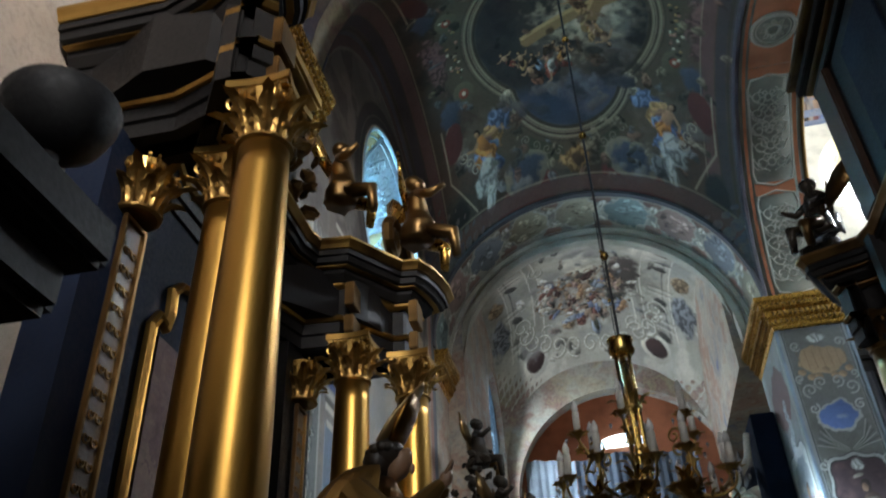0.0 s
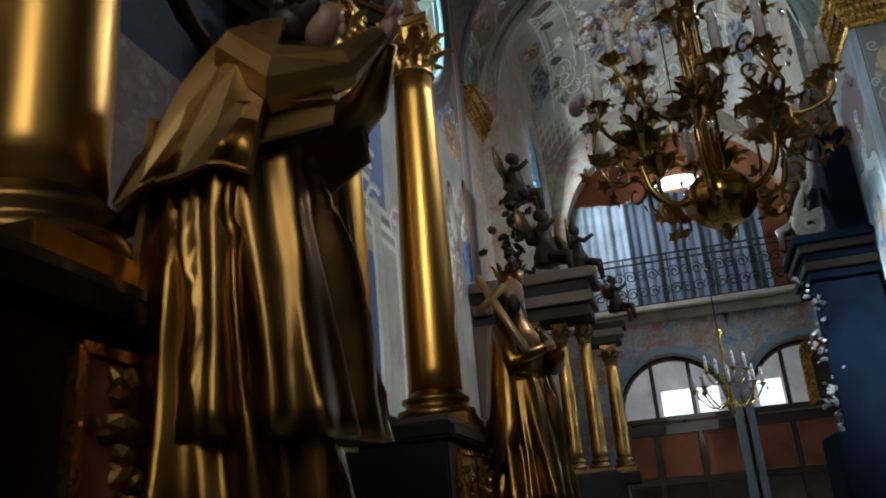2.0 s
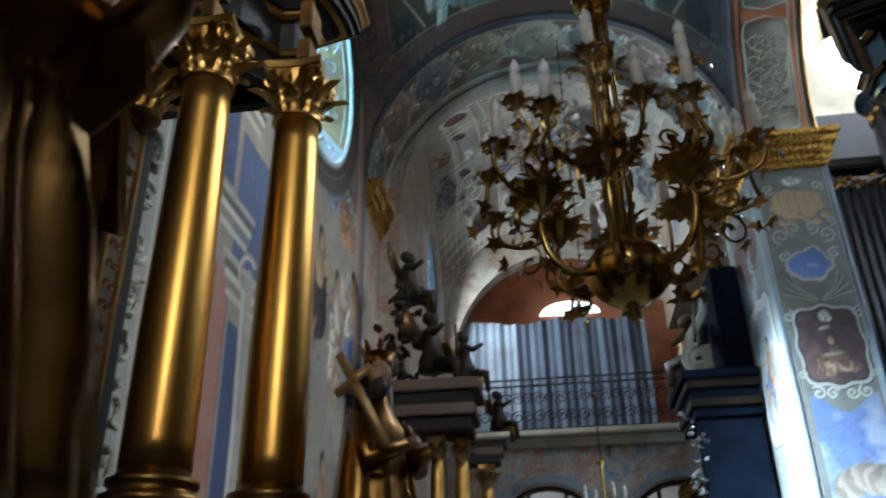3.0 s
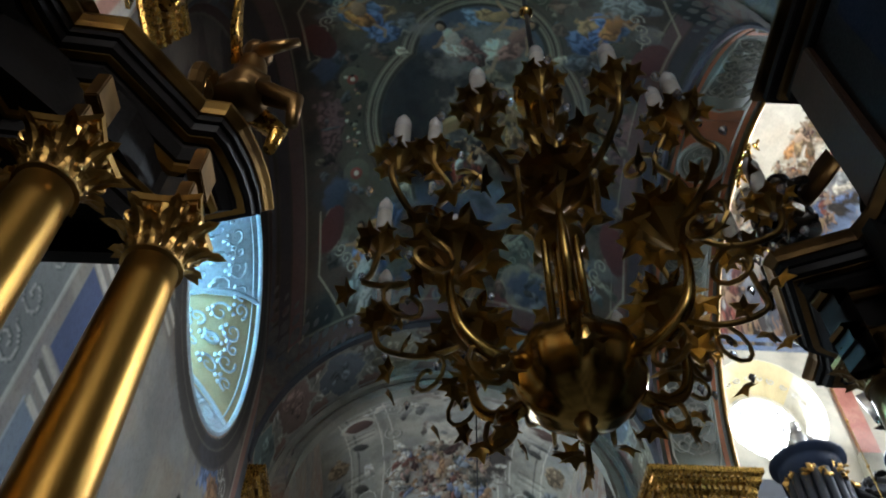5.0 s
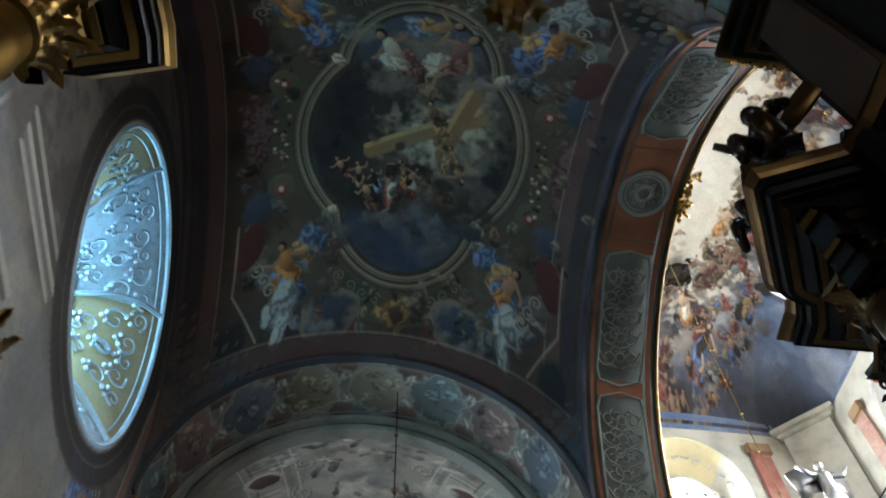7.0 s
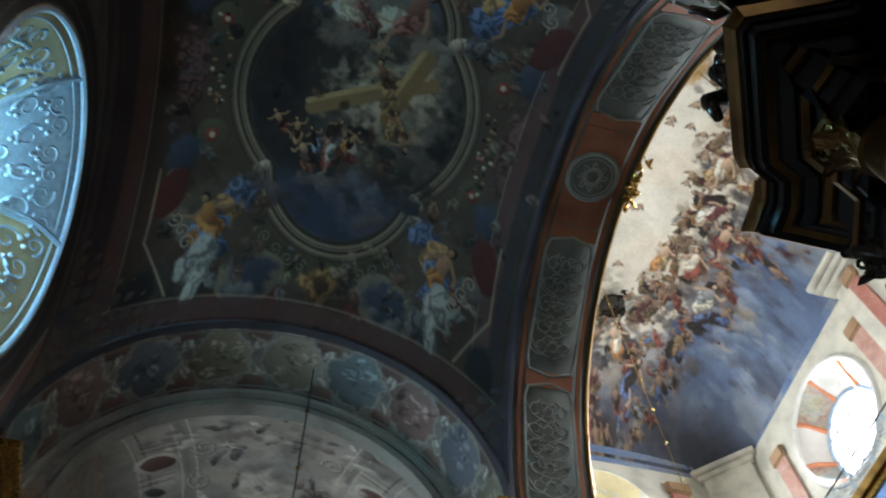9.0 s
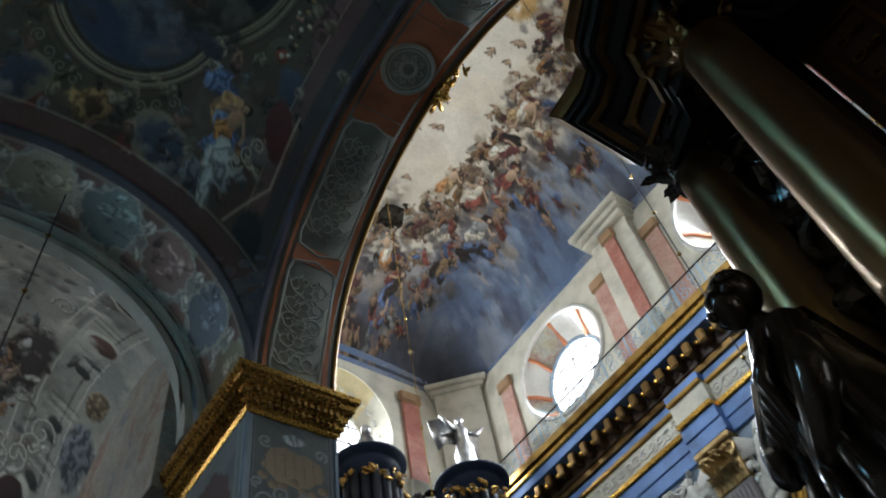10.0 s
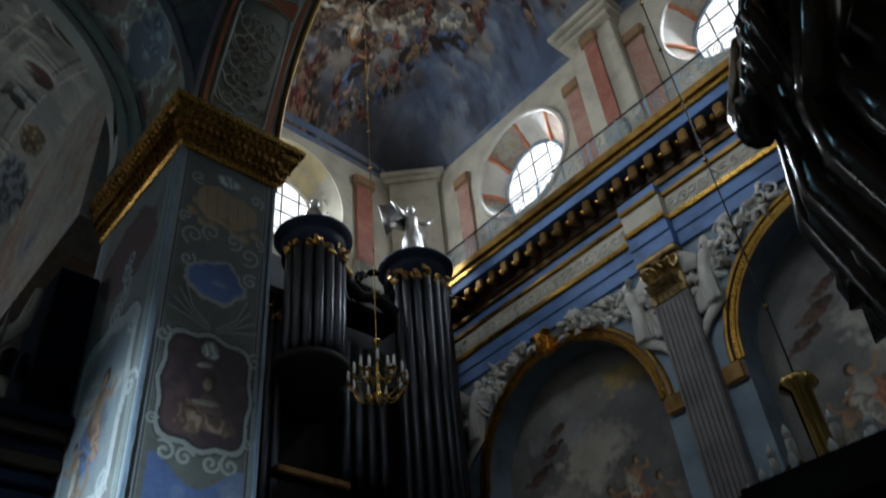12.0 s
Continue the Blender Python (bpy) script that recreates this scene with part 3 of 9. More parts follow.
structure("wall_east_entrance", box(XR, XH, -7.0, Y1, 0, 17.5), BLUE_MARBLE, "painted wall behind the dark altar")
structure("wall_east_choir", box(XR - 0.45, XH, Y3 + 1.0, Y4 + 0.1, SP - 0.3, 17.5), WALL_FRESCO, "upper choir side wall with pale fresco")
structure("wall_east_choir_low", box(6.3, 6.6, Y3 + 1.0, Y4 + 4, 0, 17.5), CREAM, "recessed choir side wall")
structure("wall_back_low", box(XL, XR, -7.4, -7.0, 0, 6.0), CREAM, "plain plastered entrance wall")
structure("wall_back_left", box(XL, -1.45, -7.4, -7.0, 6.0, 11.0), CREAM, "plain plastered entrance wall")
structure("wall_back_right", box(2.05, XR, -7.4, -7.0, 6.0, 11.0), CREAM, "plain plastered entrance wall")
structure("wall_back_high", box(XL, XR, -7.4, -7.0, 11.0, 17.5), CREAM, "plain plastered entrance wall")
structure("ceiling_back", box(XL - 0.5, XR + 0.5, -7.4, -0.3, 15.2, 15.5), CREAM, "plain ceiling near the entrance")
structure("wall_choir_end", box(XL - 0.5, 6.6, Y4 + 3.8, Y4 + 4.2, 0, 17.5), CREAM, "plain end wall behind the gallery")

# the hall beyond the arch
CORN = 17.4
structure("wall_hall_south", box(XH, HALL_X + 1, -7.8, -7.0, 0, 28), GREY_GROUND, "hall wall near the entrance")
structure("wall_hall_west", box(XH - 0.4, XH - 0.004, -7, HALL_Y, 17.5, 23), CREAM, "upper hall wall above the arch")
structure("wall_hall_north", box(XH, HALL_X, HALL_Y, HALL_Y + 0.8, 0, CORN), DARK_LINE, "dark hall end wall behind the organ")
ARCHES = (21.5, 13.3, 5.1, -3.1)
for k, ay in enumerate(ARCHES):
    a_in = arch_pts(ay, 3.0, 10.4, 0.0, 32)
    a_out = to_rect(a_in, ay, 8.0, ay - 4.1, ay + (5.4 if k == 0 else 4.1), 0.0, CORN)
    structure("wall_hall_bay_%d" % (k + 1), ring_wall(a_in, a_out, HALL_X, HALL_X + 0.9, along_x, False), BLUE_TRIM, "blue-grey hall wall with a round side arch")
structure("wall_hall_niche", box(HALL_X + 0.9, HALL_X + 1.4, -7, HALL_Y + 0.8, 0, CORN), CHOIR_FRESCO, "faded fresco of clouds inside the side arches")
WIN_Y = (21.2, 13.3, 5.1, -3.1)
WIN_Z, DRUM = 20.6, 23.2
for k, wy in enumerate(WIN_Y):
    a_in = ellipse(wy, WIN_Z, 1.95, 1.95, 48)
    lo, hi = (wy - 3.95, wy + 5.3) if k == 0 else (wy - 4.1, wy + 3.95 if k == 1 else wy + 4.1)
    structure("wall_hall_drum_%d" % (k + 1), ring_wall(a_in, to_rect(a_in, wy, WIN_Z, lo, hi, CORN, DRUM), HALL_X, HALL_X + 0.9, along_x), CREAM, "pale plaster wall round an oval window")
a_in = ellipse(11.6, 20.4, 1.95, 2.3, 48)
structure("wall_hall_drum_north", ring_wall(a_in, to_rect(a_in, 11.6, 20.4, XH, HALL_X, CORN, DRUM), HALL_Y, HALL_Y + 0.9, along_y), CREAM, "pale plaster end wall round an oval window")


def hall_vault():
    bm = bmesh.new()
    cx, cy, hx, hy, n = (XH + HALL_X) / 2, 9.5, (HALL_X - XH) / 2 + 0.02, HALL_Y - 9.5 + 0.02, 44
    g = []
    for i in range(n + 1):
        row = []
        for j in range(n + 1):
            u, v = 2 * i / n - 1, 2 * j / n - 1
            u, v = math.sin(u * math.pi / 2), math.sin(v * math.pi / 2)
            k = max(0.0, (1 - abs(u) ** 2.3) * (1 - abs(v) ** 3.4)) ** 0.5
            row.append(bm.verts.new((cx + hx * u, cy + hy * v, DRUM - 0.3 + 6.2 * k)))
        g.append(row)
    for i in range(n):
        for j in range(n):
            bm.faces.new((g[i][j], g[i][j + 1], g[i + 1][j + 1], g[i + 1][j]))
    ret = bmesh.ops.extrude_face_region(bm, geom=bm.faces[:])
    for v in ret["geom"]:
        if isinstance(v, bmesh.types.BMVert):
            v.co.z += 0.3
    return bm


structure("ceiling_hall", hall_vault(), DOME_FRESCO, "high painted vault with clouds and a crowd of figures", True)

fl = thing("floor", "chequered stone floor of pale and dark slabs", "floor", kind="structure")
part("bedding", box(XL - 0.5, HALL_X + 1, -7.5, Y4 + 4, -0.3, -0.012), FLOOR_B, fl)

# ---- windows ----
def oval_window(name, cu, cv, a, b, depth, place, label, panes, bars, frame_mat, tracery=0, split=None):
    """A frame with glass and bars or tracery; split: the height at which the glass turns golden."""
    w = thing(name, label, "window", kind="structure")
    out, inn = ellipse(cu, cv, a + 0.01, b + 0.01, 64), ellipse(cu, cv, a - 0.11, b - 0.11, 64)
    part("window_frame", ring_wall(inn, out, depth - 0.12, depth + 0.12, place), frame_mat, w)

    def pane(lo, hi, mt, nm):
        bm = bmesh.new()
        cols = []
        for i in range(25):
            v = lo + (hi - lo) * i / 24
            k = max(0.0, 1 - ((v - cv) / (b - 0.09)) ** 2) ** 0.5 * (a - 0.09)
            cols.append([bm.verts.new(place(cu + s * k, v, depth)) for s in (-1, -0.5, 0, 0.5, 1)])
        for p, q in zip(cols, cols[1:]):
            for i in range(4):
                bm.faces.new((p[i], p[i + 1], q[i + 1], q[i]))
        bmesh.ops.remove_doubles(bm, verts=bm.verts[:], dist=1e-4)
        r = bmesh.ops.extrude_face_region(bm, geom=bm.faces[:])
        back = Vector(place(0, 0, 0.03)) - Vector(place(0, 0, 0))
        for v in r["geom"]:
            if isinstance(v, bmesh.types.BMVert):
                v.co -= back
        ob = part(nm, bm, mt, w)
        ob.visible_shadow = False
        return ob

    if split is None:
        pane(cv - b + 0.09, cv + b - 0.09, panes[0], "pane")
    else:
        pane(split + 0.02, cv + b - 0.09, panes[0], "pane")
        pane(cv - b + 0.55, split - 0.02, panes[1], "pane")
        pane(cv - b + 0.09, cv - b + 0.53, panes[0], "pane")
    inside = depth + bars * 0.05
    if tracery:
        def rod(pts, r, nm):
            part(nm, tube([place(u, v, inside) for u, v in pts], r, 5), LEAD, w)
        for s in (-1, 1):
            for k, (du, dv, r, st) in enumerate(((0.62, 0.95, 0.42, 0.0), (0.95, 0.1, 0.46, 1.5), (0.55, -0.62, 0.36, 3.0), (0.5, 1.62, 0.27, 1.0), (1.3, 0.85, 0.3, 2.0), (1.45, -0.55, 0.3, 4.0), (0.85, -1.25, 0.34, 0.5), (0.32, -1.55, 0.25, 2.4))):
                pts = [(cu + s * (x - cu), y) for x, y in scroll(cu + du * a / 2.35, cv + dv * b / 2.35, r, 1.5, st, 1)]
                rod(pts, 0.026, "scrollwork")
                for m in range(0, 20, 5):
                    x, y = pts[m]
                    rod([(x, y), (x + 0.07 * s, y + 0.07), (x + 0.15 * s, y + 0.05)], 0.03, "leaf")
            rod([(cu + s * 0.06, cv - 1.9 * b / 2.35), (cu + s * 0.2, cv - 0.9), (cu + s * 0.07, cv - 0.2), (cu + s * 0.26, cv + 0.5), (cu + s * 0.06, cv + 1.9 * b / 2.35)], 0.024, "stem")
        for r in (0.30, 0.17, 0.06):
            part("rosette", tube([place(cu + r * math.cos(i * math.pi / 8), cv + 0.25 + r * math.sin(i * math.pi / 8), inside) for i in range(16)], 0.03, 5, True), LEAD, w)
        bow = [(cu + a * 0.93 * t, split + 0.16 * math.cos(t * math.pi * 1.5) - 0.1) for t in [k / 12 - 1 for k in range(25)]]
        bow = [(u, v) for u, v in bow if ((u - cu) / (a - 0.05)) ** 2 + ((v - cv) / (b - 0.05)) ** 2 < 1]
        rod(bow, 0.04, "glazing_bar")
    else:
        for f in (-0.5, 0.0, 0.5):
            k = (1 - f * f) ** 0.5
            part("glazing_bar", tube([place(cu + f * a, cv - k * b * 0.97, inside), place(cu + f * a, cv + k * b * 0.97, inside)], 0.03, 5), IRON, w)
            part("glazing_bar", tube([place(cu - k * a * 0.97, cv + f * b, inside), place(cu + k * a * 0.97, cv + f * b, inside)], 0.03, 5), IRON, w)
    return w


REVEAL_BLUE = fresco("blue_reveal_paint", [(0.46, 0.60, 0.74), (0.54, 0.68, 0.80), (0.60, 0.72, 0.80), (0.54, 0.66, 0.76), (0.64, 0.74, 0.80), (0.48, 0.63, 0.76)], 0.8)
REVEAL_OCHRE = plain("ochre_reveal_paint", (0.66, 0.55, 0.32), 0.85, vary=0.2, gloss=0.08)
REVEAL_LINE = plain("pale_stucco_ribbon", (0.54, 0.66, 0.74), 0.85, vary=0.2, gloss=0.08)
RDEPTH, RBACK = 1.2, 0.38


def reveal(a, s, lift=0.0):
    """A point on the splayed window reveal: angle round it, 0 at the opening to 1 at the glass."""
    k = 1 - (1 - RBACK) * s
    return (XL - RDEPTH * s + lift * 0.75, WY + (WA * k - lift) * math.cos(a), WZ + (WB * k - lift) * math.sin(a))


w1 = thing("window_1", "large oval window with a deep blue and ochre painted reveal", "window", kind="structure")
for a0, a1, mt in ((0.76, 1.98, REVEAL_BLUE), (-0.6, 0.76, REVEAL_OCHRE), (1.98, 3.3, REVEAL_OCHRE), (3.3, 5.683, REVEAL_BLUE)):
    bm = bmesh.new()
    g = [[bm.verts.new(reveal(a0 + (a1 - a0) * i / 16, k / 6)) for k in range(7)] for i in range(17)]
    for p, q in zip(g, g[1:]):
        for k in range(6):
            bm.faces.new((p[k], p[k + 1], q[k + 1], q[k]))
    bmesh.ops.recalc_face_normals(bm, faces=bm.faces[:])
    bmesh.ops.solidify(bm, geom=bm.faces[:], thickness=0.01)
    part("painted_field", bm, mt, w1, "", True)
    for a in (a0,):
        part("ribbon", tube([reveal(a + 0.10 * math.sin(k / 12 * math.pi) - 0.04, 0.05 + 0.9 * k / 12, 0.02) for k in range(13)], 0.05, 6), REVEAL_LINE, w1)
for s, r in ((0.03, 0.05), (0.115, 0.016), (0.97, 0.06)):
    part("ribbon", tube([reveal(2 * math.pi * i / 96, s, 0.012) for i in range(96)], r, 6, True), REVEAL_LINE, w1)


def rscroll(a, s, r, turns, start, hand, w=0.034):
    part("scrollwork", tube([reveal(a + x / (WA * 0.75), s + y / 1.7, 0.004) for x, y in scroll(0, 0, r, turns, start, hand, 18)], w, 5, False, [w * (1.0 - 0.5 * k / 18) for k in range(19)]), REVEAL_LINE, w1)


for k in range(6):
    ac = -0.12 + k * 0.98 + 0.35
    for q, (da, s, r) in enumerate(((0.0, 0.55, 0.14), (0.17, 0.32, 0.2), (-0.17, 0.32, 0.2), (0.2, 0.75, 0.18), (-0.2, 0.75, 0.18), (0.34, 0.5, 0.22), (-0.34, 0.5, 0.22), (0.0, 0.28, 0.12), (0.08, 0.85, 0.13), (-0.08, 0.85, 0.13), (0.4, 0.25, 0.15), (-0.4, 0.25, 0.15))):
        hd = 1 if da >= 0 else -1
        rscroll(ac + da, s, r, 1.25, 0.6 + q * 0.9 * hd, hd)
        for m in range(3):
            c = reveal(ac + da + 0.05 * (m - 1), s + 0.05 * (m % 2) + 0.09, 0.02)
            part("leaf", ball(*c, 0.05, 0.04, 0.06, 1), REVEAL_LINE, w1)
    part("rosette", tube([reveal(ac + 0.1 * math.cos(i * math.pi / 8) / 1.8, 0.55 + 0.1 * math.sin(i * math.pi / 8) / 1.2, 0.02) for i in range(16)], 0.04, 5, True), REVEAL_LINE, w1)
dk = bmesh.new()
dk.faces.new([dk.verts.new(reveal(2 * math.pi * i / 48, 0.985)) for i in range(48)])
bmesh.ops.solidify(dk, geom=dk.faces[:], thickness=0.02)
part("pane", dk, PANE_DAY, w1, "bright window pane")
oval_window("window_2", W2Y, W2Z, 1.7, 2.25, XL + 0.1, along_x, "pale oval choir window with ornamented glass", (PANE, PANE_GOLD), 1, BLUE_TRIM, 1, W2Z - 0.9)
for k, wy in enumerate(WIN_Y):
    oval_window("window_%d" % (3 + k), wy + 0.0, WIN_Z - 0.35, 1.4, 1.5, HALL_X + 0.72, along_x, "glaring white oval window with iron glazing bars", (PANE_WHITE,), -1, BLUE_TRIM)
    rv = thing("window_reveal", "splayed window reveal with painted arabesques and red bands", "trim", "", "structure")
    o1, o2 = ellipse(wy, WIN_Z, 1.96, 1.96, 48), ellipse(wy, WIN_Z - 0.35, 1.38, 1.48, 48)
    for q in range(8):
        seg = [(q * 6 + m) % 48 for m in range(7)]
        bm = bmesh.new()
        rows = [[bm.verts.new((HALL_X + 0.03, o1[m][0], o1[m][1])), bm.verts.new((HALL_X + 0.66, o2[m][0], o2[m][1]))] for m in seg]
        for p, r in zip(rows, rows[1:]):
            bm.faces.new((p[0], r[0], r[1], p[1]))
        ret = bmesh.ops.extrude_face_region(bm, geom=bm.faces[:])
        for v in ret["geom"]:
            if isinstance(v, bmesh.types.BMVert):
                v.co.x += 0.06
        part("painted_field", bm, BAND_FRESCO if q % 2 else WHITE_STUCCO, rv)
        m = seg[0]
        part("painted_band", tube([(HALL_X + 0.03, *o1[m]), (HALL_X + 0.3, (o1[m][0] * 0.6 + o2[m][0] * 0.4), o1[m][1] * 0.6 + o2[m][1] * 0.4 + 0.08), (HALL_X + 0.64, *o2[m])], 0.09, 6), RED_BAND, rv)
    part("rim_moulding", tube([(HALL_X - 0.02, *q) for q in ellipse(wy, WIN_Z, 2.0, 2.0, 48)], 0.09, 6, True), WHITE_STUCCO, rv)
oval_window("window_7", 11.55, 20.0, 1.35, 1.5, HALL_Y + 0.78, along_y, "glaring oval end window with iron glazing bars", (PANE_WHITE,), -1, CREAM)
rv = thing("window_reveal", "splayed yellow and cream painted reveal of the end window", "trim", "", "structure")
o1, o2 = ellipse(11.6, 20.4, 1.96, 2.31, 48), ellipse(11.55, 20.0, 1.33, 1.48, 48)
for q in range(8):
    seg = [(q * 6 + m) % 48 for m in range(7)]
    bm = bmesh.new()
    rows = [[bm.verts.new((o1[m][0], HALL_Y + 0.02, o1[m][1])), bm.verts.new((o2[m][0], HALL_Y + 0.74, o2[m][1]))] for m in seg]
    for p, r in zip(rows, rows[1:]):
        bm.faces.new((p[0], r[0], r[1], p[1]))
    ret = bmesh.ops.extrude_face_region(bm, geom=bm.faces[:])
    for v in ret["geom"]:
        if isinstance(v, bmesh.types.BMVert):
            v.co.y += 0.06
    part("painted_field", bm, REVEAL_OCHRE if q in (1, 2) else CREAM, rv)
    for k in range(3):
        m = seg[1 + 2 * k]
        c = [(o1[m][i] + o2[m][i]) / 2 for i in (0, 1)]
        part("scrollwork", tube([(c[0] + x, HALL_Y + 0.36, c[1] + z) for x, z in scroll(0, 0, 0.16, 1.2, k + q, 1 if k % 2 else -1, 12)], 0.03, 5), WHITE_STUCCO, rv)
# assumed windows out of view, set on the wall face without openings
for k, wy in enumerate((17.4, 9.2)):
    oval_window("window_%d" % (10 + k), wy, 20.6, 1.4, 1.5, XH + 0.14, along_x, "unseen white oval window added high above the great arch", (PANE_WHITE,), 1, BLUE_TRIM)
# glowing panel out of view, added as fill from behind the camera
bm = box(-1.75, 1.75, -0.05, 0.05, -2.5, 2.5)
bm.transform(Matrix.Translation((0.3, -7.2, 8.5)))
structure("window_8", bm, PANE_FILL, "unseen bright window added behind the entrance as fill")

# ---- carved and gilded kit ----
def leaf(length, width, curl=0.5, lobes=3, thick=0.012):
    """An acanthus or vine leaf that rises along z and curls outwards along y."""
    bm = bmesh.new()
    n = 2 * lobes + 2
    rows = []
    for i in range(n + 1):
        s = i / n
        w = width * (0.35 + 0.65 * math.sin(math.pi * min(1, s * 0.95 + 0.12)) ** 0.7) * (1.0 if i % 2 else 0.68) * (0.08 if i == n else 1)
        bend = curl * s * s
        y, z = length * (0.15 * s + 0.75 * math.sin(bend) * s), length * s * math.cos(bend * 0.9)
        rows.append([bm.verts.new((x * w / 2, y + (0.12 * width if x == 0 else 0), z)) for x in (-1, -0.45, 0, 0.45, 1)])
    for a, b in zip(rows, rows[1:]):
        for j in range(4):
            bm.faces.new((a[j], a[j + 1], b[j + 1], b[j]))
    r = bmesh.ops.extrude_face_region(bm, geom=bm.faces[:])
    for v in r["geom"]:
        if isinstance(v, bmesh.types.BMVert):
            v.co.y -= thick
    bmesh.ops.recalc_face_normals(bm, faces=bm.faces[:])
    return bm


def spin(maker, n, radius, z=0.0, phase=0.0):
    bm = bmesh.new()
    for i in range(n):
        a = phase + 2 * math.pi * i / n
        add(bm, maker(), Matrix.Translation((0, 0, z)) @ Matrix.Rotation(a, 4, "Z") @ Matrix.Translation((0, radius, 0)))
    return bm


def volute(r, w):
    return tube([(x, 0, z) for x, z in scroll(0, 0, r, 1.6, 1.2, 1, 20)], r * 0.2, 5)


def capital_mesh(r, h):
    """A Corinthian capital over a shaft of radius r."""
    bm = lathe([(r * 1.0, 0), (r * 1.16, 0.03 * h), (r * 1.16, 0.07 * h), (r * 0.95, 0.1 * h), (r * 1.0, 0.5 * h), (r * 1.3, 0.84 * h), (r * 1.32, 0.86 * h)], 20)
    add(bm, spin(lambda: leaf(h * 0.46, r * 0.85, 0.9), 8, r * 0.98, 0.09 * h))
    add(bm, spin(lambda: leaf(h * 0.72, r * 0.85, 0.85), 8, r * 0.98, 0.1 * h, math.pi / 8))
    cr = random.Random(3)
    for i in range(16):
        a = i * math.pi / 8
        for zz, rr in ((0.3, 1.08), (0.52, 1.2), (0.72, 1.38)):
            s = r * cr.uniform(0.13, 0.22)
            add(bm, ball(r * rr * math.cos(a + zz), r * rr * math.sin(a + zz), h * (zz + cr.uniform(-0.05, 0.05)), s, s, s * 1.5, 1))
    for i in range(4):
        a = math.pi / 4 + i * math.pi / 2
        for tw in (-0.3, 0.3):
            add(bm, volute(r * 0.42, 0.1), Matrix.Rotation(a + tw * 0.5, 4, "Z") @ Matrix.Translation((r * 1.45, 0, h * 0.74)))
    return bm


def abacus_mesh(r, h, top):
    bm = bmesh.new()
    for s, z0, z1 in ((1.42, h * 0.86, h * 0.93), (1.55, h * 0.93, top)):
        ring = []
        for i in range(4):
            a = math.pi / 4 + i * math.pi / 2
            c = Vector((math.cos(a), math.sin(a))) * r * s * 1.25
            d = Vector((math.cos(a + math.pi / 2), math.sin(a + math.pi / 2))) * r * s * 1.25
            for k in range(6):
                t = k / 6
                p = c.lerp(d, t) * (1 - 0.12 * math.sin(math.pi * t))
                ring.append(p)
        lo = [bm.verts.new((*p, z0)) for p in ring]
        hi = [bm.verts.new((*p, z1)) for p in ring]
        for i in range(len(ring)):
            j = (i + 1) % len(ring)
            bm.faces.new((lo[i], lo[j], hi[j], hi[i]))
        bm.faces.new(lo[::-1])
        bm.faces.new(hi)
    return bm


def column(parent, x, y, z0, z1, r, shaft_mat, trim_mat, cap_h=0.5):
    """A column with base, shaft and capital, as a part of an altar."""
    h = z1 - z0
    prof = [(r * (1.0 - 0.2 * max(0, t - 0.25) ** 1.3 / 0.69), z0 + 0.17 + (h - 0.17 - cap_h) * t) for t in [i / 14 for i in range(15)]]
    col = part("column", lathe(prof, 40), shaft_mat, parent, "", True)
    col.location = (x, y, 0)
    base = part("base", lathe([(r * 1.42, z0), (r * 1.45, z0 + 0.03), (r * 1.42, z0 + 0.06), (r * 1.18, z0 + 0.075), (r * 1.12, z0 + 0.1), (r * 1.25, z0 + 0.12), (r * 1.25, z0 + 0.15), (r * 1.03, z0 + 0.165), (r * 1.0, z0 + 0.2)], 40), trim_mat, col, "", True)
    plinth = part("plinth", box(-r * 1.5, r * 1.5, -r * 1.5, r * 1.5, z0 - 0.09, z0, 0.01), trim_mat, col)
    cap = part("capital", capital_mesh(r * 0.8, cap_h * 0.94), trim_mat, col)
    cap.location = (0, 0, z1 - cap_h)
    ab = part("abacus", abacus_mesh(r * 0.8, cap_h * 0.94, cap_h), trim_mat, col)
    ab.location = (0, 0, z1 - cap_h)
    return col


def mirrored(half):
    return [(-u, o) for u, o in reversed(half)] + [(u, o) for u, o in half if u > 1e-6]


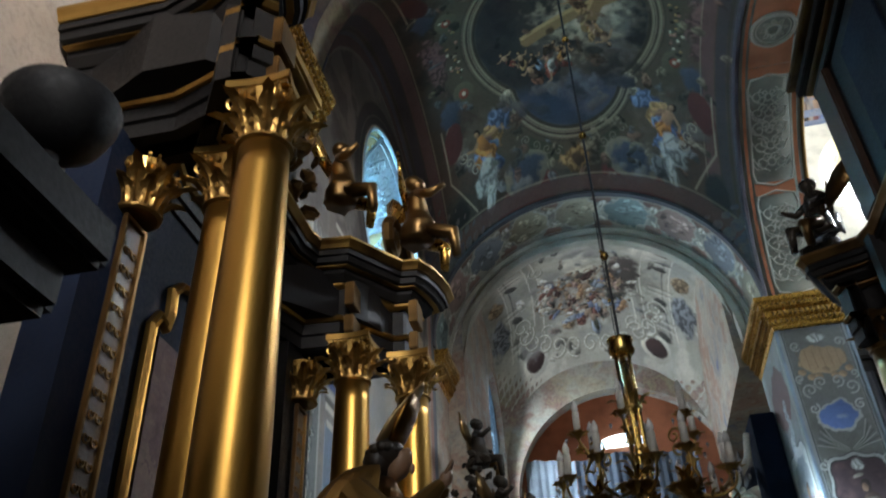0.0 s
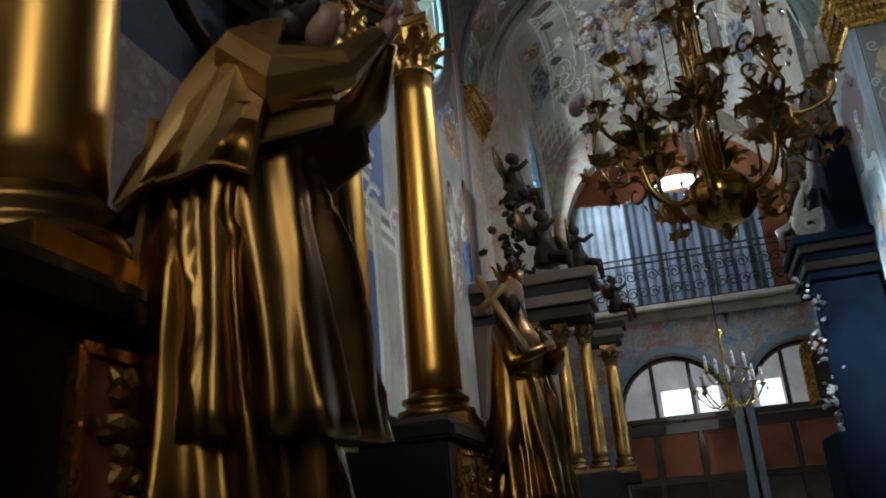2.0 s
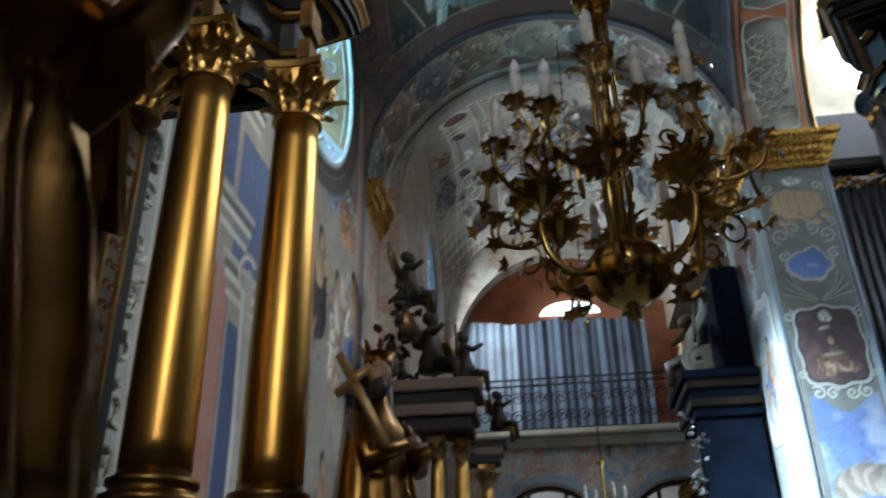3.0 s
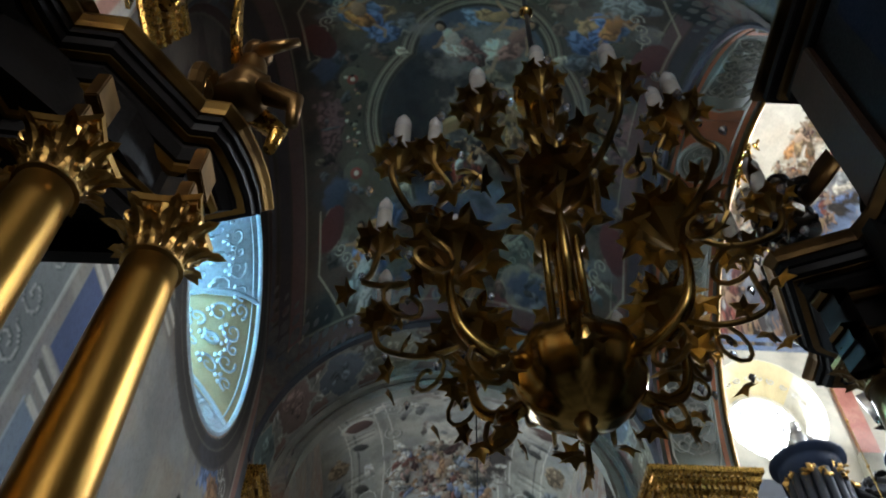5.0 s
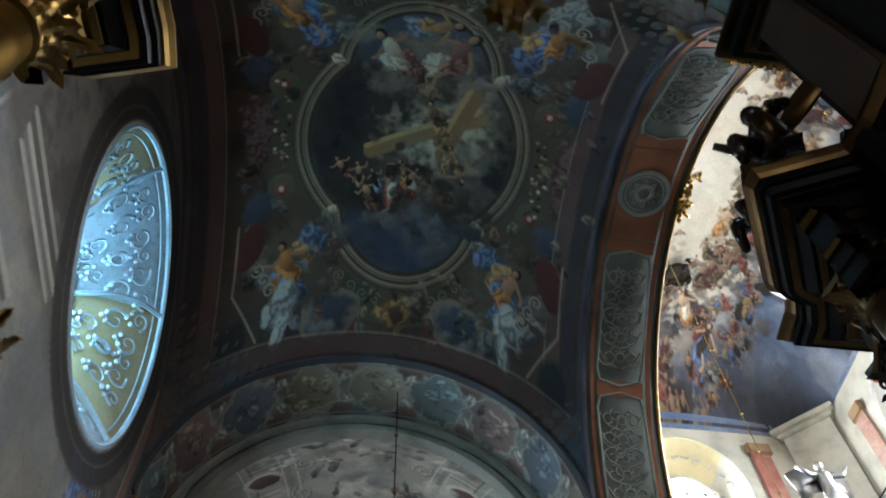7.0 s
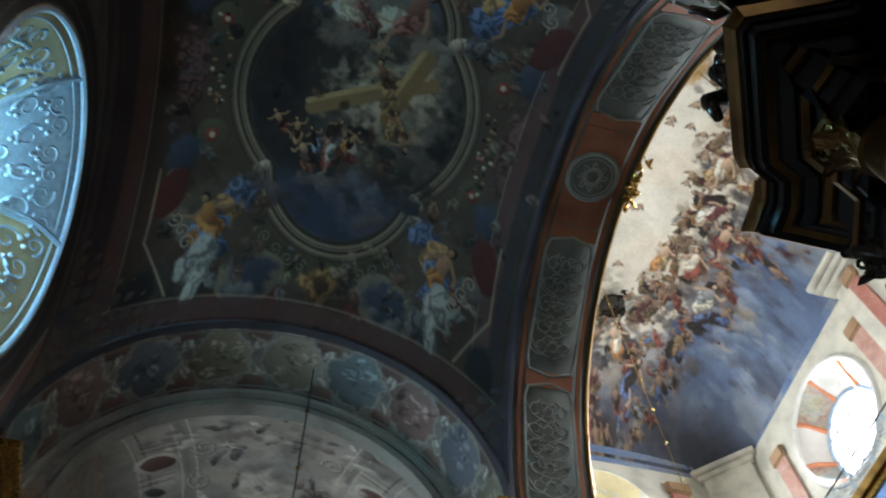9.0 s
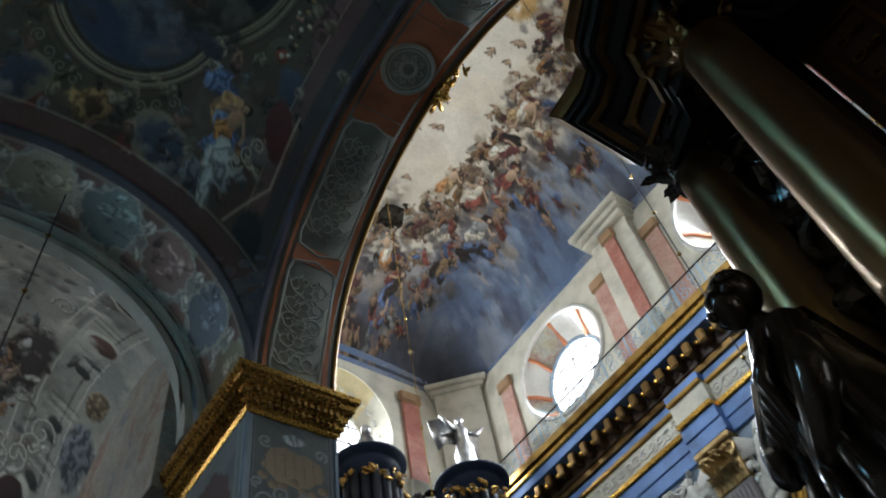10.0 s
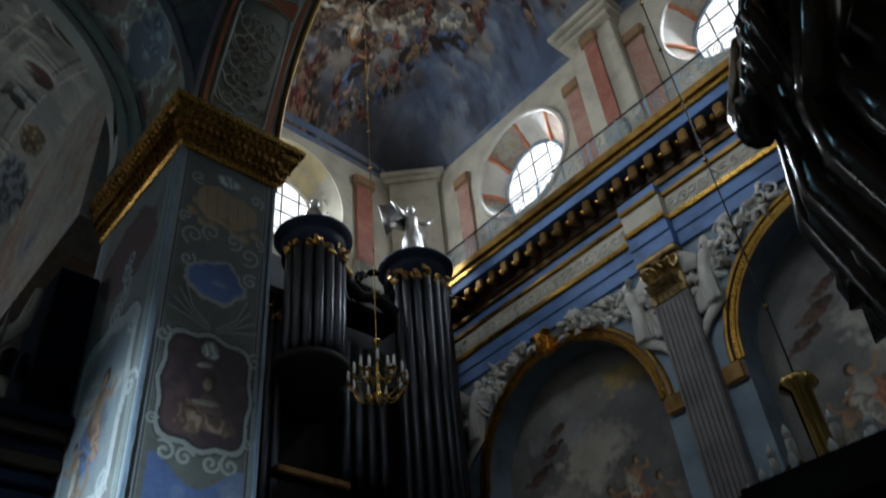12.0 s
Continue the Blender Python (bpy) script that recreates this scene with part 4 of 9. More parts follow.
def entablature(parent, half, z0, body, trim, near=None):
    """Cornice, frieze and architrave broken forward over the columns; half: its plan from the middle to the end."""
    ent = part("entablature", bmesh.new(), body, parent)
    path = [(u, o, 0) for u, o in (mirrored(half) if near is None else mirrored(half)[:len(half)] + near)]
    path = path[::-1]

    def run(name, prof, mt):
        part(name, sweep([(o, z0 + z) for o, z in prof], path), mt, ent)
    run("architrave", [(-0.52, 0), (-0.42, 0), (-0.42, 0.13), (-0.39, 0.14), (-0.39, 0.27), (-0.52, 0.27)], body)
    run("gilt_moulding", [(-0.52, 0.272), (-0.36, 0.272), (-0.34, 0.30), (-0.36, 0.335), (-0.52, 0.335)], trim)
    run("frieze", [(-0.52, 0.337), (-0.41, 0.337), (-0.41, 0.66), (-0.52, 0.66)], body)
    run("gilt_moulding", [(-0.52, 0.662), (-0.37, 0.662), (-0.33, 0.69), (-0.33, 0.72), (-0.52, 0.72)], trim)
    run("soffit", [(-0.52, 0.722), (-0.30, 0.722), (-0.24, 0.79), (-0.24, 0.83), (-0.12, 0.86), (-0.10, 0.92), (-0.52, 0.92)], body)
    run("gilt_moulding", [(-0.22, 0.835), (-0.165, 0.835), (-0.165, 0.86), (-0.22, 0.86)], trim)
    run("cornice", [(-0.52, 0.922), (-0.07, 0.922), (-0.07, 0.99), (-0.52, 0.99)], body)
    run("gilt_moulding", [(-0.52, 0.992), (-0.05, 0.992), (-0.03, 1.03), (0.0, 1.07), (0.0, 1.10), (-0.52, 1.10)], trim)
    run("cover", [(-0.52, 1.102), (-0.06, 1.102), (-0.10, 1.17), (-0.52, 1.17)], body)
    core = bmesh.new()
    lo = [core.verts.new((u * 0.86, max(0.03, o - 0.66), z0 + 0.3)) for u, o, _ in path]
    hi = [core.verts.new((u * 0.86, max(0.03, o - 0.66), z0 + 1.09)) for u, o, _ in path]
    core.faces.new(lo)
    core.faces.new(hi[::-1])
    for i in range(len(lo)):
        j = (i + 1) % len(lo)
        core.faces.new((lo[i], hi[i], hi[j], lo[j]))
    bmesh.ops.recalc_face_normals(core, faces=core.faces[:])
    part("core", core, body, ent)
    return ent


def ornament_strip(parent, name, w, h, mat, border, ground, at, rng):
    """A framed upright strip with carved foliage."""
    s = part(name, box(-w / 2, w / 2, -0.02, 0.0, 0, h), ground, parent)
    s.matrix_basis = at
    for x in (-w / 2, w / 2):
        part("border", box(x - 0.016, x + 0.016, -0.005, 0.03, -0.016, h + 0.016, 0.004), border, s)
    for z in (0, h):
        part("border", box(-w / 2, w / 2, -0.005, 0.028, z - 0.016, z + 0.016, 0.004), border, s)
    bm = bmesh.new()
    z, k = 0.14, 0
    while z < h - 0.14:
        for sgn in (-1, 1):
            add(bm, tube([(sgn * x, 0.012, z + y) for x, y in scroll(w * 0.2, 0, w * 0.17, 1.1, 2.6, 1, 10)], w * 0.035, 4))
        if k % 2:
            add(bm, blob_cluster(rng, 5, (w * 0.07, 0.006, 0.03), w * 0.07))
        z += w * 0.62
        k += 1
    part("carving", bm, mat, s)
    return s


def robe(rings, seg=150, twist=0.0):
    """A draped body: rings of (x, y, z, rx, ry, fold depth, folds, phase) from the hem up."""
    bm = bmesh.new()
    rows = []
    fine = [rings[0]]
    for a, b in zip(rings, rings[1:]):
        fine += [tuple(p + (q - p) * m / 4 for p, q in zip(a, b)) for m in (1, 2, 3, 4)]
    for x, y, z, rx, ry, amp, folds, ph in fine:
        folds, amp = int(round(folds)), amp * 1.35
        row = []
        for i in range(seg):
            a = 2 * math.pi * i / seg
            deep = 0.35 + 0.95 * abs(math.sin(1.5 * a + 0.9 * z + ph)) ** 1.5
            drift = 0.55 * math.sin(2.6 * z + 2 * a) + 0.3 * math.sin(5.1 * z + 3 * a)
            k = 1 + amp * deep * (1.2 - 2.2 * abs(math.sin(folds * a / 2 + ph + drift)) ** 0.7 + 0.45 * math.sin((folds * 2 + 1) * a + ph * 1.7) + 0.35 * abs(math.sin(z * 8.5 + 3 * math.sin(a * 2 + ph))) * math.sin(folds * a + z * 2.2))
            row.append(bm.verts.new((x + rx * k * math.cos(a), y + ry * k * math.sin(a), z)))
        rows.append(row)
    for lo, hi in zip(rows, rows[1:]):
        for i in range(seg):
            j = (i + 1) % seg
            bm.faces.new((lo[i], lo[j], hi[j], hi[i]))
    bm.faces.new(rows[0][::-1])
    bm.faces.new(rows[-1])
    return bm


def limb(points, radii, seg=10):
    return tube(points, 0, seg, False, radii)


FACETED = 5


def figure(name, pieces, mats, label, at):
    """A carved figure: one mesh, its pieces painted in the given materials."""
    bm = bmesh.new()
    for other, k in pieces:
        for f in other.faces:
            f.material_index = k
            f.smooth = k != FACETED
        add(bm, other)
    me = bpy.data.meshes.new(name)
    bm.to_mesh(me)
    bm.free()
    for m in mats:
        me.materials.append(m)
    ob = new(name, me)
    ob.matrix_basis = at
    return tagged(ob, label, "statue")


def sheet(rows, thick=0.02):
    """A hanging cloth from rows of points."""
    bm = bmesh.new()
    g = [[bm.verts.new(p) for p in row] for row in rows]
    for a, b in zip(g, g[1:]):
        for i in range(len(a) - 1):
            bm.faces.new((a[i], a[i + 1], b[i + 1], b[i]))
    bmesh.ops.recalc_face_normals(bm, faces=bm.faces[:])
    bmesh.ops.solidify(bm, geom=bm.faces[:], thickness=thick)
    return bm


# ---- the gilded altar ----
rng = random.Random(4)
AY = 5.76


def altar_at(x, y, east):
    """Local x runs along the wall, local y out from it."""
    if east:
        return Matrix.Translation((x, y, 0)) @ Matrix.Rotation(math.pi / 2, 4, "Z")
    return Matrix.Translation((x, y, 0)) @ Matrix.Rotation(-math.pi / 2, 4, "Z")


def gilded_altar():
    al = thing("side_altar", "black and blue altar with gilded columns and carvings", "altar", at=altar_at(XL, AY, False))
    # local x is minus the world's y: the plan is symmetrical
    part("plinth", box(-3.1, 3.1, 0.01, 1.5, 0, 1.25, 0.02), BLACK_WOOD, al)
    part("altar_table", box(-1.35, 1.35, 1.5, 2.2, 0, 1.05, 0.02), BROWN_WOOD, al)
    for s in (-1, 1):
        part("pedestal", box(s * 1.92 - 0.78, s * 1.92 + 0.78, 0.02, 2.08, 1.252, 1.93, 0.015), BLACK_WOOD, al)
        part("pedestal_cap", box(s * 1.92 - 0.84, s * 1.92 + 0.84, 0.02, 2.14, 1.932, 2.03, 0.02), BLACK_WOOD, al)
        part("pedestal_step", box(s * 1.92 - 0.8, s * 1.92 + 0.8, 0.02, 2.1, 2.032, 2.08, 0.01), BROWN_WOOD, al)
        part("statue_console", box(s * 2.05 - 0.72, s * 2.05 + 0.72, 2.082, 2.75, 0.9, 1.12, 0.03), BLACK_WOOD, al)
        for k, (u, w) in enumerate(((2.03, 0.34), (1.48, 0.3))):
            pn = part("panel", box(-w / 2, w / 2, 0, 0.02, 1.36, 1.84, 0.006), RED_BAND, al, "red panel with a gilt frame")
            pn.location = (s * u, 2.082, 0)
            for a in (-w / 2, w / 2):
                part("panel_frame", box(a - 0.015, a + 0.015, 0, 0.035, 1.34, 1.86), GOLD, pn)
            for zz in (1.34, 1.86):
                part("panel_frame", box(-w / 2, w / 2, 0, 0.035, zz - 0.015, zz + 0.015), GOLD, pn)
            cv = blob_cluster(rng, 26, (0.05, 0.01, 0.13), 0.03)
            cv.transform(Matrix.Translation((0, 0.03, 1.6)))
            part("carving", cv, GOLD_DULL, pn)
        column(al, s * 2.03, 1.76, 2.17, 5.56, 0.205, GOLD_SHAFT, GOLD_DULL)
        column(al, s * 1.48, 1.27, 2.17, 5.56, 0.205, GOLD_SHAFT, GOLD_DULL)
        # panelled back with ornament strips
        part("back_panel", box(s * 1.67 - 0.36, s * 1.67 + 0.36, 0.3, 0.62, 2.082, 5.6), BLACK_WOOD if s < 0 else BLUE_WOOD, al)
        ornament_strip(al, "ornament_strip", 0.24, 2.75, GOLD_BROWN, GOLD_BROWN, BROWN_WOOD, Matrix.Translation((s * 1.66, 0.66, 2.2)), rng)
        cp = part("pilaster_capital", capital_mesh(0.15, 0.5), GOLD_DULL, al)
        cp.location = (s * 1.66, 0.66, 5.0)
        if s > 0:
            continue
        wing = bmesh.new()
        for k in range(7):
            add(wing, tube([(s * (2.12 + x), 0.5, 2.6 + 0.42 * k + z) for x, z in scroll(0.12, 0, 0.16, 1.3, 2.0 + k, 1 if k % 2 else -1, 14)], 0.03, 5))
            add(wing, blob_cluster(rng, 5, (0.06, 0.03, 0.1), 0.045), Matrix.Translation((s * 2.2, 0.5, 2.7 + 0.42 * k)))
        add(wing, box(s * 2.17 - 0.13, s * 2.17 + 0.13, 0.3, 0.47, 2.252, 5.55, 0.02))
        part("side_wing", wing, GREY_STUCCO if s < 0 else GREY_STUCCO, al, "pale carved scrollwork wing")
    part("centre_panel", box(-1.308, 1.308, 0.3, 0.5, 2.0, 5.6), BLUE_WOOD, al, "dark blue painted panel")
    # picture frame with a shouldered top
    edge = [(1.06, 2.2), (1.06, 4.5), (0.98, 4.62), (0.88, 4.58), (0.84, 4.72), (0.86, 4.9), (0.74, 5.02), (0.5, 5.08), (0.3, 5.24), (0.0, 5.32)]
    outline = [(-u, z) for u, z in edge] + [(u, z) for u, z in edge[-2::-1]]
    outline = outline[::-1]
    fr = part("picture_frame", sweep([(-0.034, -0.02), (0.034, -0.02), (0.03, 0.045), (0.012, 0.02), (-0.01, 0.045), (-0.034, 0.02)], [(u, 0.54, z) for u, z in outline], True, Vector((0, 1, 0))), GOLD_DULL, al)
    part("picture", box(-0.9, 0.9, 0.502, 0.522, 2.35, 4.5), PIER_DARK, al, "dim old painting")
    half = [(0, 0.95), (0.95, 0.95), (1.12, 1.0), (1.15, 1.31), (1.76, 1.74), (1.78, 1.92), (1.95, 2.02), (2.2, 2.1), (2.45, 2.14), (2.72, 2.14), (2.86, 1.6), (2.86, 0.05)]
    near = half[1:8] + [(2.42, 2.12), (2.56, 1.98), (2.56, 1.5), (2.4, 1.2), (2.3, 0.9), (2.3, 0.05)]
    ent = entablature(al, half, 5.58, BLACK_WOOD, GOLD_DULL, near)
    for u, o in ((2.03, 1.78), (1.48, 1.22), (-2.03, 1.78), (-1.48, 1.22)):
        for zz, hh in ((5.62, 0.2), (5.94, 0.28)):
            bl = part("frieze_ornament", box(-0.14, 0.14, -0.05, 0.05, 0, hh, 0.01), GOLD_BROWN, ent)
            bl.location = (u, o + 0.03, zz)
    # upper storey and carved figures on the cornice
    part("attic", box(-1.0, 1.0, 0.2, 0.7, 6.75, 8.6, 0.03), BLACK_WOOD, al)
    part("attic_cornice", box(-1.15, 1.15, 0.15, 0.9, 8.602, 8.8, 0.04), GOLD_DULL, al)
    cv = blob_cluster(rng, 90, (0.55, 0.1, 0.35), 0.085)
    cv.transform(Matrix.Translation((0, 0.85, 7.4)))
    part("attic_carving", cv, GOLD_BROWN, al)
    for s in (-1, 1):
        bm = bmesh.new()
        add(bm, tube([(s * (2.0 + x), 1.55, 7.15 + z) for x, z in scroll(0, 0, 0.26, 1.7, 0.4, -s, 26)], 0.07, 7))
        add(bm, limb([(s * 1.9, 1.55, 7.36), (s * 2.25, 1.6, 7.3), (s * 2.6, 1.65, 7.02), (s * 2.75, 1.65, 6.9)], [0.09, 0.1, 0.08, 0.05]))
        part("scroll_gable", bm, GOLD_BROWN, al)
    return al


gilded_altar()


def putto(name, label, at, mats=(GOLD_BROWN, GOLD)):
    p = [(robe([(0, 0, 0.0, 0.16, 0.15, 0.1, 4, 0), (0.02, 0.03, 0.15, 0.18, 0.17, 0.08, 5, 1), (0, 0.02, 0.3, 0.13, 0.12, 0.03, 3, 1), (0, 0, 0.45, 0.14, 0.11, 0.02, 3, 0), (0, 0, 0.55, 0.09, 0.08, 0, 1, 0), (0, 0, 0.6, 0.045, 0.045, 0, 1, 0)], 20), 0),
         (ball(0, 0.02, 0.68, 0.085, 0.09, 0.1), 0), (ball(0, -0.02, 0.71, 0.092, 0.09, 0.09), 0),
         (limb([(0.12, 0, 0.5), (0.24, 0.1, 0.42), (0.3, 0.24, 0.5)], [0.05, 0.045, 0.03]), 0),
         (limb([(-0.12, 0, 0.5), (-0.26, 0.05, 0.36), (-0.2, 0.2, 0.3)], [0.05, 0.045, 0.03]), 0),
         (limb([(0.08, 0.08, 0.1), (0.1, 0.34, 0.08), (0.12, 0.36, -0.2)], [0.085, 0.07, 0.04]), 0),
         (limb([(-0.08, 0.08, 0.1), (-0.13, 0.3, 0.04), (-0.1, 0.28, -0.22)], [0.085, 0.07, 0.04]), 1)]
    for s in (-1, 1):
        p.append((sheet([[(s * 0.05, -0.1, 0.45), (s * 0.08, -0.12, 0.3)], [(s * 0.25, -0.2, 0.7), (s * 0.28, -0.2, 0.4)], [(s * 0.42, -0.24, 0.75), (s * 0.45, -0.22, 0.45)]], 0.03), 1))
    return figure(name, p, mats, label, at)


putto("putto", "gilded brown cherub seated on the altar cornice", Matrix.Translation((-1.75, 7.75, 7.05)) @ Matrix.Rotation(-1.2, 4, "Z") @ Matrix.Scale(1.25, 4))
putto("putto", "gilded brown cherub seated on the altar cornice", Matrix.Translation((-1.75, 3.75, 7.05)) @ Matrix.Rotation(-1.7, 4, "Z") @ Matrix.Scale(1.25, 4))
putto("putto", "gilded cherub among carved flowers on the altar", Matrix.Translation((-2.35, 6.7, 6.95)) @ Matrix.Rotation(-1.5, 4, "Z") @ Matrix.Scale(1.1, 4))

# bishop bowing, in gilded vestments
b = []
B0 = Vector((-1.35, 4.02, 0))
b.append((robe([(0.02, 0, 1.12, 0.36, 0.34, 0.10, 9, 0.2), (0.02, 0, 1.4, 0.34, 0.32, 0.11, 9, 0.5), (0.0, 0, 1.75, 0.30, 0.29, 0.10, 9, 0.9), (0.0, 0, 2.1, 0.26, 0.26, 0.08, 9, 1.2), (0.03, 0.01, 2.4, 0.23, 0.24, 0.05, 8, 1.4), (0.1, 0.04, 2.65, 0.21, 0.24, 0.03, 6, 1.6), (0.16, 0.07, 2.84, 0.17, 0.22, 0.02, 4, 1.6), (0.2, 0.09, 2.95, 0.07, 0.08, 0, 1, 0)]), 0))
b.append((robe([(0.1, 0.02, 1.62, 0.33, 0.34, 0.13, 7, 2.0), (0.09, 0.02, 1.9, 0.30, 0.31, 0.11, 7, 2.3), (0.06, 0.02, 2.25, 0.26, 0.28, 0.08, 7, 2.6), (0.06, 0.02, 2.5, 0.22, 0.25, 0.04, 7, 2.8)]), 1))
b.append((limb([(0.1, 0.2, 2.82), (0.26, 0.22, 2.66), (0.44, 0.12, 2.72), (0.55, 0.03, 2.86)], [0.09, 0.105, 0.07, 0.032]), 1))
b.append((limb([(0.12, -0.16, 2.82), (0.28, -0.2, 2.66), (0.44, -0.1, 2.72), (0.54, -0.02, 2.86)], [0.09, 0.105, 0.07, 0.032]), 5))
b.append((ball(0.565, 0.0, 2.89, 0.035, 0.03, 0.055, 2, Matrix.Rotation(0.4, 4, "Y")), 2))
for q in range(4):
    b.append((limb([(0.565, -0.02 + 0.014 * q, 2.91), (0.59, -0.018 + 0.012 * q, 2.95), (0.605, -0.015 + 0.01 * q, 2.985)], [0.011, 0.01, 0.007], 6), 2))
for sy, yy in ((1, 0.2), (-1, -0.18)):
    b.append((sheet([[(0.16 + 0.26 * w, yy + sy * (0.05 - 0.10 * w) + sy * 0.03 * ((m % 2) * 2 - 1) * (1 - w * 0.5), 2.80 - 0.10 * w - (0.30 + 0.06 * (m % 2) - 0.18 * w) * m / 5) for m in range(6)] for w in (0, 0.25, 0.5, 0.75, 1.0)], 0.016), 5))
b.append((ball(0.30, 0.10, 3.03, 0.062, 0.068, 0.10, 2, Matrix.Rotation(0.5, 4, "Y")), 2))
b.append((ball(0.235, 0.09, 3.09, 0.095, 0.10, 0.088), 3))
b.append((ball(0.185, 0.09, 3.05, 0.085, 0.10, 0.09), 3))
for q in range(14):
    b.append((ball(0.22 + 0.08 * math.cos(q * 2.4), 0.09 + 0.09 * math.sin(q * 2.4), 3.08 + 0.05 * math.sin(q * 1.3), 0.035, 0.035, 0.035, 1), 3))
b.append((ball(0.365, 0.10, 3.0, 0.02, 0.015, 0.032, 1), 2))
for tilt, px, h, mi in ((0.45, 0.27, 0.30, 0), (0.62, 0.20, 0.42, 4)):
    mit = lathe([(0.10, 0), (0.115, 0.08), (0.118, 0.18), (0.085, 0.28), (0.04, h - 0.03), (0.008, h)], 20)
    mit.transform(Matrix.Translation((px, 0.10, 3.14)) @ Matrix.Rotation(tilt, 4, "Y") @ Matrix.Diagonal((0.28, 1, 1, 1)))
    b.append((mit, mi))
cope = []
for i in range(27):
    t = i / 26
    a = -2.0 + 4.0 * t
    row = []
    for q in range(9):
        s = q / 8
        crease = 1 - 2 * abs((a * 1.75 + 0.4 * math.sin(3 * s)) % 1 - 0.5)
        r = 0.10 + 0.33 * s ** 0.75 + 0.10 * (crease - 0.5) * s
        row.append((0.17 - r * math.cos(a) * 0.98 - 0.12 * s * s, 0.07 + r * math.sin(a) * 0.92, 3.0 - 0.10 * s - 0.50 * s * s - 0.09 * crease * s * s))
    cope.append(row)
orphrey = [[(x, y, z + 0.002) for x, y, z in (r[7], r[8])] for r in cope]
b.append((sheet([[(x - 0.004, y, z + 0.012), (x2 - 0.004, y2, z2 + 0.012)] for (x, y, z), (x2, y2, z2) in orphrey], 0.012), 0))
b.append((sheet(cope, 0.022), 5))
b.append((sheet([[(-0.16 - 0.16 * s, -0.22 + 0.44 * w + 0.03 * math.sin(w * 14 + s * 4), 2.62 - 1.42 * s) for w in [m / 8 for m in range(9)]] for s in (0, 0.2, 0.4, 0.6, 0.8, 1.0)], 0.025), 5))
st = [[(0.24 + 0.14 * s, 0.10 + 0.05 * s, 2.66 - 1.0 * s), (0.22 + 0.16 * s, 0.21 + 0.07 * s, 2.66 - 1.03 * s)] for s in (0, 0.25, 0.5, 0.75, 1.0)]
b.append((sheet(st, 0.02), 5))
PAINT_FLESH = plain("painted_wood_flesh", (0.32, 0.19, 0.115), 0.4, vary=0.3)
DARK_HAIR = plain("dark_painted_hair", (0.02, 0.014, 0.01), 0.5)
GOLD_COPE = gilded("worn_cope_gilding", (0.40, 0.25, 0.085), (0.20, 0.11, 0.035), 0.36, 0.9, 7.0)
GOLD_ROBE = gilded("brown_gold_robe", (0.25, 0.125, 0.028), (0.08, 0.038, 0.012), 0.3)
GOLD_ALB = gilded("brown_gold_vestment", (0.30, 0.165, 0.045), (0.10, 0.05, 0.018), 0.32)
figure("bishop_statue", b, (GOLD_ROBE, GOLD_ALB, PAINT_FLESH, DARK_HAIR, GOLD_PALE, GOLD_COPE), "gilded carved bishop bowing in a mitre and cope", Matrix.Translation(B0))

# king with a cross
k = []
k.append((robe([(0.02, 0, 1.12, 0.30, 0.30, 0.10, 8, 0.2), (0.02, 0, 1.45, 0.29, 0.28, 0.11, 8, 0.5), (0.0, 0, 1.85, 0.25, 0.25, 0.09, 8, 0.9), (0.0, 0, 2.2, 0.21, 0.22, 0.06, 8, 1.2), (0.0, 0, 2.5, 0.18, 0.23, 0.04, 6, 1.4), (0.0, 0, 2.78, 0.15, 0.22, 0.02, 5, 1.5), (0.01, -0.01, 2.92, 0.08, 0.1, 0, 1, 0), (0.02, -0.01, 3.0, 0.05, 0.05, 0, 1, 0)]), 0))
k.append((robe([(0.12, -0.1, 1.5, 0.26, 0.28, 0.14, 6, 1.0), (0.1, -0.08, 1.8, 0.24, 0.25, 0.12, 6, 1.5), (0.05, -0.04, 2.2, 0.22, 0.23, 0.07, 6, 2.0), (0.03, -0.02, 2.45, 0.18, 0.2, 0.02, 6, 2.0)]), 1))
k.append((ball(0.05, -0.05, 3.12, 0.09, 0.09, 0.12), 2))
k.append((ball(-0.02, 0.02, 3.14, 0.105, 0.105, 0.12), 3))
k.append((ball(0.10, -0.10, 3.02, 0.055, 0.055, 0.08), 3))
for s in (-1, 1):
    k.append((limb([(-0.02, s * 0.1, 3.12), (-0.04, s * 0.13, 2.95), (-0.02, s * 0.14, 2.8)], [0.05, 0.055, 0.03]), 3))
k.append((lathe([(0.098, 3.2), (0.105, 3.23), (0.1, 3.24), (0.118, 3.3)], 24), 0))
k.append((spin(lambda: leaf(0.1, 0.05, 0.3, 2), 8, 0.11, 3.28), 0))
k.append((limb([(0.02, 0.2, 2.8), (0.14, 0.28, 2.55), (0.3, 0.12, 2.6)], [0.085, 0.085, 0.045]), 0))
k.append((limb([(0.02, -0.2, 2.8), (0.16, -0.26, 2.52), (0.3, -0.06, 2.62)], [0.085, 0.085, 0.045]), 0))
k.append((ball(0.32, -0.02, 2.64, 0.05, 0.06, 0.04), 2))
cr = box(-0.03, 0.03, -0.018, 0.018, -0.32, 0.48, 0.006)
add(cr, box(-0.15, 0.15, -0.018, 0.018, 0.2, 0.26, 0.006))
cr.transform(Matrix.Translation((0.12, -0.25, 2.86)) @ Matrix.Rotation(-0.55, 4, "Y") @ Matrix.Rotation(0.15, 4, "Z"))
k.append((cr, 4))
mantle = []
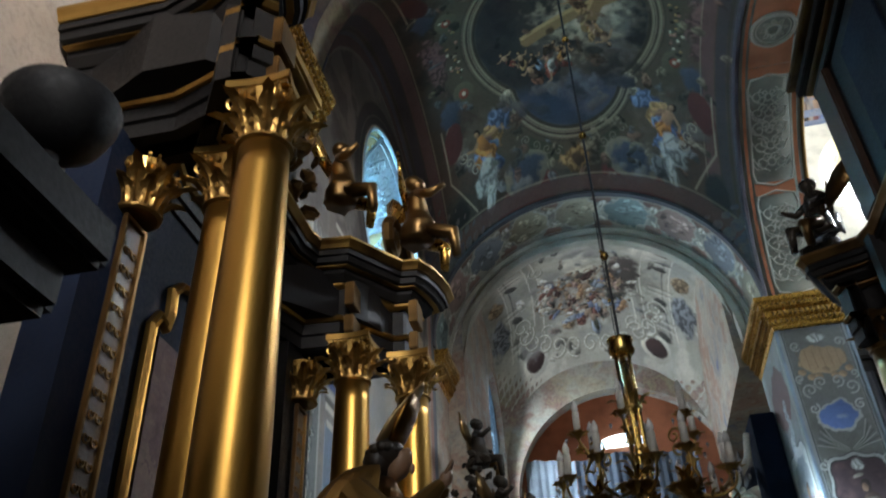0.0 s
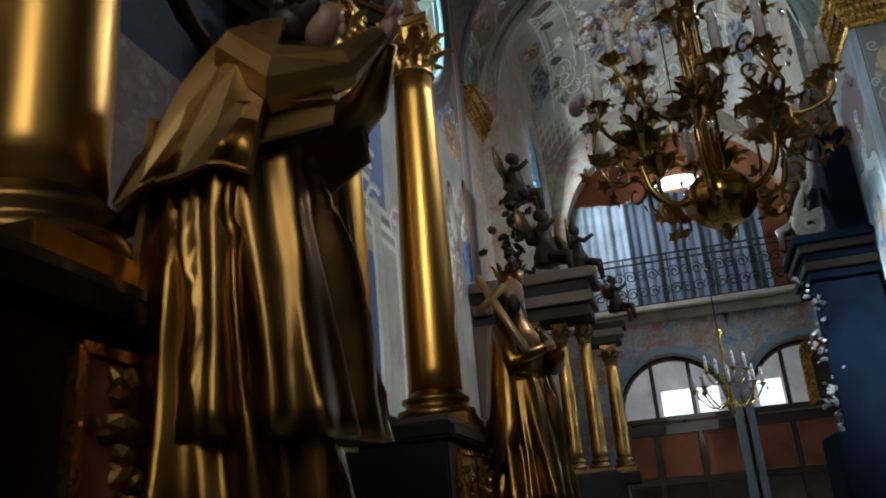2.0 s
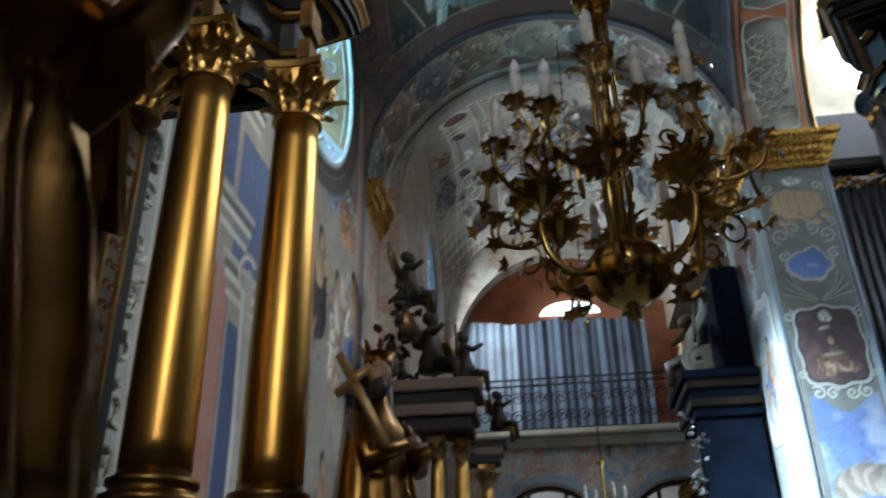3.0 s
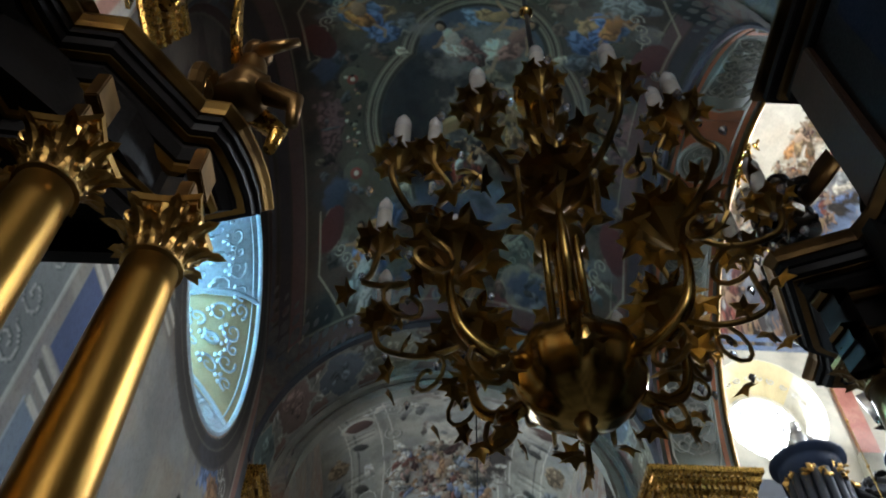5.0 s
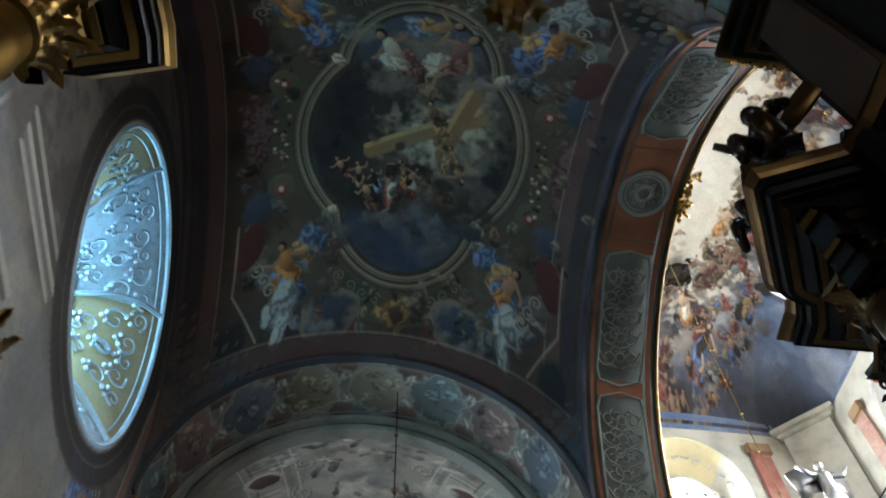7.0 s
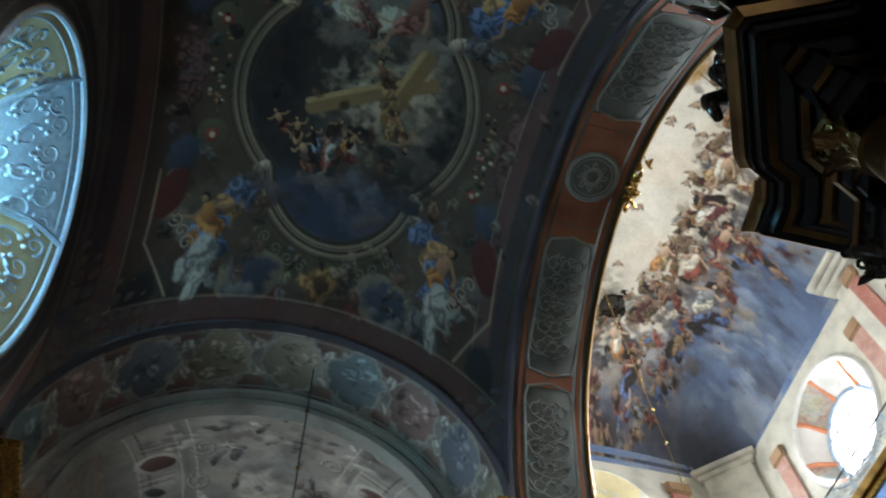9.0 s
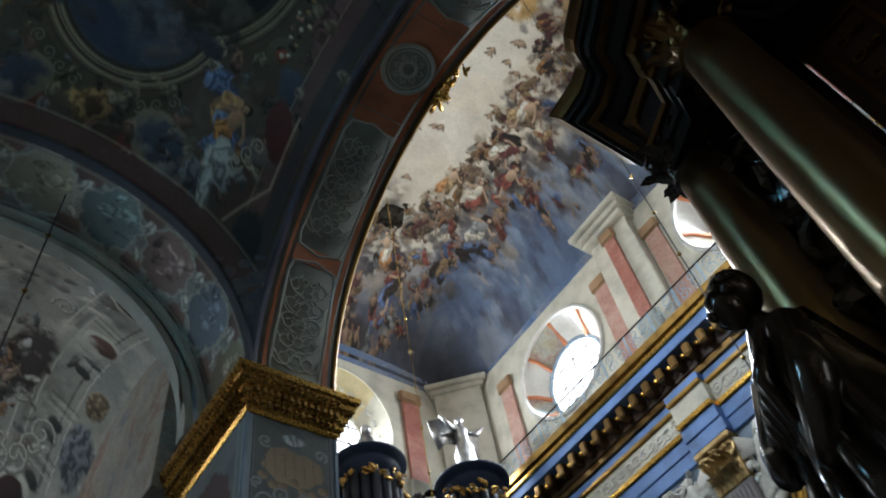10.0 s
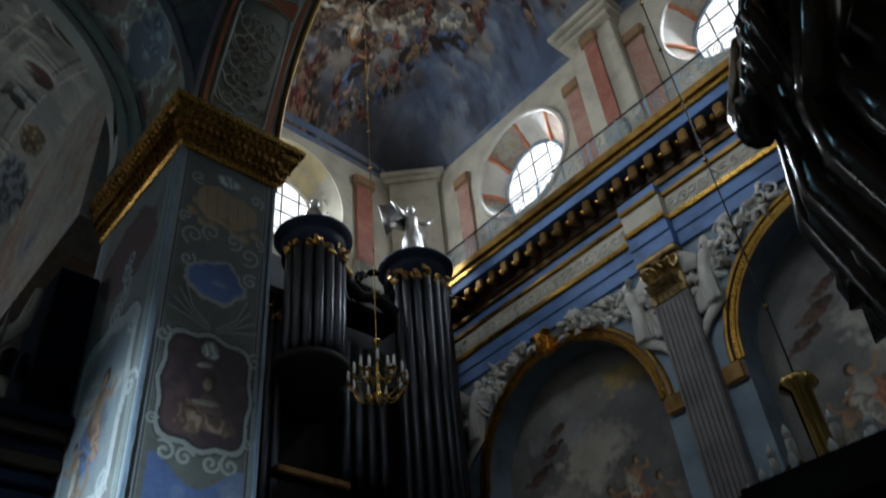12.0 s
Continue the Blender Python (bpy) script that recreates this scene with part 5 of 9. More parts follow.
for i in range(13):
    a = -2.2 + 4.4 * i / 12
    mantle.append([(-0.02 - (0.2 + 0.16 * s) * math.cos(a) * 0.9, (0.22 + 0.16 * s) * math.sin(a) * (1 + 0.06 * math.sin(a * 7)), 2.86 - 1.5 * s * (0.75 + 0.25 * math.cos(a))) for s in (0, 0.15, 0.35, 0.6, 0.8, 1.0)])
k.append((sheet(mantle, 0.025), 1))
figure("king_statue", k, (GOLD_ROBE, GOLD_ALB, PAINT_FLESH, DARK_HAIR, GOLD_PALE), "gilded carved bearded king in a crown holding a cross", Matrix.Translation((-1.24, 8.1, 0)) @ Matrix.Rotation(-0.5, 4, "Z"))

# ---- nave ornaments ----
# the nave vault's picture: a lobed frame, painted stonework, angels in the corners
MX, MY = 0.56, 13.3


def lobes(u, v):
    """How far outside the picture's lobed outline a place lies."""
    return np.minimum(np.hypot(u - MX, v - MY) - 2.02, np.minimum(np.hypot(u - MX, v - MY - 1.45) - 1.3, np.hypot(u - MX, v - MY + 1.45) - 1.3))


def nave_picture():
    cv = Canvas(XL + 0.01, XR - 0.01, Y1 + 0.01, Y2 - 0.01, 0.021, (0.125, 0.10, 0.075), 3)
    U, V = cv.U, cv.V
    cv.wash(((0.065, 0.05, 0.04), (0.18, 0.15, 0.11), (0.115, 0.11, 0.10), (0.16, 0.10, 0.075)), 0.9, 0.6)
    D = lobes(U, V)

    def band(lo, hi, col, a=1.0, f=D):
        cv.lay(a * np.clip((f - lo) / 0.025, 0, 1) * np.clip((hi - f) / 0.025, 0, 1), col)

    # painted stone border with panels outside the frame
    band(0.3, 0.95, (0.15, 0.135, 0.10), 0.8)
    for sy in (-1, 1):
        band(0.42, 0.78, (0.11, 0.12, 0.08), 0.9 * ((np.abs(U - MX) < 1.15) & (np.abs(U - MX) > 0.3) & (sy * (V - MY) > 1.5)))
        for k in range(10):
            a = math.pi / 2 * sy + (k - 4.5) * 0.16
            if abs(k - 4.5) > 1:
                cv.curl(MX + 1.86 * math.cos(a), MY + 1.45 * sy + 1.86 * math.sin(a), 0.12, k, 1 if k % 2 else -1, 0.035, (0.24, 0.23, 0.18))
        # oval fields and red gores towards the arches
        for sx in (-1, 1):
            cv.dab(MX + sx * 1.45, MY + sy * 4.05, 0.95, 0.5, sx * sy * 0.35, C_MAROON, 0.12, 0.12, 0.1)
            cv.dab(MX + sx * 1.35, MY + sy * 3.5, 0.66, 0.46, sx * sy * 0.25, (0.24, 0.22, 0.17), 0.1, 0.1, 0.2)
            cv.dab(MX + sx * 1.35, MY + sy * 3.48, 0.58, 0.38, sx * sy * 0.25, (0.085, 0.11, 0.17), 0.4, 0.4, 0.3)
            cv.cloud(MX + sx * 1.5, MY + sy * 3.65, 0.3, (0.23, 0.24, 0.25), 5)
        cv.dab(MX, MY + sy * 3.48, 0.46, 0.3, 0, (0.30, 0.19, 0.08), 0.3, 0.6, 0.5, 4)
        cv.dab(MX, MY + sy * 3.5, 0.22, 0.16, 0, (0.13, 0.08, 0.05), 0.5, 0.5, 0.3)
    for sx in (-1, 1):
        # rose panels, garland and mauve relief at the flanks
        for y0 in (-1.1, 1.1):
            cv.dab(MX + sx * 2.52, MY + y0, 0.28, 0.34, 0, (0.17, 0.16, 0.11), 0.1, 0.05, 0.15)
            cv.dab(MX + sx * 2.52, MY + y0, 0.13, 0.14, 0, C_RED, 0.2, 0.2, 0.3)
            cv.dab(MX + sx * 2.52, MY + y0, 0.06, 0.07, 0, C_CREAM, 0.5, 0.2, 0.3)
            cv.dab(MX + sx * 2.95, MY + y0 * 1.35, 0.32, 0.5, -sx * 0.2, (0.09, 0.12, 0.19), 0.4, 0.4, 0.4)
            cv.dab(MX + sx * 2.98, MY + y0 * 1.7, 0.2, 0.16, 0, C_STONE, 0.3, 0.2, 0.5)
        cv.dab(MX + sx * 3.0, MY, 0.34, 1.05, 0, C_MAUVE, 0.4, 0.5, 0.3, 7)
        for k in range(26):
            cv.dab(MX + sx * (2.55 + cv.rs.uniform(-0.14, 0.16)), MY + cv.rs.normal(0, 0.5), 0.06, 0.045, k, (C_OCHRE, C_CREAM, C_GREEN, C_PINK, C_UMBER)[k % 5], 0.5, 0.3, 0.5)
        # broad painted borders along the great arch and the side wall
        edge = sx * (U - CX)
        band(3.26, 3.30, C_STONE_HI, 0.7, edge)
        band(3.30, 3.56, (0.21, 0.125, 0.12), 0.9, edge)
        band(3.56, 3.78, (0.10, 0.085, 0.105), 0.95, edge)
        band(3.78, 3.84, C_STONE_LO, 0.9, edge)
        band(3.84, 4.2, (0.12, 0.13, 0.17), 0.95, edge)
    for k in range(150):
        a = cv.rs.uniform(0, 6.283)
        rr = cv.rs.uniform(2.45, 3.6)
        x, y = MX + rr * math.cos(a), MY + 1.15 * rr * math.sin(a)
        cv.dab(x, y, cv.rs.uniform(0.07, 0.26), cv.rs.uniform(0.05, 0.16), cv.rs.uniform(0, 3), ((0.27, 0.24, 0.18), (0.07, 0.06, 0.05), (0.20, 0.12, 0.09), (0.13, 0.15, 0.17), (0.22, 0.20, 0.14))[k % 5], 0.4, 0.9, 0.6, 4, 0.8)
    # cornice lines of the picture's frame
    for lo, hi, col in ((-0.02, 0.05, C_STONE_LO), (0.05, 0.13, C_STONE), (0.13, 0.165, C_STONE_HI), (0.165, 0.20, C_STONE_LO), (0.20, 0.285, C_STONE), (0.285, 0.31, C_STONE_HI), (0.31, 0.35, C_STONE_LO)):
        band(lo, hi, col, 1.0)
    for sx in (-1, 1):
        for sy in (-1, 1):
            px, py = MX + sx * 1.55, MY + sy * 1.62
            cv.dab(px, py, 0.2, 0.12, sx * sy * 0.7, C_STONE_HI, 0.3, 0.3, 0.5, 3)
            cv.dab(px + sx * 0.32, py + sy * 0.42, 0.16, 0.13, 0, C_STONE, 0.4, 0.3, 0.5)
            for q in range(12):
                a = cv.rs.uniform(0, 6.28)
                cv.dab(MX + sx * 2.2 + 0.75 * math.cos(a), MY + sy * 2.6 + 1.0 * math.sin(a), cv.rs.uniform(0.14, 0.32), cv.rs.uniform(0.1, 0.24), a, ((0.26, 0.24, 0.19), (0.10, 0.09, 0.075), (0.17, 0.19, 0.21), (0.22, 0.14, 0.10))[q % 4], 0.35, 0.8, 0.5, 3)
            # angels with a shell, drapery and wings
            ax, ay = MX + sx * 2.25, MY + sy * 2.65
            cv.dab(ax - sx * 0.1, ay - sy * 0.1, 0.75, 0.95, sx * sy * 0.6, (0.17, 0.15, 0.115), 0.5, 0.5, 0.2)
            cv.dab(ax - sx * 0.42, ay - sy * 0.5, 0.36, 0.3, 0, (0.13, 0.20, 0.38), 0.3, 0.6, 0.4, 6)
            cv.cloud(ax + sx * 0.45, ay + sy * 0.1, 0.42, (0.22, 0.21, 0.21), 5)
            cv.dab(ax - sx * 0.12, ay - sy * 0.12, 0.42, 0.34, 0.3 * sx, C_OCHRE, 0.2, 0.6, 0.5, 4)
            cv.dab(ax - sx * 0.05, ay - sy * 0.16, 0.2, 0.16, 0, (0.28, 0.17, 0.15), 0.3, 0.3, 0.4)
            cv.dab(ax, ay + sy * 0.06, 0.37, 0.2, 0.25 * sx, (0.16, 0.27, 0.52), 0.25, 0.5, 0.5, 4)
            cv.dab(ax + sx * 0.12, ay + sy * 0.28, 0.25, 0.22, 0, C_ORANGE, 0.25, 0.5, 0.5, 3)
            cv.figure(ax, ay, 1.15, 0.4 * sx, C_BLUE, C_ORANGE)
            cv.dab(ax + sx * 0.12, ay + sy * 0.6, 0.34, 0.4, -sx * sy * 0.4, (0.30, 0.33, 0.33), 0.35, 0.6, 0.5, 5)
            cv.dab(ax + sx * 0.05, ay + sy * 0.98, 0.15, 0.42, -sx * sy * 0.3, (0.34, 0.37, 0.37), 0.4, 0.5, 0.5, 4)
            for k in range(5):
                cv.curl(ax + sx * (0.35 + 0.12 * k), ay + sy * (0.35 - 0.2 * k), 0.13, k * 1.3, sx * sy, 0.035, (0.32, 0.29, 0.24), (0.42, 0.4, 0.33))
            # dark red gore in the very corner, edged with pale lines
            cv.dab(ax + sx * 0.78, ay - sy * 0.5, 0.26, 0.5, -sx * sy * 0.3, C_MAROON, 0.15, 0.15, 0.15)
            cv.line([(ax + sx * 1.0, ay - sy * 0.9), (ax + sx * 1.02, ay + sy * 0.3), (ax + sx * 0.5, ay + sy * 1.1)], 0.05, C_STONE_HI, 0.6)
            cv.dab(ax + sx * 0.95, ay + sy * 1.0, 0.3, 0.38, 0, (0.05, 0.06, 0.06), 0.4, 0.4, 0.3)
    # mauve border along the transverse arches
    for sy in (-1, 1):
        e = sy * (V - CY)
        band(3.88, 3.93, C_STONE_HI, 0.5, e)
        band(3.93, 4.22, (0.17, 0.10, 0.095), 0.9, e)
        band(4.22, 4.31, (0.03, 0.032, 0.04), 0.9, e)
    # inside the frame: storm clouds, light, the raised cross and figures
    inside = np.clip(-D / 0.05, 0, 1)
    cv.lay(inside, (0.14, 0.122, 0.105))
    n1, n2 = cv.noise(0.9, 5), cv.noise(0.55, 5)
    cv.lay(inside * np.clip((n1 - 0.45) * 3, 0, 1), (0.20, 0.19, 0.18))
    cv.lay(inside * np.clip((n2 - 0.5) * 3, 0, 1), (0.055, 0.055, 0.06))
    # darker on the left, where little light reaches; shade put into the paint
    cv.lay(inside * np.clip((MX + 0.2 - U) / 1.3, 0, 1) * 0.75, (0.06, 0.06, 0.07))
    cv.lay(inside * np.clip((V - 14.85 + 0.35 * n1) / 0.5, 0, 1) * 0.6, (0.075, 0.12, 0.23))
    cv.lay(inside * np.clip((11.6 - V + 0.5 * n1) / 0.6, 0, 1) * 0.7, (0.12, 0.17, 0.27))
    for a_, b_, col, al in ((1.35, 1.6, (0.30, 0.27, 0.21), 0.9), (1.0, 1.2, (0.48, 0.43, 0.33), 0.85), (0.55, 0.7, (0.62, 0.57, 0.46), 0.7)):
        cv.dab(1.15, 13.1, a_, b_, 0.5, col, 0.9, 0.9, 0.1, 0, al)
    cv.cloud(0.7, 12.2, 0.5, (0.10, 0.095, 0.08), 7)
    cv.cloud(1.9, 12.0, 0.4, (0.30, 0.28, 0.25), 6)
    cv.cloud(1.7, 14.6, 0.6, (0.09, 0.08, 0.075), 8)
    cv.line([(-0.25, 13.62), (0.6, 13.22), (1.86, 12.62)], 0.34, (0.36, 0.24, 0.11), 1.0, 0.25, (0.5, 0.36, 0.18))
    cv.line([(1.68, 12.15), (1.4, 12.95), (1.2, 13.5)], 0.36, (0.34, 0.22, 0.10), 1.0, 0.25, (0.48, 0.34, 0.17))
    cv.line([(1.0, 13.2), (1.3, 13.05)], 0.1, C_UMBER, 0.6)
    cv.dab(0.75, 12.15, 0.5, 0.16, 0.7, (0.30, 0.24, 0.16), 0.3, 0.6, 0.4, 6)
    cv.figure(1.0, 12.75, 0.85, -0.5, C_OCHRE, (0.24, 0.13, 0.07))
    cv.figure(1.5, 13.75, 0.85, 2.6, C_ORANGE, C_OCHRE)
    cv.figure(1.3, 13.6, 0.65, 0.2, C_OCHRE, C_FLESH)
    cv.figure(0.3, 14.35, 0.9, 0.5, C_RED, C_WHITE)
    cv.dab(0.55, 14.45, 0.22, 0.13, 0.4, C_RED, 0.25, 0.6, 0.5, 3)
    cv.dab(0.6, 14.25, 0.17, 0.16, 0.2, C_WHITE, 0.35, 0.5, 0.4)
    cv.figure(-0.2, 14.55, 0.8, -0.6, (0.28, 0.12, 0.07), C_UMBER)
    for k in range(5):
        cv.figure(-0.8 + 0.35 * k, 14.0 + 0.12 * (k % 3), 0.6, cv.rs.uniform(-1, 1), ROBES[(k * 3) % 11], C_UMBER)
    cv.cloud(0.7, 15.1, 0.7, (0.16, 0.18, 0.23), 9)
    cv.cloud(0.3, 14.95, 0.4, (0.22, 0.2, 0.2), 6)
    for k in range(16):
        cv.dab(MX + cv.rs.uniform(-1.6, 1.4), MY + cv.rs.uniform(-0.6, 1.5), cv.rs.uniform(0.1, 0.3), cv.rs.uniform(0.08, 0.2), cv.rs.uniform(0, 3), ((0.10, 0.06, 0.04), (0.20, 0.12, 0.08), (0.05, 0.05, 0.055))[k % 3], 0.5, 0.8, 0.4, 3, 0.7)
    cv.cloud(0.6, 11.3, 1.0, (0.30, 0.28, 0.25), 12)
    cv.figure(1.1, 11.4, 1.5, 0.7, C_CREAM, (0.34, 0.17, 0.13))
    cv.figure(0.1, 11.5, 1.4, -0.7, (0.30, 0.14, 0.11), C_CREAM)
    cv.figure(0.7, 10.8, 1.2, 1.4, C_SKY, C_OCHRE)
    for k in range(6):
        cv.cloud(-0.9 + 0.55 * k, 15.2 + 0.25 * math.sin(k * 2.0), 0.4, ((0.17, 0.16, 0.16), (0.09, 0.10, 0.13))[k % 2], 6)
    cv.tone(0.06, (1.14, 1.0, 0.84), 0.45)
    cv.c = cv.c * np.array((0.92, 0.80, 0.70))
    return cv


fres = thing("ceiling_painting", "ceiling fresco of a raised cross in a lobed painted frame", "painting")
NAVE_R2 = HX * HX + HY * HY
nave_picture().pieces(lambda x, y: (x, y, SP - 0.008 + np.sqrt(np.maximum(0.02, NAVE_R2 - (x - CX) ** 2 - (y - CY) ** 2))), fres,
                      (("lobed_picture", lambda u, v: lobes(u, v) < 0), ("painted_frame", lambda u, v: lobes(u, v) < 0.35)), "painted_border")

# choir vault: pale architecture, clouds and figures
CYC = (Y3 + Y4) / 2
CHX, CHY, CHS = HX - 0.45, (Y4 - Y3) / 2, SP + 0.25


def choir_picture():
    cv = Canvas(CX - CHX + 0.01, CX + CHX - 0.01, Y3 + 0.01, Y4 - 0.01, 0.03, (0.40, 0.39, 0.32), 8)
    U, V = cv.U, cv.V
    cv.wash(((0.52, 0.50, 0.41), (0.30, 0.31, 0.27), (0.44, 0.40, 0.33), (0.36, 0.38, 0.38), (0.56, 0.54, 0.46)), 0.8, 0.6)
    for sx in (-1, 1):
        # painted piers and cornice lines at the flanks
        for x0, w, col in ((1.75, 0.05, (0.62, 0.60, 0.52)), (1.95, 0.16, (0.34, 0.34, 0.29)), (2.08, 0.04, (0.62, 0.6, 0.52)), (2.75, 0.05, (0.22, 0.22, 0.2)), (2.85, 0.12, (0.46, 0.45, 0.38)), (2.95, 0.04, (0.64, 0.62, 0.55))):
            cv.line([(CX + sx * (x0 + 0.25 * math.cos(k / 3)), Y3 + 0.5 + 0.5 * k) for k in range(14)], w, col, 0.9, 0.4)
        for y0 in (21.7, 22.9, 24.4, 25.6):
            for k in range(4):
                cv.line([(CX + sx * 2.1, y0 + 0.1 * k), (CX + sx * 2.8, y0 + 0.12 + 0.1 * k)], 0.04, ((0.2, 0.2, 0.18), (0.6, 0.58, 0.5))[k % 2], 0.7)
            cv.dab(CX + sx * 2.45, y0 + 0.6, 0.25, 0.14, 0.4, (0.13, 0.13, 0.12), 0.4, 0.5, 0.3)
            cv.curl(CX + sx * 1.5, y0 + 0.4, 0.3, y0, sx, 0.09, (0.3, 0.3, 0.26), (0.62, 0.6, 0.52))
        for y0, col in ((22.5, (0.30, 0.13, 0.10)), (26.6, (0.16, 0.06, 0.06)), (20.6, (0.24, 0.16, 0.13))):
            xx = MX - 0.2 + sx * (2.1 if y0 > 26 else 2.5)
            cv.dab(xx, y0, 0.5, 0.4, 0, (0.56, 0.54, 0.46), 0.15, 0.1, 0.3)
            cv.dab(xx, y0, 0.36, 0.27, 0, col, 0.12, 0.15, 0.35)
        cv.dab(CX + sx * 3.1, 25.2, 0.4, 0.7, 0, (0.20, 0.24, 0.30), 0.3, 0.4, 0.3, 8)
        cv.dab(CX + sx * 3.05, 24.0, 0.3, 0.4, 0, C_OCHRE, 0.25, 0.4, 0.4, 3)
    cv.dab(1.6, 24.0, 0.62, 1.1, 0.1, (0.17, 0.13, 0.12), 0.3, 0.4, 0.2)
    for k in range(14):
        cv.cloud(0.2 + cv.rs.normal(0, 1.1), 24.4 + cv.rs.normal(0, 0.9), 0.7, ((0.52, 0.50, 0.42), (0.33, 0.32, 0.31), (0.42, 0.36, 0.31))[k % 3], 6)
    cv.dab(0.35, 24.0, 0.7, 0.8, 0.2, (0.74, 0.68, 0.50), 0.9, 0.6, 0.1, 0, 0.9)
    for k in range(34):
        a = k * 2.4
        w = math.sqrt((k + 1) / 34)
        cv.figure(0.25 + 1.5 * w * math.cos(a), 24.9 + 1.1 * w * math.sin(a), cv.rs.uniform(0.5, 0.9), cv.rs.uniform(-1.4, 1.4), ROBES[(k * 5) % 11], ROBES[(k * 3 + 2) % 11])
    cv.figure(0.3, 24.7, 0.95, 0.5, C_OCHRE, C_ORANGE)
    cv.figure(0.2, 25.75, 0.8, 0.9, C_RED, C_BLUE)
    for k in range(70):
        x, y = CX + cv.rs.uniform(-2.6, 2.6), cv.rs.uniform(Y3 + 0.3, Y4 - 0.2)
        cv.dab(x, y, cv.rs.uniform(0.12, 0.4), cv.rs.uniform(0.06, 0.16), cv.rs.uniform(0, 3), ((0.15, 0.15, 0.13), (0.24, 0.23, 0.19), (0.60, 0.58, 0.5), (0.26, 0.18, 0.15), (0.2, 0.22, 0.24))[k % 5], 0.4, 0.9, 0.5, 3, 0.75)
    # garlands and cartouches towards the gallery
    for k in range(13):
        a = math.pi * k / 12
        cv.curl(0.3 + 2.3 * math.cos(a), 25.4 + 1.3 * math.sin(a), 0.34, k * 1.1, 1 if k % 2 else -1, 0.1, (0.34, 0.33, 0.27), (0.66, 0.63, 0.54))
    for k in range(9):
        cv.cloud(CX - 2.4 + 0.6 * k, 21.4 + 0.25 * math.sin(k * 2.2), 0.42, ((0.34, 0.28, 0.25), (0.58, 0.56, 0.49), (0.27, 0.28, 0.27))[k % 3], 4)
    cv.line([(CX - 3.0 + 0.25 * k, 20.35 + 0.28 * abs(math.sin(k * 0.8))) for k in range(25)], 0.09, (0.58, 0.56, 0.49), 0.9, 0.5)
    for k in range(5):
        cv.dab(CX - 2.4 + 1.2 * k, 19.9, 0.45, 0.3, 0, ((0.36, 0.22, 0.18), (0.24, 0.28, 0.32))[k % 2], 0.3, 0.4, 0.3)
    cv.tone(0.42, (1.06, 1.0, 0.86), 0.6)
    return cv


cvp = thing("choir_painting", "pale choir vault fresco of clouds, figures and painted architecture", "painting")
CHOIR_R2 = CHX * CHX + CHY * CHY
choir_picture().pieces(lambda x, y: (x, y, CHS - 0.008 + np.sqrt(np.maximum(0.02, CHOIR_R2 - (x - CX) ** 2 - (y - CYC) ** 2))), cvp, (("glory", lambda u, v: np.hypot((u - 0.3) / 1.7, (v - 24.7) / 1.6) < 1),), "painted_architecture")

# painted fields on the choir arch's band
def arch_band_picture():
    span = math.pi * HX
    cv = Canvas(0.0, span, Y2 + 0.02, Y3 - 0.11, 0.025, (0.33, 0.33, 0.29), 14)
    cv.wash(((0.31, 0.30, 0.25), (0.18, 0.19, 0.19), (0.27, 0.23, 0.18)), 0.5, 0.6)
    n, w = 9, span / 9
    mid = (Y2 + Y3) / 2 - 0.05
    fields = ((0.33, 0.29, 0.19), (0.20, 0.24, 0.29), (0.33, 0.21, 0.18), (0.18, 0.26, 0.26), (0.36, 0.32, 0.22))
    for k in range(n):
        c = w * (k + 0.5)
        cv.dab(c, mid, w * 0.47, 0.72, 0, (0.42, 0.40, 0.33), 0.05, 0.35, 0.1)
        cv.dab(c, mid, w * 0.43, 0.66, 0, fields[k % 5], 0.10, 0.35, 0.3)
        for _ in range(9):
            cv.dab(c + cv.rs.normal(0, w * 0.16), mid + cv.rs.normal(0, 0.24), cv.rs.uniform(0.1, 0.28), cv.rs.uniform(0.07, 0.2), cv.rs.uniform(0, 3), np.array(fields[k % 5]) * cv.rs.uniform(0.6, 1.7), 0.5, 0.8, 0.5, 3, 0.8)
        for s in (-1, 1):
            cv.dab(c + w / 2, mid + s * 0.6, 0.3, 0.24, 0, (0.28, 0.16, 0.13), 0.2, 0.4, 0.3)
            cv.dab(c + w / 2, mid + s * 0.32, 0.13, 0.2, s * 0.5, (0.44, 0.42, 0.35), 0.4, 0.6, 0.5, 4)
    for y, col in ((Y2 + 0.08, C_STONE_LO), (Y2 + 0.17, (0.34, 0.31, 0.25)), (Y3 - 0.2, (0.30, 0.30, 0.27))):
        cv.line([(0, y), (span, y)], 0.06, col, 0.9)
    cv.tone(0.2, (1.06, 1.0, 0.88), 0.4)
    return cv


abp = thing("arch_painting", "painted cartouches in tan, red and blue on the choir arch", "painting")
arch_band_picture().sheet("painted_field", lambda u, y: (CX + (HX - 0.006) * np.cos(u / HX), y, SP + (HX - 0.006) * np.sin(u / HX)), abp)


# great arch: stucco panels on the soffit
soff = thing("arch_soffit", "arch soffit with grey arabesque panels framed in red", "soffit")


def soffit(a, x, lift):
    """A point on the soffit: angle from the choir side, place across it, height off it."""
    r = AR - lift
    return (x, CY + r * math.cos(a), SP + r * math.sin(a))


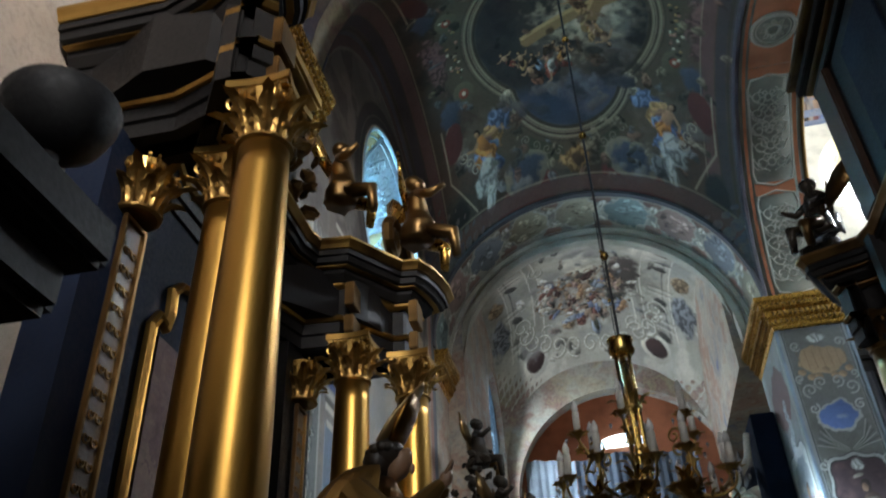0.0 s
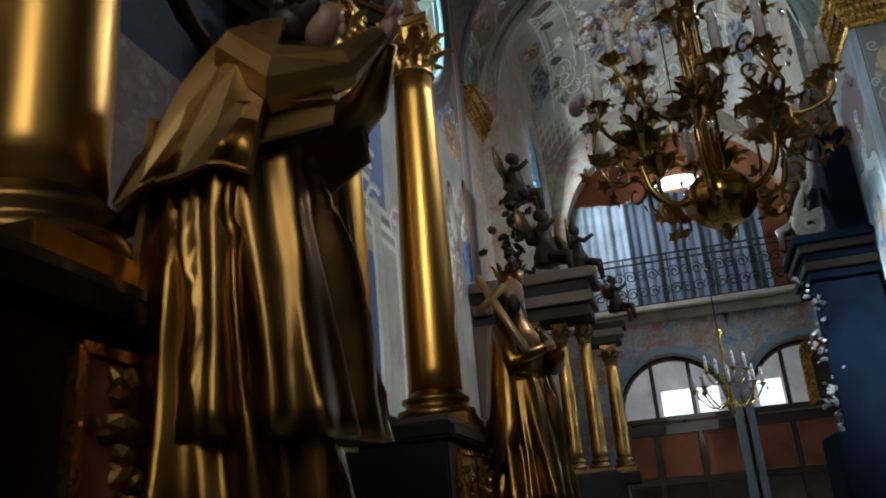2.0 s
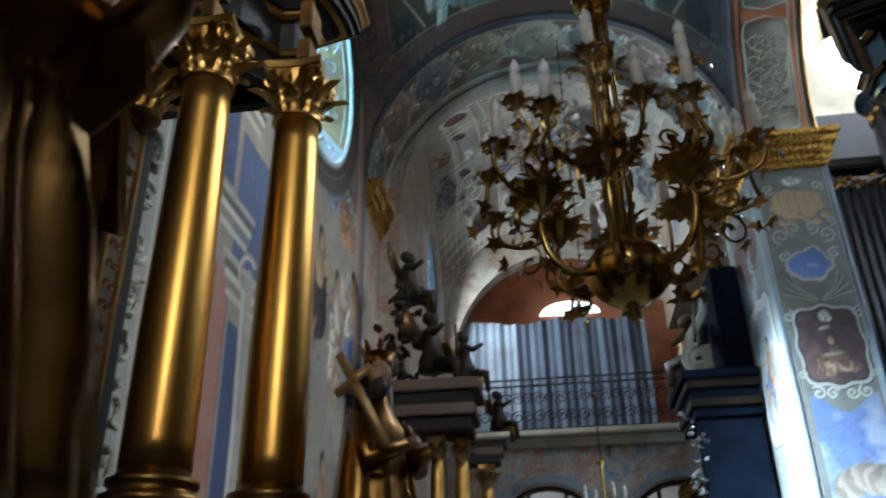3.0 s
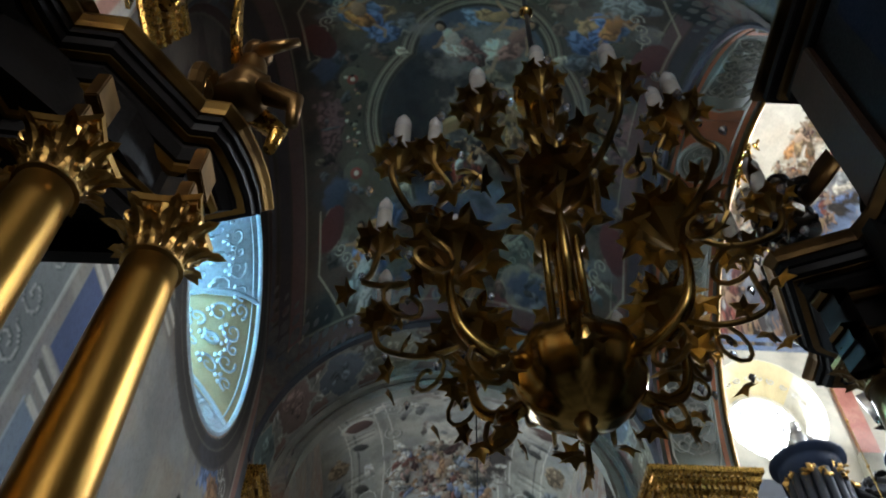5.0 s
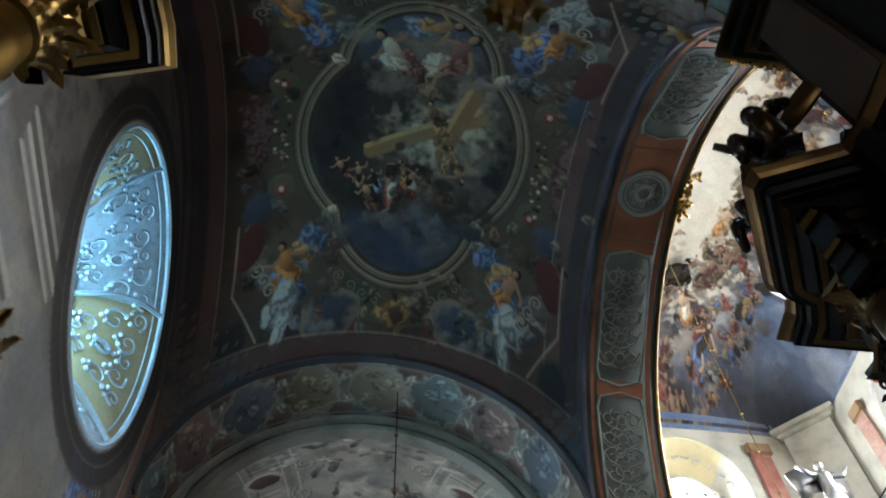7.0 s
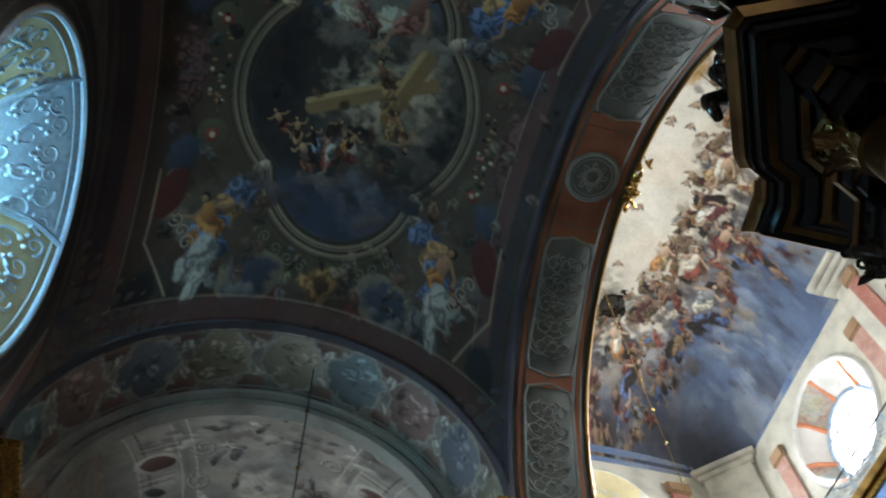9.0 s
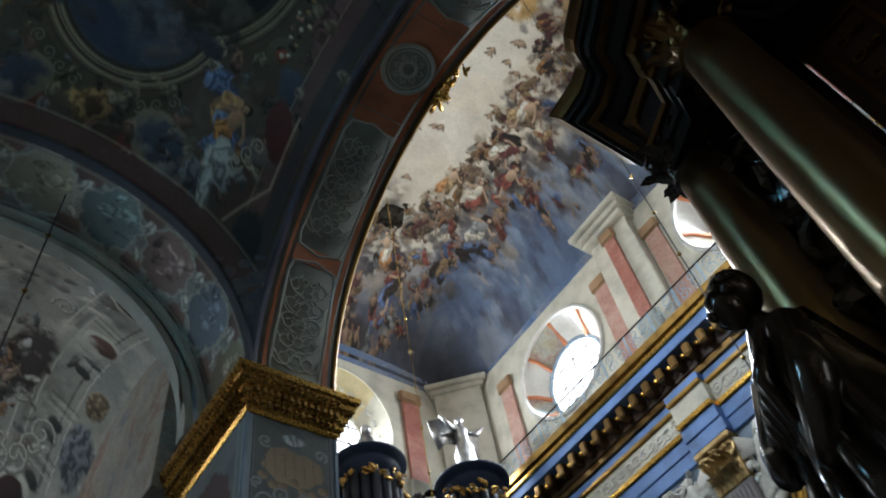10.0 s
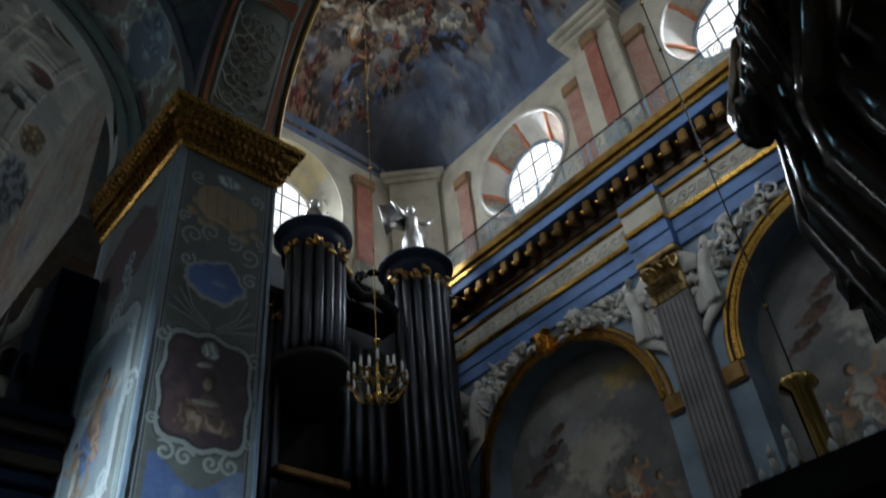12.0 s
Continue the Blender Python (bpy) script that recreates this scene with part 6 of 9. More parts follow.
def soffit_band(a0, a1, x0, x1, lift, thick, n=12):
    bm = bmesh.new()
    rows = []
    for i in range(n + 1):
        a = a0 + (a1 - a0) * i / n
        rows.append([bm.verts.new(soffit(a, x, l)) for x, l in ((x0, lift), (x1, lift), (x1, lift + thick), (x0, lift + thick))])
    for p, q in zip(rows, rows[1:]):
        for j in range(4):
            bm.faces.new((p[j], q[j], q[(j + 1) % 4], p[(j + 1) % 4]))
    bm.faces.new(rows[0])
    bm.faces.new(rows[-1][::-1])
    bmesh.ops.recalc_face_normals(bm, faces=bm.faces[:])
    return bm


XA, XB = XR + 0.30, XH - 0.28
part("red_margin", soffit_band(0.0, math.pi, XR + 0.17, XR + 0.24, 0.002, 0.02, 50), RED_BAND, soff)
part("red_margin", soffit_band(0.0, math.pi, XH - 0.22, XH - 0.13, 0.002, 0.02, 50), RED_BAND, soff)
part("edge_roll", tube([soffit(math.pi * i / 60, XR + 0.02, 0.0) for i in range(61)], 0.07, 7), SLATE_MAUVE, soff)
part("edge_roll", tube([soffit(math.pi * i / 60, XH - 0.0, 0.0) for i in range(61)], 0.045, 6), GOLD_DULL, soff)
PAN = [(0.05, 0.60), (0.68, 1.26), (1.88, 2.46), (2.54, 3.09)]
for a0, a1 in PAN:
    xm, hw = (XA + XB) / 2, (XB - XA) / 2
    rim = [(XA, a0 + 0.05), (XA + 0.06, a0), (xm, a0 - 0.025), (XB - 0.06, a0), (XB, a0 + 0.05), (XB, a1 - 0.05), (XB - 0.06, a1), (xm, a1 + 0.025), (XA + 0.06, a1), (XA, a1 - 0.05)]
    part("panel_frame", tube([soffit(a, x, 0.01) for x, a in rim], 0.03, 5, True), GREY_STUCCO, soff)
    ar = bmesh.new()
    n = 5
    for k in range(n):
        am = a0 + 0.06 + (a1 - a0 - 0.12) * (k + 0.5) / n
        for s in (-1, 1):
            for st, rr, off in ((0.4, 0.2, 0.24), (3.4, 0.13, 0.1)):
                add(ar, tube([soffit(am + (y + (0.1 if off == 0.1 else 0)) / AR, xm + s * (off + x), 0.012) for x, y in scroll(0, 0, rr, 1.3, st + k, 1 if k % 2 else -1, 16)], 0.017, 4))
            add(ar, tube([soffit(am - 0.05, xm + s * 0.05, 0.012), soffit(am - 0.02, xm + s * 0.3, 0.012), soffit(am + 0.03, xm + s * 0.42, 0.012)], 0.018, 4))
        add(ar, tube([soffit(am + 0.022 * math.sin(q), xm + 0.09 * math.cos(q), 0.012) for q in [2 * math.pi * i / 10 for i in range(10)]], 0.02, 4, True))
    part("arabesque", ar, GREY_STUCCO, soff)
    for a in (a0 - 0.045, a1 + 0.045):
        part("red_band", soffit_band(a - 0.03, a + 0.03, XA, XB, 0.002, 0.018, 3), RED_BAND, soff)
am, xm = math.pi / 2, (XA + XB) / 2
bm = bmesh.new()
c = bm.verts.new(soffit(am, xm, 0.03))
part("tondo_field", soffit_band(1.34, 1.80, XA, XB, 0.002, 0.018, 10), RED_BAND, soff)
for r, w in ((0.46, 0.05), (0.37, 0.02), (0.15, 0.05)):
    part("tondo_ring", tube([soffit(am + r * math.sin(q) / AR, xm + r * math.cos(q), 0.03) for q in [2 * math.pi * i / 32 for i in range(32)]], w, 6, True), GREY_STUCCO, soff)
bm.free()
dk = bmesh.new()
ring = [dk.verts.new(soffit(am + 0.44 * math.sin(q) / AR, xm + 0.44 * math.cos(q), 0.035)) for q in [2 * math.pi * i / 32 for i in range(32)]]
dk.faces.new(ring)
bmesh.ops.solidify(dk, geom=dk.faces[:], thickness=0.012)
part("tondo_ground", dk, GREY_GROUND, soff)
ar = bmesh.new()
for q in range(8):
    a = q * math.pi / 4
    add(ar, tube([soffit(am + (0.22 * math.sin(a) + y) / AR, xm + 0.22 * math.cos(a) + x, 0.045) for x, y in scroll(0, 0, 0.075, 1.2, a, 1, 10)], 0.016, 4))
part("tondo_carving", ar, GREY_STUCCO, soff)
cart = thing("gilded_cartouche", "gilded carved cartouche at the crown of the arch", "ornament", at=Matrix.Translation((XH + 0.06, CY, SP + AR - 0.05)))
part("carving", blob_cluster(rng, 40, (0.06, 0.32, 0.14), 0.07), GOLD, cart)

# gilded cornices on the piers
CPROF = [(-0.2, 0), (0.03, 0), (0.05, 0.05), (0.05, 0.1), (0.10, 0.14), (0.10, 0.24), (0.16, 0.27), (0.16, 0.42), (0.26, 0.47), (0.26, 0.56), (0.33, 0.62), (0.34, 0.72), (-0.2, 0.72)]


def pier_cornice(path, label):
    c = thing("gilded_cornice", label, "cornice")
    part("moulding", sweep([(o, SP - 0.74 + z) for o, z in CPROF], path), GOLD, c)
    pts = [Vector(p) for p in path]
    for a, b in zip(pts, pts[1:]):
        d = b - a
        n = int(d.length / 0.11)
        if n < 2:
            continue
        out = d.normalized().cross(Vector((0, 0, 1)))
        for o, z, w, h in ((0.19, SP - 0.40, 0.055, 0.1), (0.285, SP - 0.205, 0.05, 0.045), (0.125, SP - 0.56, 0.04, 0.07)):
            den = bmesh.new()
            for i in range(n):
                p = a + d * ((i + 0.5) / n) + out * o
                bmesh.ops.create_cube(den, size=1, matrix=Matrix.Translation((p.x, p.y, z)) @ Matrix.Diagonal((w, w, h, 1)))
            tagged(part("dentils", den, GOLD_DULL, c), kind="stuff")
    return c


pier_cornice([(XR, 20.2, 0), (XR, Y2, 0), (XH, Y2, 0), (XH, Y2 + 0.9, 0)], "gilded cornice with dentils on the blue pier")
pier_cornice([(XL + 0.004, Y2 + 0.1, 0), (XL + 0.004, Y3, 0)], "gilded cornice with dentils on the side wall pier")
pier_cornice([(XL, 7.0, 0), (XL, 8.9, 0)], "gilded cornice above the side altar")
pier_cornice([(XH, Y1, 0), (XR, Y1, 0), (XR, 6.4, 0)], "gilded cornice above the dark altar")


# painted faces of the blue pier
W_ = XH - XR
UC = W_ / 2 + 0.03
P_GREY, P_PALE = (0.165, 0.18, 0.165), (0.34, 0.37, 0.36)


def fronds(cv, cu, z, w, col, lit):
    for s in (-1, 1):
        for q in range(7):
            cv.line([(cu + s * 0.04, z - 0.1 + 0.01 * q), (cu + s * w * 0.5, z + 0.03 * q), (cu + s * (w - 0.03 * q), z + 0.08 + 0.075 * q)], 0.035, col if q % 2 else lit, 0.85, 0.7)


def pier_south():
    cv = Canvas(0.0, W_, 0.3, SP - 0.74, 0.013, P_GREY, 31)
    U, V = cv.U, cv.V
    cv.wash(((0.20, 0.215, 0.20), (0.13, 0.145, 0.135), (0.17, 0.18, 0.185)), 0.4, 0.5)
    for lo, hi, col in ((-1, 0.10, (0.30, 0.34, 0.36)), (0.10, 0.125, (0.08, 0.09, 0.09)), (0.125, 0.14, (0.27, 0.29, 0.28))):
        e = np.minimum(U, W_ - U)
        cv.lay(0.9 * ((e > lo) & (e <= hi)), col)
    # canopy, shell and scrolls
    cv.dab(UC, 9.82, 0.22, 0.13, 0, P_PALE, 0.3, 0.2, 0.3, 7)
    cv.dab(UC, 9.28, 0.52, 0.36, 0, (0.37, 0.27, 0.16), 0.08, 0.25, 0.15)
    for k in range(7):
        x = UC - 0.48 + 0.16 * k
        cv.line([(x, 9.55), (x + 0.03, 9.1)], 0.02, (0.22, 0.15, 0.08), 0.7)
        cv.dab(x, 8.95 + 0.08 * math.cos(k * 2.1), 0.1, 0.09, 0, (0.35, 0.25, 0.15), 0.3, 0.2, 0.4)
    for s in (-1, 1):
        for zz, rr, ww in ((8.78, 0.15, 0.17), (8.62, 0.17, 0.42), (9.68, 0.12, 0.46), (8.9, 0.1, 0.56)):
            cv.curl(UC + s * ww, zz, rr, 2.0 + zz, s, 0.05, (0.25, 0.27, 0.26), (0.42, 0.44, 0.42))
    # small blue cartouche over palm fronds
    cv.dab(UC, 8.0, 0.46, 0.36, 0, P_PALE, 0.06, 0.35, 0.1)
    cv.dab(UC, 8.02, 0.40, 0.31, 0, (0.10, 0.18, 0.44), 0.15, 0.35, 0.3)
    cv.dab(UC + 0.03, 7.98, 0.2, 0.09, 0, (0.2, 0.28, 0.46), 0.5, 0.6, 0.3)
    for s in (-1, 1):
        cv.curl(UC + s * 0.46, 8.2, 0.12, 1.0, s, 0.045, P_PALE, (0.45, 0.47, 0.45))
    fronds(cv, UC, 7.32, 0.62, (0.10, 0.115, 0.10), (0.33, 0.35, 0.33))
    # lobed picture of a seated figure
    q = np.arctan2((V - 6.38) / 0.8, (U - UC) / 0.64)
    R = np.hypot((U - UC) / 0.60, (V - 6.38) / 0.78) / (1 - 0.09 * np.cos(4 * q) + 0.05 * np.cos(8 * q))
    for lo, hi, col in ((0, 0.96, (0.085, 0.05, 0.06)), (0.96, 1.0, (0.05, 0.05, 0.05)), (1.0, 1.09, P_PALE), (1.09, 1.12, (0.08, 0.09, 0.09))):
        cv.lay(((R >= lo) & (R < hi)) * 0.95, col)
    inner = np.clip((0.95 - R) / 0.05, 0, 1)
    cv.lay(inner * np.clip((cv.noise(0.5, 4) - 0.45) * 2.5, 0, 1), (0.15, 0.09, 0.095))
    cv.dab(UC - 0.12, 6.05, 0.30, 0.22, 0.4, (0.19, 0.12, 0.085), 0.25, 0.5, 0.4, 3)
    cv.dab(UC + 0.1, 5.98, 0.3, 0.13, -0.1, (0.26, 0.18, 0.14), 0.3, 0.5, 0.4, 3)
    cv.dab(UC + 0.08, 6.22, 0.2, 0.2, 0.1, (0.14, 0.09, 0.075), 0.3, 0.4, 0.5)
    cv.dab(UC - 0.02, 6.22, 0.22, 0.05, 0.1, (0.27, 0.23, 0.19), 0.4, 0.4, 0.3)
    cv.dab(UC + 0.03, 6.5, 0.115, 0.16, 0, (0.06, 0.045, 0.04), 0.3, 0.3, 0.2)
    cv.dab(UC + 0.01, 6.47, 0.075, 0.105, 0, (0.27, 0.175, 0.12), 0.35, 0.2, 0.5)
    cv.dab(UC - 0.05, 6.72, 0.13, 0.05, 0.3, (0.30, 0.28, 0.24), 0.4, 0.5, 0.4)
    cv.dab(UC + 0.02, 6.95, 0.13, 0.16, 0, P_PALE, 0.4, 0.4, 0.4, 5)
    for s in (-1, 1):
        cv.curl(UC + s * 0.62, 6.98, 0.12, 1.2, s, 0.045, P_PALE, (0.46, 0.48, 0.46))
        cv.curl(UC + s * 0.40, 5.52, 0.13, 2.2, s, 0.05, P_PALE, (0.46, 0.48, 0.46))
        cv.curl(UC + s * 0.16, 5.5, 0.12, 0.4, -s, 0.05, P_PALE, (0.46, 0.48, 0.46))
        cv.curl(UC + s * 0.6, 5.85, 0.08, 0.4, -s, 0.04, P_PALE)
    # blue sky field with hills below
    box_ = (np.abs(U - UC) < 0.58) & (V < 5.32 - 0.16 * np.cos((U - UC) * 5.4)) & (V > 3.3)
    cv.lay(box_ * 0.95, (0.11, 0.18, 0.40))
    cv.lay(box_ * np.clip((cv.noise(0.6, 5) - 0.5) * 3, 0, 1) * 0.7, (0.30, 0.35, 0.43))
    for k in range(8):
        cv.dab(UC - 0.3 + 0.1 * k, 4.1 - 0.06 * abs(k - 4), 0.24, 0.3, 0, ((0.20, 0.17, 0.14), (0.28, 0.25, 0.22))[k % 2], 0.3, 0.4, 0.4)
    cv.tone(0.0, (1.0, 1.0, 1.0), 0.25)
    cv.c = cv.c * 0.84
    return cv


def pier_west():
    cv = Canvas(0.0, 2.65, 0.3, SP - 0.74, 0.024, (0.24, 0.25, 0.24), 32)
    U, V = cv.U, cv.V
    cv.wash(((0.28, 0.30, 0.29), (0.17, 0.18, 0.19)), 0.5, 0.5)
    for lo, hi, col in ((-1, 0.12, (0.46, 0.52, 0.55)), (0.12, 0.16, (0.1, 0.11, 0.12)), (0.16, 0.28, (0.30, 0.35, 0.33)), (0.28, 0.31, (0.46, 0.5, 0.5))):
        e = np.minimum(U, 2.65 - U)
        cv.lay(0.9 * ((e > lo) & (e <= hi)), col)
    cv.dab(1.3, 9.0, 0.95, 0.75, 0, (0.15, 0.085, 0.08), 0.1, 0.2, 0.2)
    for k in range(5):
        cv.curl(1.15 + 0.1 * math.sin(k * 2), 8.3 - 0.22 * k + 0.5, 0.16, k, 1 if k % 2 else -1, 0.07, (0.36, 0.42, 0.47), (0.55, 0.6, 0.64))
    q = np.arctan2((V - 6.4) / 1.35, (U - 1.3) / 0.85)
    R = np.hypot((U - 1.3) / 0.85, (V - 6.4) / 1.35) / (1 - 0.10 * np.cos(4 * q) + 0.05 * np.cos(8 * q))
    for lo, hi, col in ((0, 0.95, (0.33, 0.38, 0.42)), (0.95, 1.14, (0.62, 0.66, 0.66)), (1.14, 1.18, (0.15, 0.17, 0.18))):
        cv.lay(((R >= lo) & (R < hi)) * 0.95, col)
    cv.cloud(1.3, 6.7, 0.5, (0.52, 0.55, 0.54), 6)
    cv.figure(1.25, 6.3, 1.5, math.pi + 0.15, (0.13, 0.22, 0.44), (0.34, 0.22, 0.16))
    cv.figure(1.6, 5.8, 1.0, math.pi - 0.4, (0.30, 0.20, 0.15), (0.5, 0.5, 0.46))
    for k in range(8):
        a = k * 0.785
        cv.curl(1.3 + 0.95 * math.cos(a), 6.4 + 1.5 * math.sin(a), 0.2, a, 1 if k % 2 else -1, 0.09, (0.5, 0.55, 0.56), (0.68, 0.71, 0.7))
    cv.dab(1.3, 3.9, 0.95, 0.85, 0, (0.30, 0.38, 0.46), 0.1, 0.15, 0.3)
    cv.cloud(1.3, 3.8, 0.7, (0.55, 0.58, 0.58), 8)
    return cv


for nm, cv_, place, lb in (("south", pier_south(), lambda u, v: (XR + u, Y2 - 0.006 + 0 * u, v), "pier fresco of a lobed portrait, blue cartouche and palm fronds"),
                           ("west", pier_west(), lambda u, v: (XR - 0.006 + 0 * u, Y2 + u, v), "pier fresco of a pale scrolled frame with a blue figure")):
    wp = thing("wall_painting", lb, "painting")
    cv_.sheet("painted_field", place, wp)
for x0, y0 in ((XR, Y2), (XH, Y2)):
    cs = thing("corner_strip", "pale grey-blue painted corner strip of the pier", "trim", kind="structure")
    part("strip", box(x0 - 0.03, x0 + 0.03, y0 - 0.03, y0 + 0.03, 0.0, SP - 0.75, 0.008), BLUE_TRIM, cs)


def entrance_wall():
    cv = Canvas(-1.0, Y1 - 0.62, 1.0, 14.0, 0.04, (0.50, 0.42, 0.35), 47)
    cv.wash(((0.60, 0.55, 0.46), (0.46, 0.30, 0.25), (0.40, 0.38, 0.34), (0.56, 0.46, 0.38)), 0.9, 0.6)
    for k in range(26):
        cv.curl(cv.rs.uniform(0, 8), cv.rs.uniform(2, 12), cv.rs.uniform(0.25, 0.5), k, 1 if k % 2 else -1, 0.12, (0.40, 0.24, 0.19), (0.66, 0.6, 0.5))
    for y in (1.4, 4.5, 7.9):
        cv.line([(y, 1.0), (y, 14.0)], 0.35, (0.48, 0.24, 0.18), 0.9, 0.2, (0.6, 0.55, 0.46))
        cv.line([(y + 0.35, 1.0), (y + 0.35, 14.0)], 0.22, (0.52, 0.50, 0.45), 0.9, 0.2)
    return cv


ewp = thing("wall_painting", "pink and cream painted wall behind the gilded altar", "painting")
entrance_wall().sheet("painted_field", lambda u, v: (XL + 0.006 + 0 * u, u, v), ewp)


# the side wall: painted architecture near the altar, saints and draperies towards the choir
def side_wall():
    cv = Canvas(Y1 - 0.58, Y2 + 0.08, 0.2, 16.6, 0.033, (0.34, 0.31, 0.26), 41)
    U, V = cv.U, cv.V
    cv.wash(((0.42, 0.39, 0.32), (0.24, 0.23, 0.22), (0.36, 0.29, 0.23), (0.27, 0.28, 0.29)), 0.9, 0.6)

    def upright(y0, y1, z0, z1, col, edge=None):
        cv.lay(0.95 * ((U > y0) & (U < y1) & (V > z0) & (V < z1)), col)
        if edge:
            for y in (y0, y1):
                cv.line([(y, z0), (y, z1)], 0.06, edge, 0.9)

    upright(8.4, 9.1, 0.2, 10.2, (0.40, 0.40, 0.36), (0.56, 0.55, 0.5))
    upright(9.1, 9.75, 0.2, 9.8, (0.24, 0.27, 0.27), (0.5, 0.5, 0.45))
    for k in range(14):
        cv.curl(9.42, 1.6 + 0.55 * k, 0.22, k, 1 if k % 2 else -1, 0.07, (0.13, 0.16, 0.16), (0.46, 0.47, 0.44))
    upright(10.0, 10.5, 0.2, 5.9, (0.20, 0.27, 0.36), (0.35, 0.4, 0.45))
    upright(10.52, 10.92, 0.2, 5.4, (0.48, 0.22, 0.16), (0.36, 0.15, 0.11))
    upright(10.98, 11.6, 0.2, 4.9, (0.07, 0.12, 0.28), (0.3, 0.34, 0.4))
    upright(10.0, 10.75, 6.5, 7.6, (0.07, 0.12, 0.30))
    upright(10.9, 11.9, 5.6, 7.4, (0.10, 0.16, 0.34))
    high = np.clip((V - 8.6 + 0.5 * (cv.noise(0.8, 3) - 0.5)) / 0.4, 0, 1)
    cv.lay(0.85 * high, (0.20, 0.165, 0.14))
    cv.lay(0.6 * high * np.clip((cv.noise(0.7, 5) - 0.5) * 4, 0, 1), (0.30, 0.25, 0.21))
    cv.lay(0.6 * high * np.clip((cv.noise(0.5, 5) - 0.52) * 4, 0, 1), (0.11, 0.085, 0.075))
    # raking cornices with profile lines
    for y0, y1, z0 in ((9.8, 11.4, 7.7), (10.3, 12.2, 8.9), (10.1, 11.3, 5.95), (10.9, 12.3, 5.2)):
        for k, col in enumerate(((0.52, 0.49, 0.42), (0.30, 0.28, 0.24), (0.56, 0.53, 0.45), (0.18, 0.17, 0.15), (0.46, 0.43, 0.36))):
            cv.line([(y0 - 0.04 * k, z0 + 0.11 * k), (y1 + 0.05 * k, z0 + 0.11 * k)], 0.11, col, 0.95, 0.25)
    for y0 in (11.5, 12.4):
        cv.curl(y0, 5.6, 0.35, 1.0, 1, 0.14, (0.40, 0.37, 0.30), (0.58, 0.55, 0.47))
        cv.line([(y0, 5.5), (y0 + 0.1, 3.8), (y0, 0.5)], 0.4, (0.40, 0.38, 0.33), 0.9, 0.3, (0.52, 0.5, 0.44))
    # draperies and figures under and beside the oval window
    cv.dab(15.3, 9.3, 0.8, 0.75, 0.3, (0.12, 0.18, 0.34), 0.2, 0.5, 0.4, 6)
    cv.dab(16.0, 8.75, 0.65, 0.45, -0.3, (0.42, 0.22, 0.10), 0.25, 0.5, 0.4, 4)
    cv.cloud(16.6, 7.4, 0.9, (0.46, 0.44, 0.38), 9)
    cv.figure(14.5, 6.9, 2.2, math.pi, (0.10, 0.055, 0.06), (0.07, 0.045, 0.05))
    cv.figure(15.7, 6.6, 2.2, math.pi + 0.1, (0.44, 0.31, 0.26), (0.5, 0.46, 0.38))
    cv.figure(16.7, 7.2, 2.0, math.pi - 0.1, (0.30, 0.34, 0.40), (0.5, 0.48, 0.42))
    cv.dab(16.7, 6.4, 0.7, 0.5, 0.2, (0.10, 0.19, 0.42), 0.25, 0.5, 0.4, 5)
    cv.figure(13.3, 6.0, 1.9, math.pi, (0.28, 0.2, 0.15), C_GREEN)
    cv.figure(13.0, 3.6, 2.0, math.pi, (0.16, 0.2, 0.3), (0.36, 0.25, 0.18))
    cv.figure(15.2, 3.4, 2.0, math.pi, (0.3, 0.22, 0.18), (0.42, 0.38, 0.3))
    for k in range(7):
        cv.curl(15.0 + 0.35 * k, 9.9 - 0.12 * k, 0.22, k, 1 if k % 2 else -1, 0.07, (0.24, 0.24, 0.22), (0.5, 0.48, 0.42))
    upright(16.9, 17.25, 0.2, 13.0, (0.42, 0.22, 0.17), (0.5, 0.45, 0.38))
    upright(17.25, 17.6, 0.2, 13.0, (0.16, 0.18, 0.22))
    # frame round the oval window and a brown vault edge
    D = np.hypot((U - WY), (V - WZ)) - WA
    for lo, hi, col in ((0.0, 0.06, (0.15, 0.14, 0.13)), (0.06, 0.2, (0.10, 0.09, 0.08)), (0.2, 0.24, (0.19, 0.17, 0.14)), (0.24, 0.5, (0.10, 0.085, 0.075)), (0.5, 0.54, (0.17, 0.14, 0.12))):
        cv.lay(0.9 * ((D > lo) & (D <= hi)), col)
    rise = np.sqrt(np.maximum(0.02, HY * HY - (U - CY) ** 2)) + SP
    E = np.abs(rise - V)
    cv.lay(0.9 * (E < 0.3), (0.20, 0.115, 0.10))
    cv.lay(0.9 * ((E > 0.3) & (E < 0.4)), (0.28, 0.25, 0.2))
    cv.tone(0.1, (1.08, 1.0, 0.88), 0.4)
    cv.c = cv.c * 0.82
    return cv


swp = thing("wall_painting", "side wall fresco of painted columns, draperies and standing saints", "painting")
side_wall().sheet("painted_field", lambda u, v: (XL + 0.006 + 0 * u, u, v), swp, "", lambda u, v: np.hypot(u - WY, v - WZ) < WA + 0.005)


# ---- chandeliers ----
CRYSTAL = bpy.data.materials.new("cut_crystal")
CRYSTAL.use_nodes = True
_p = CRYSTAL.node_tree.nodes["Principled BSDF"]
_p.inputs["Base Color"].default_value = (0.9, 0.93, 1.0, 1)
_p.inputs["Roughness"].default_value = 0.04
_p.inputs["Transmission Weight"].default_value = 0.85
_p.inputs["IOR"].default_value = 1.5
BULB = plain("clear_candle_bulb", (0.85, 0.85, 0.83), 0.12, vary=0.05, bump=0.0)
DARK_BRASS = gilded("tarnished_brass", (0.42, 0.27, 0.085), (0.12, 0.07, 0.027), 0.3)


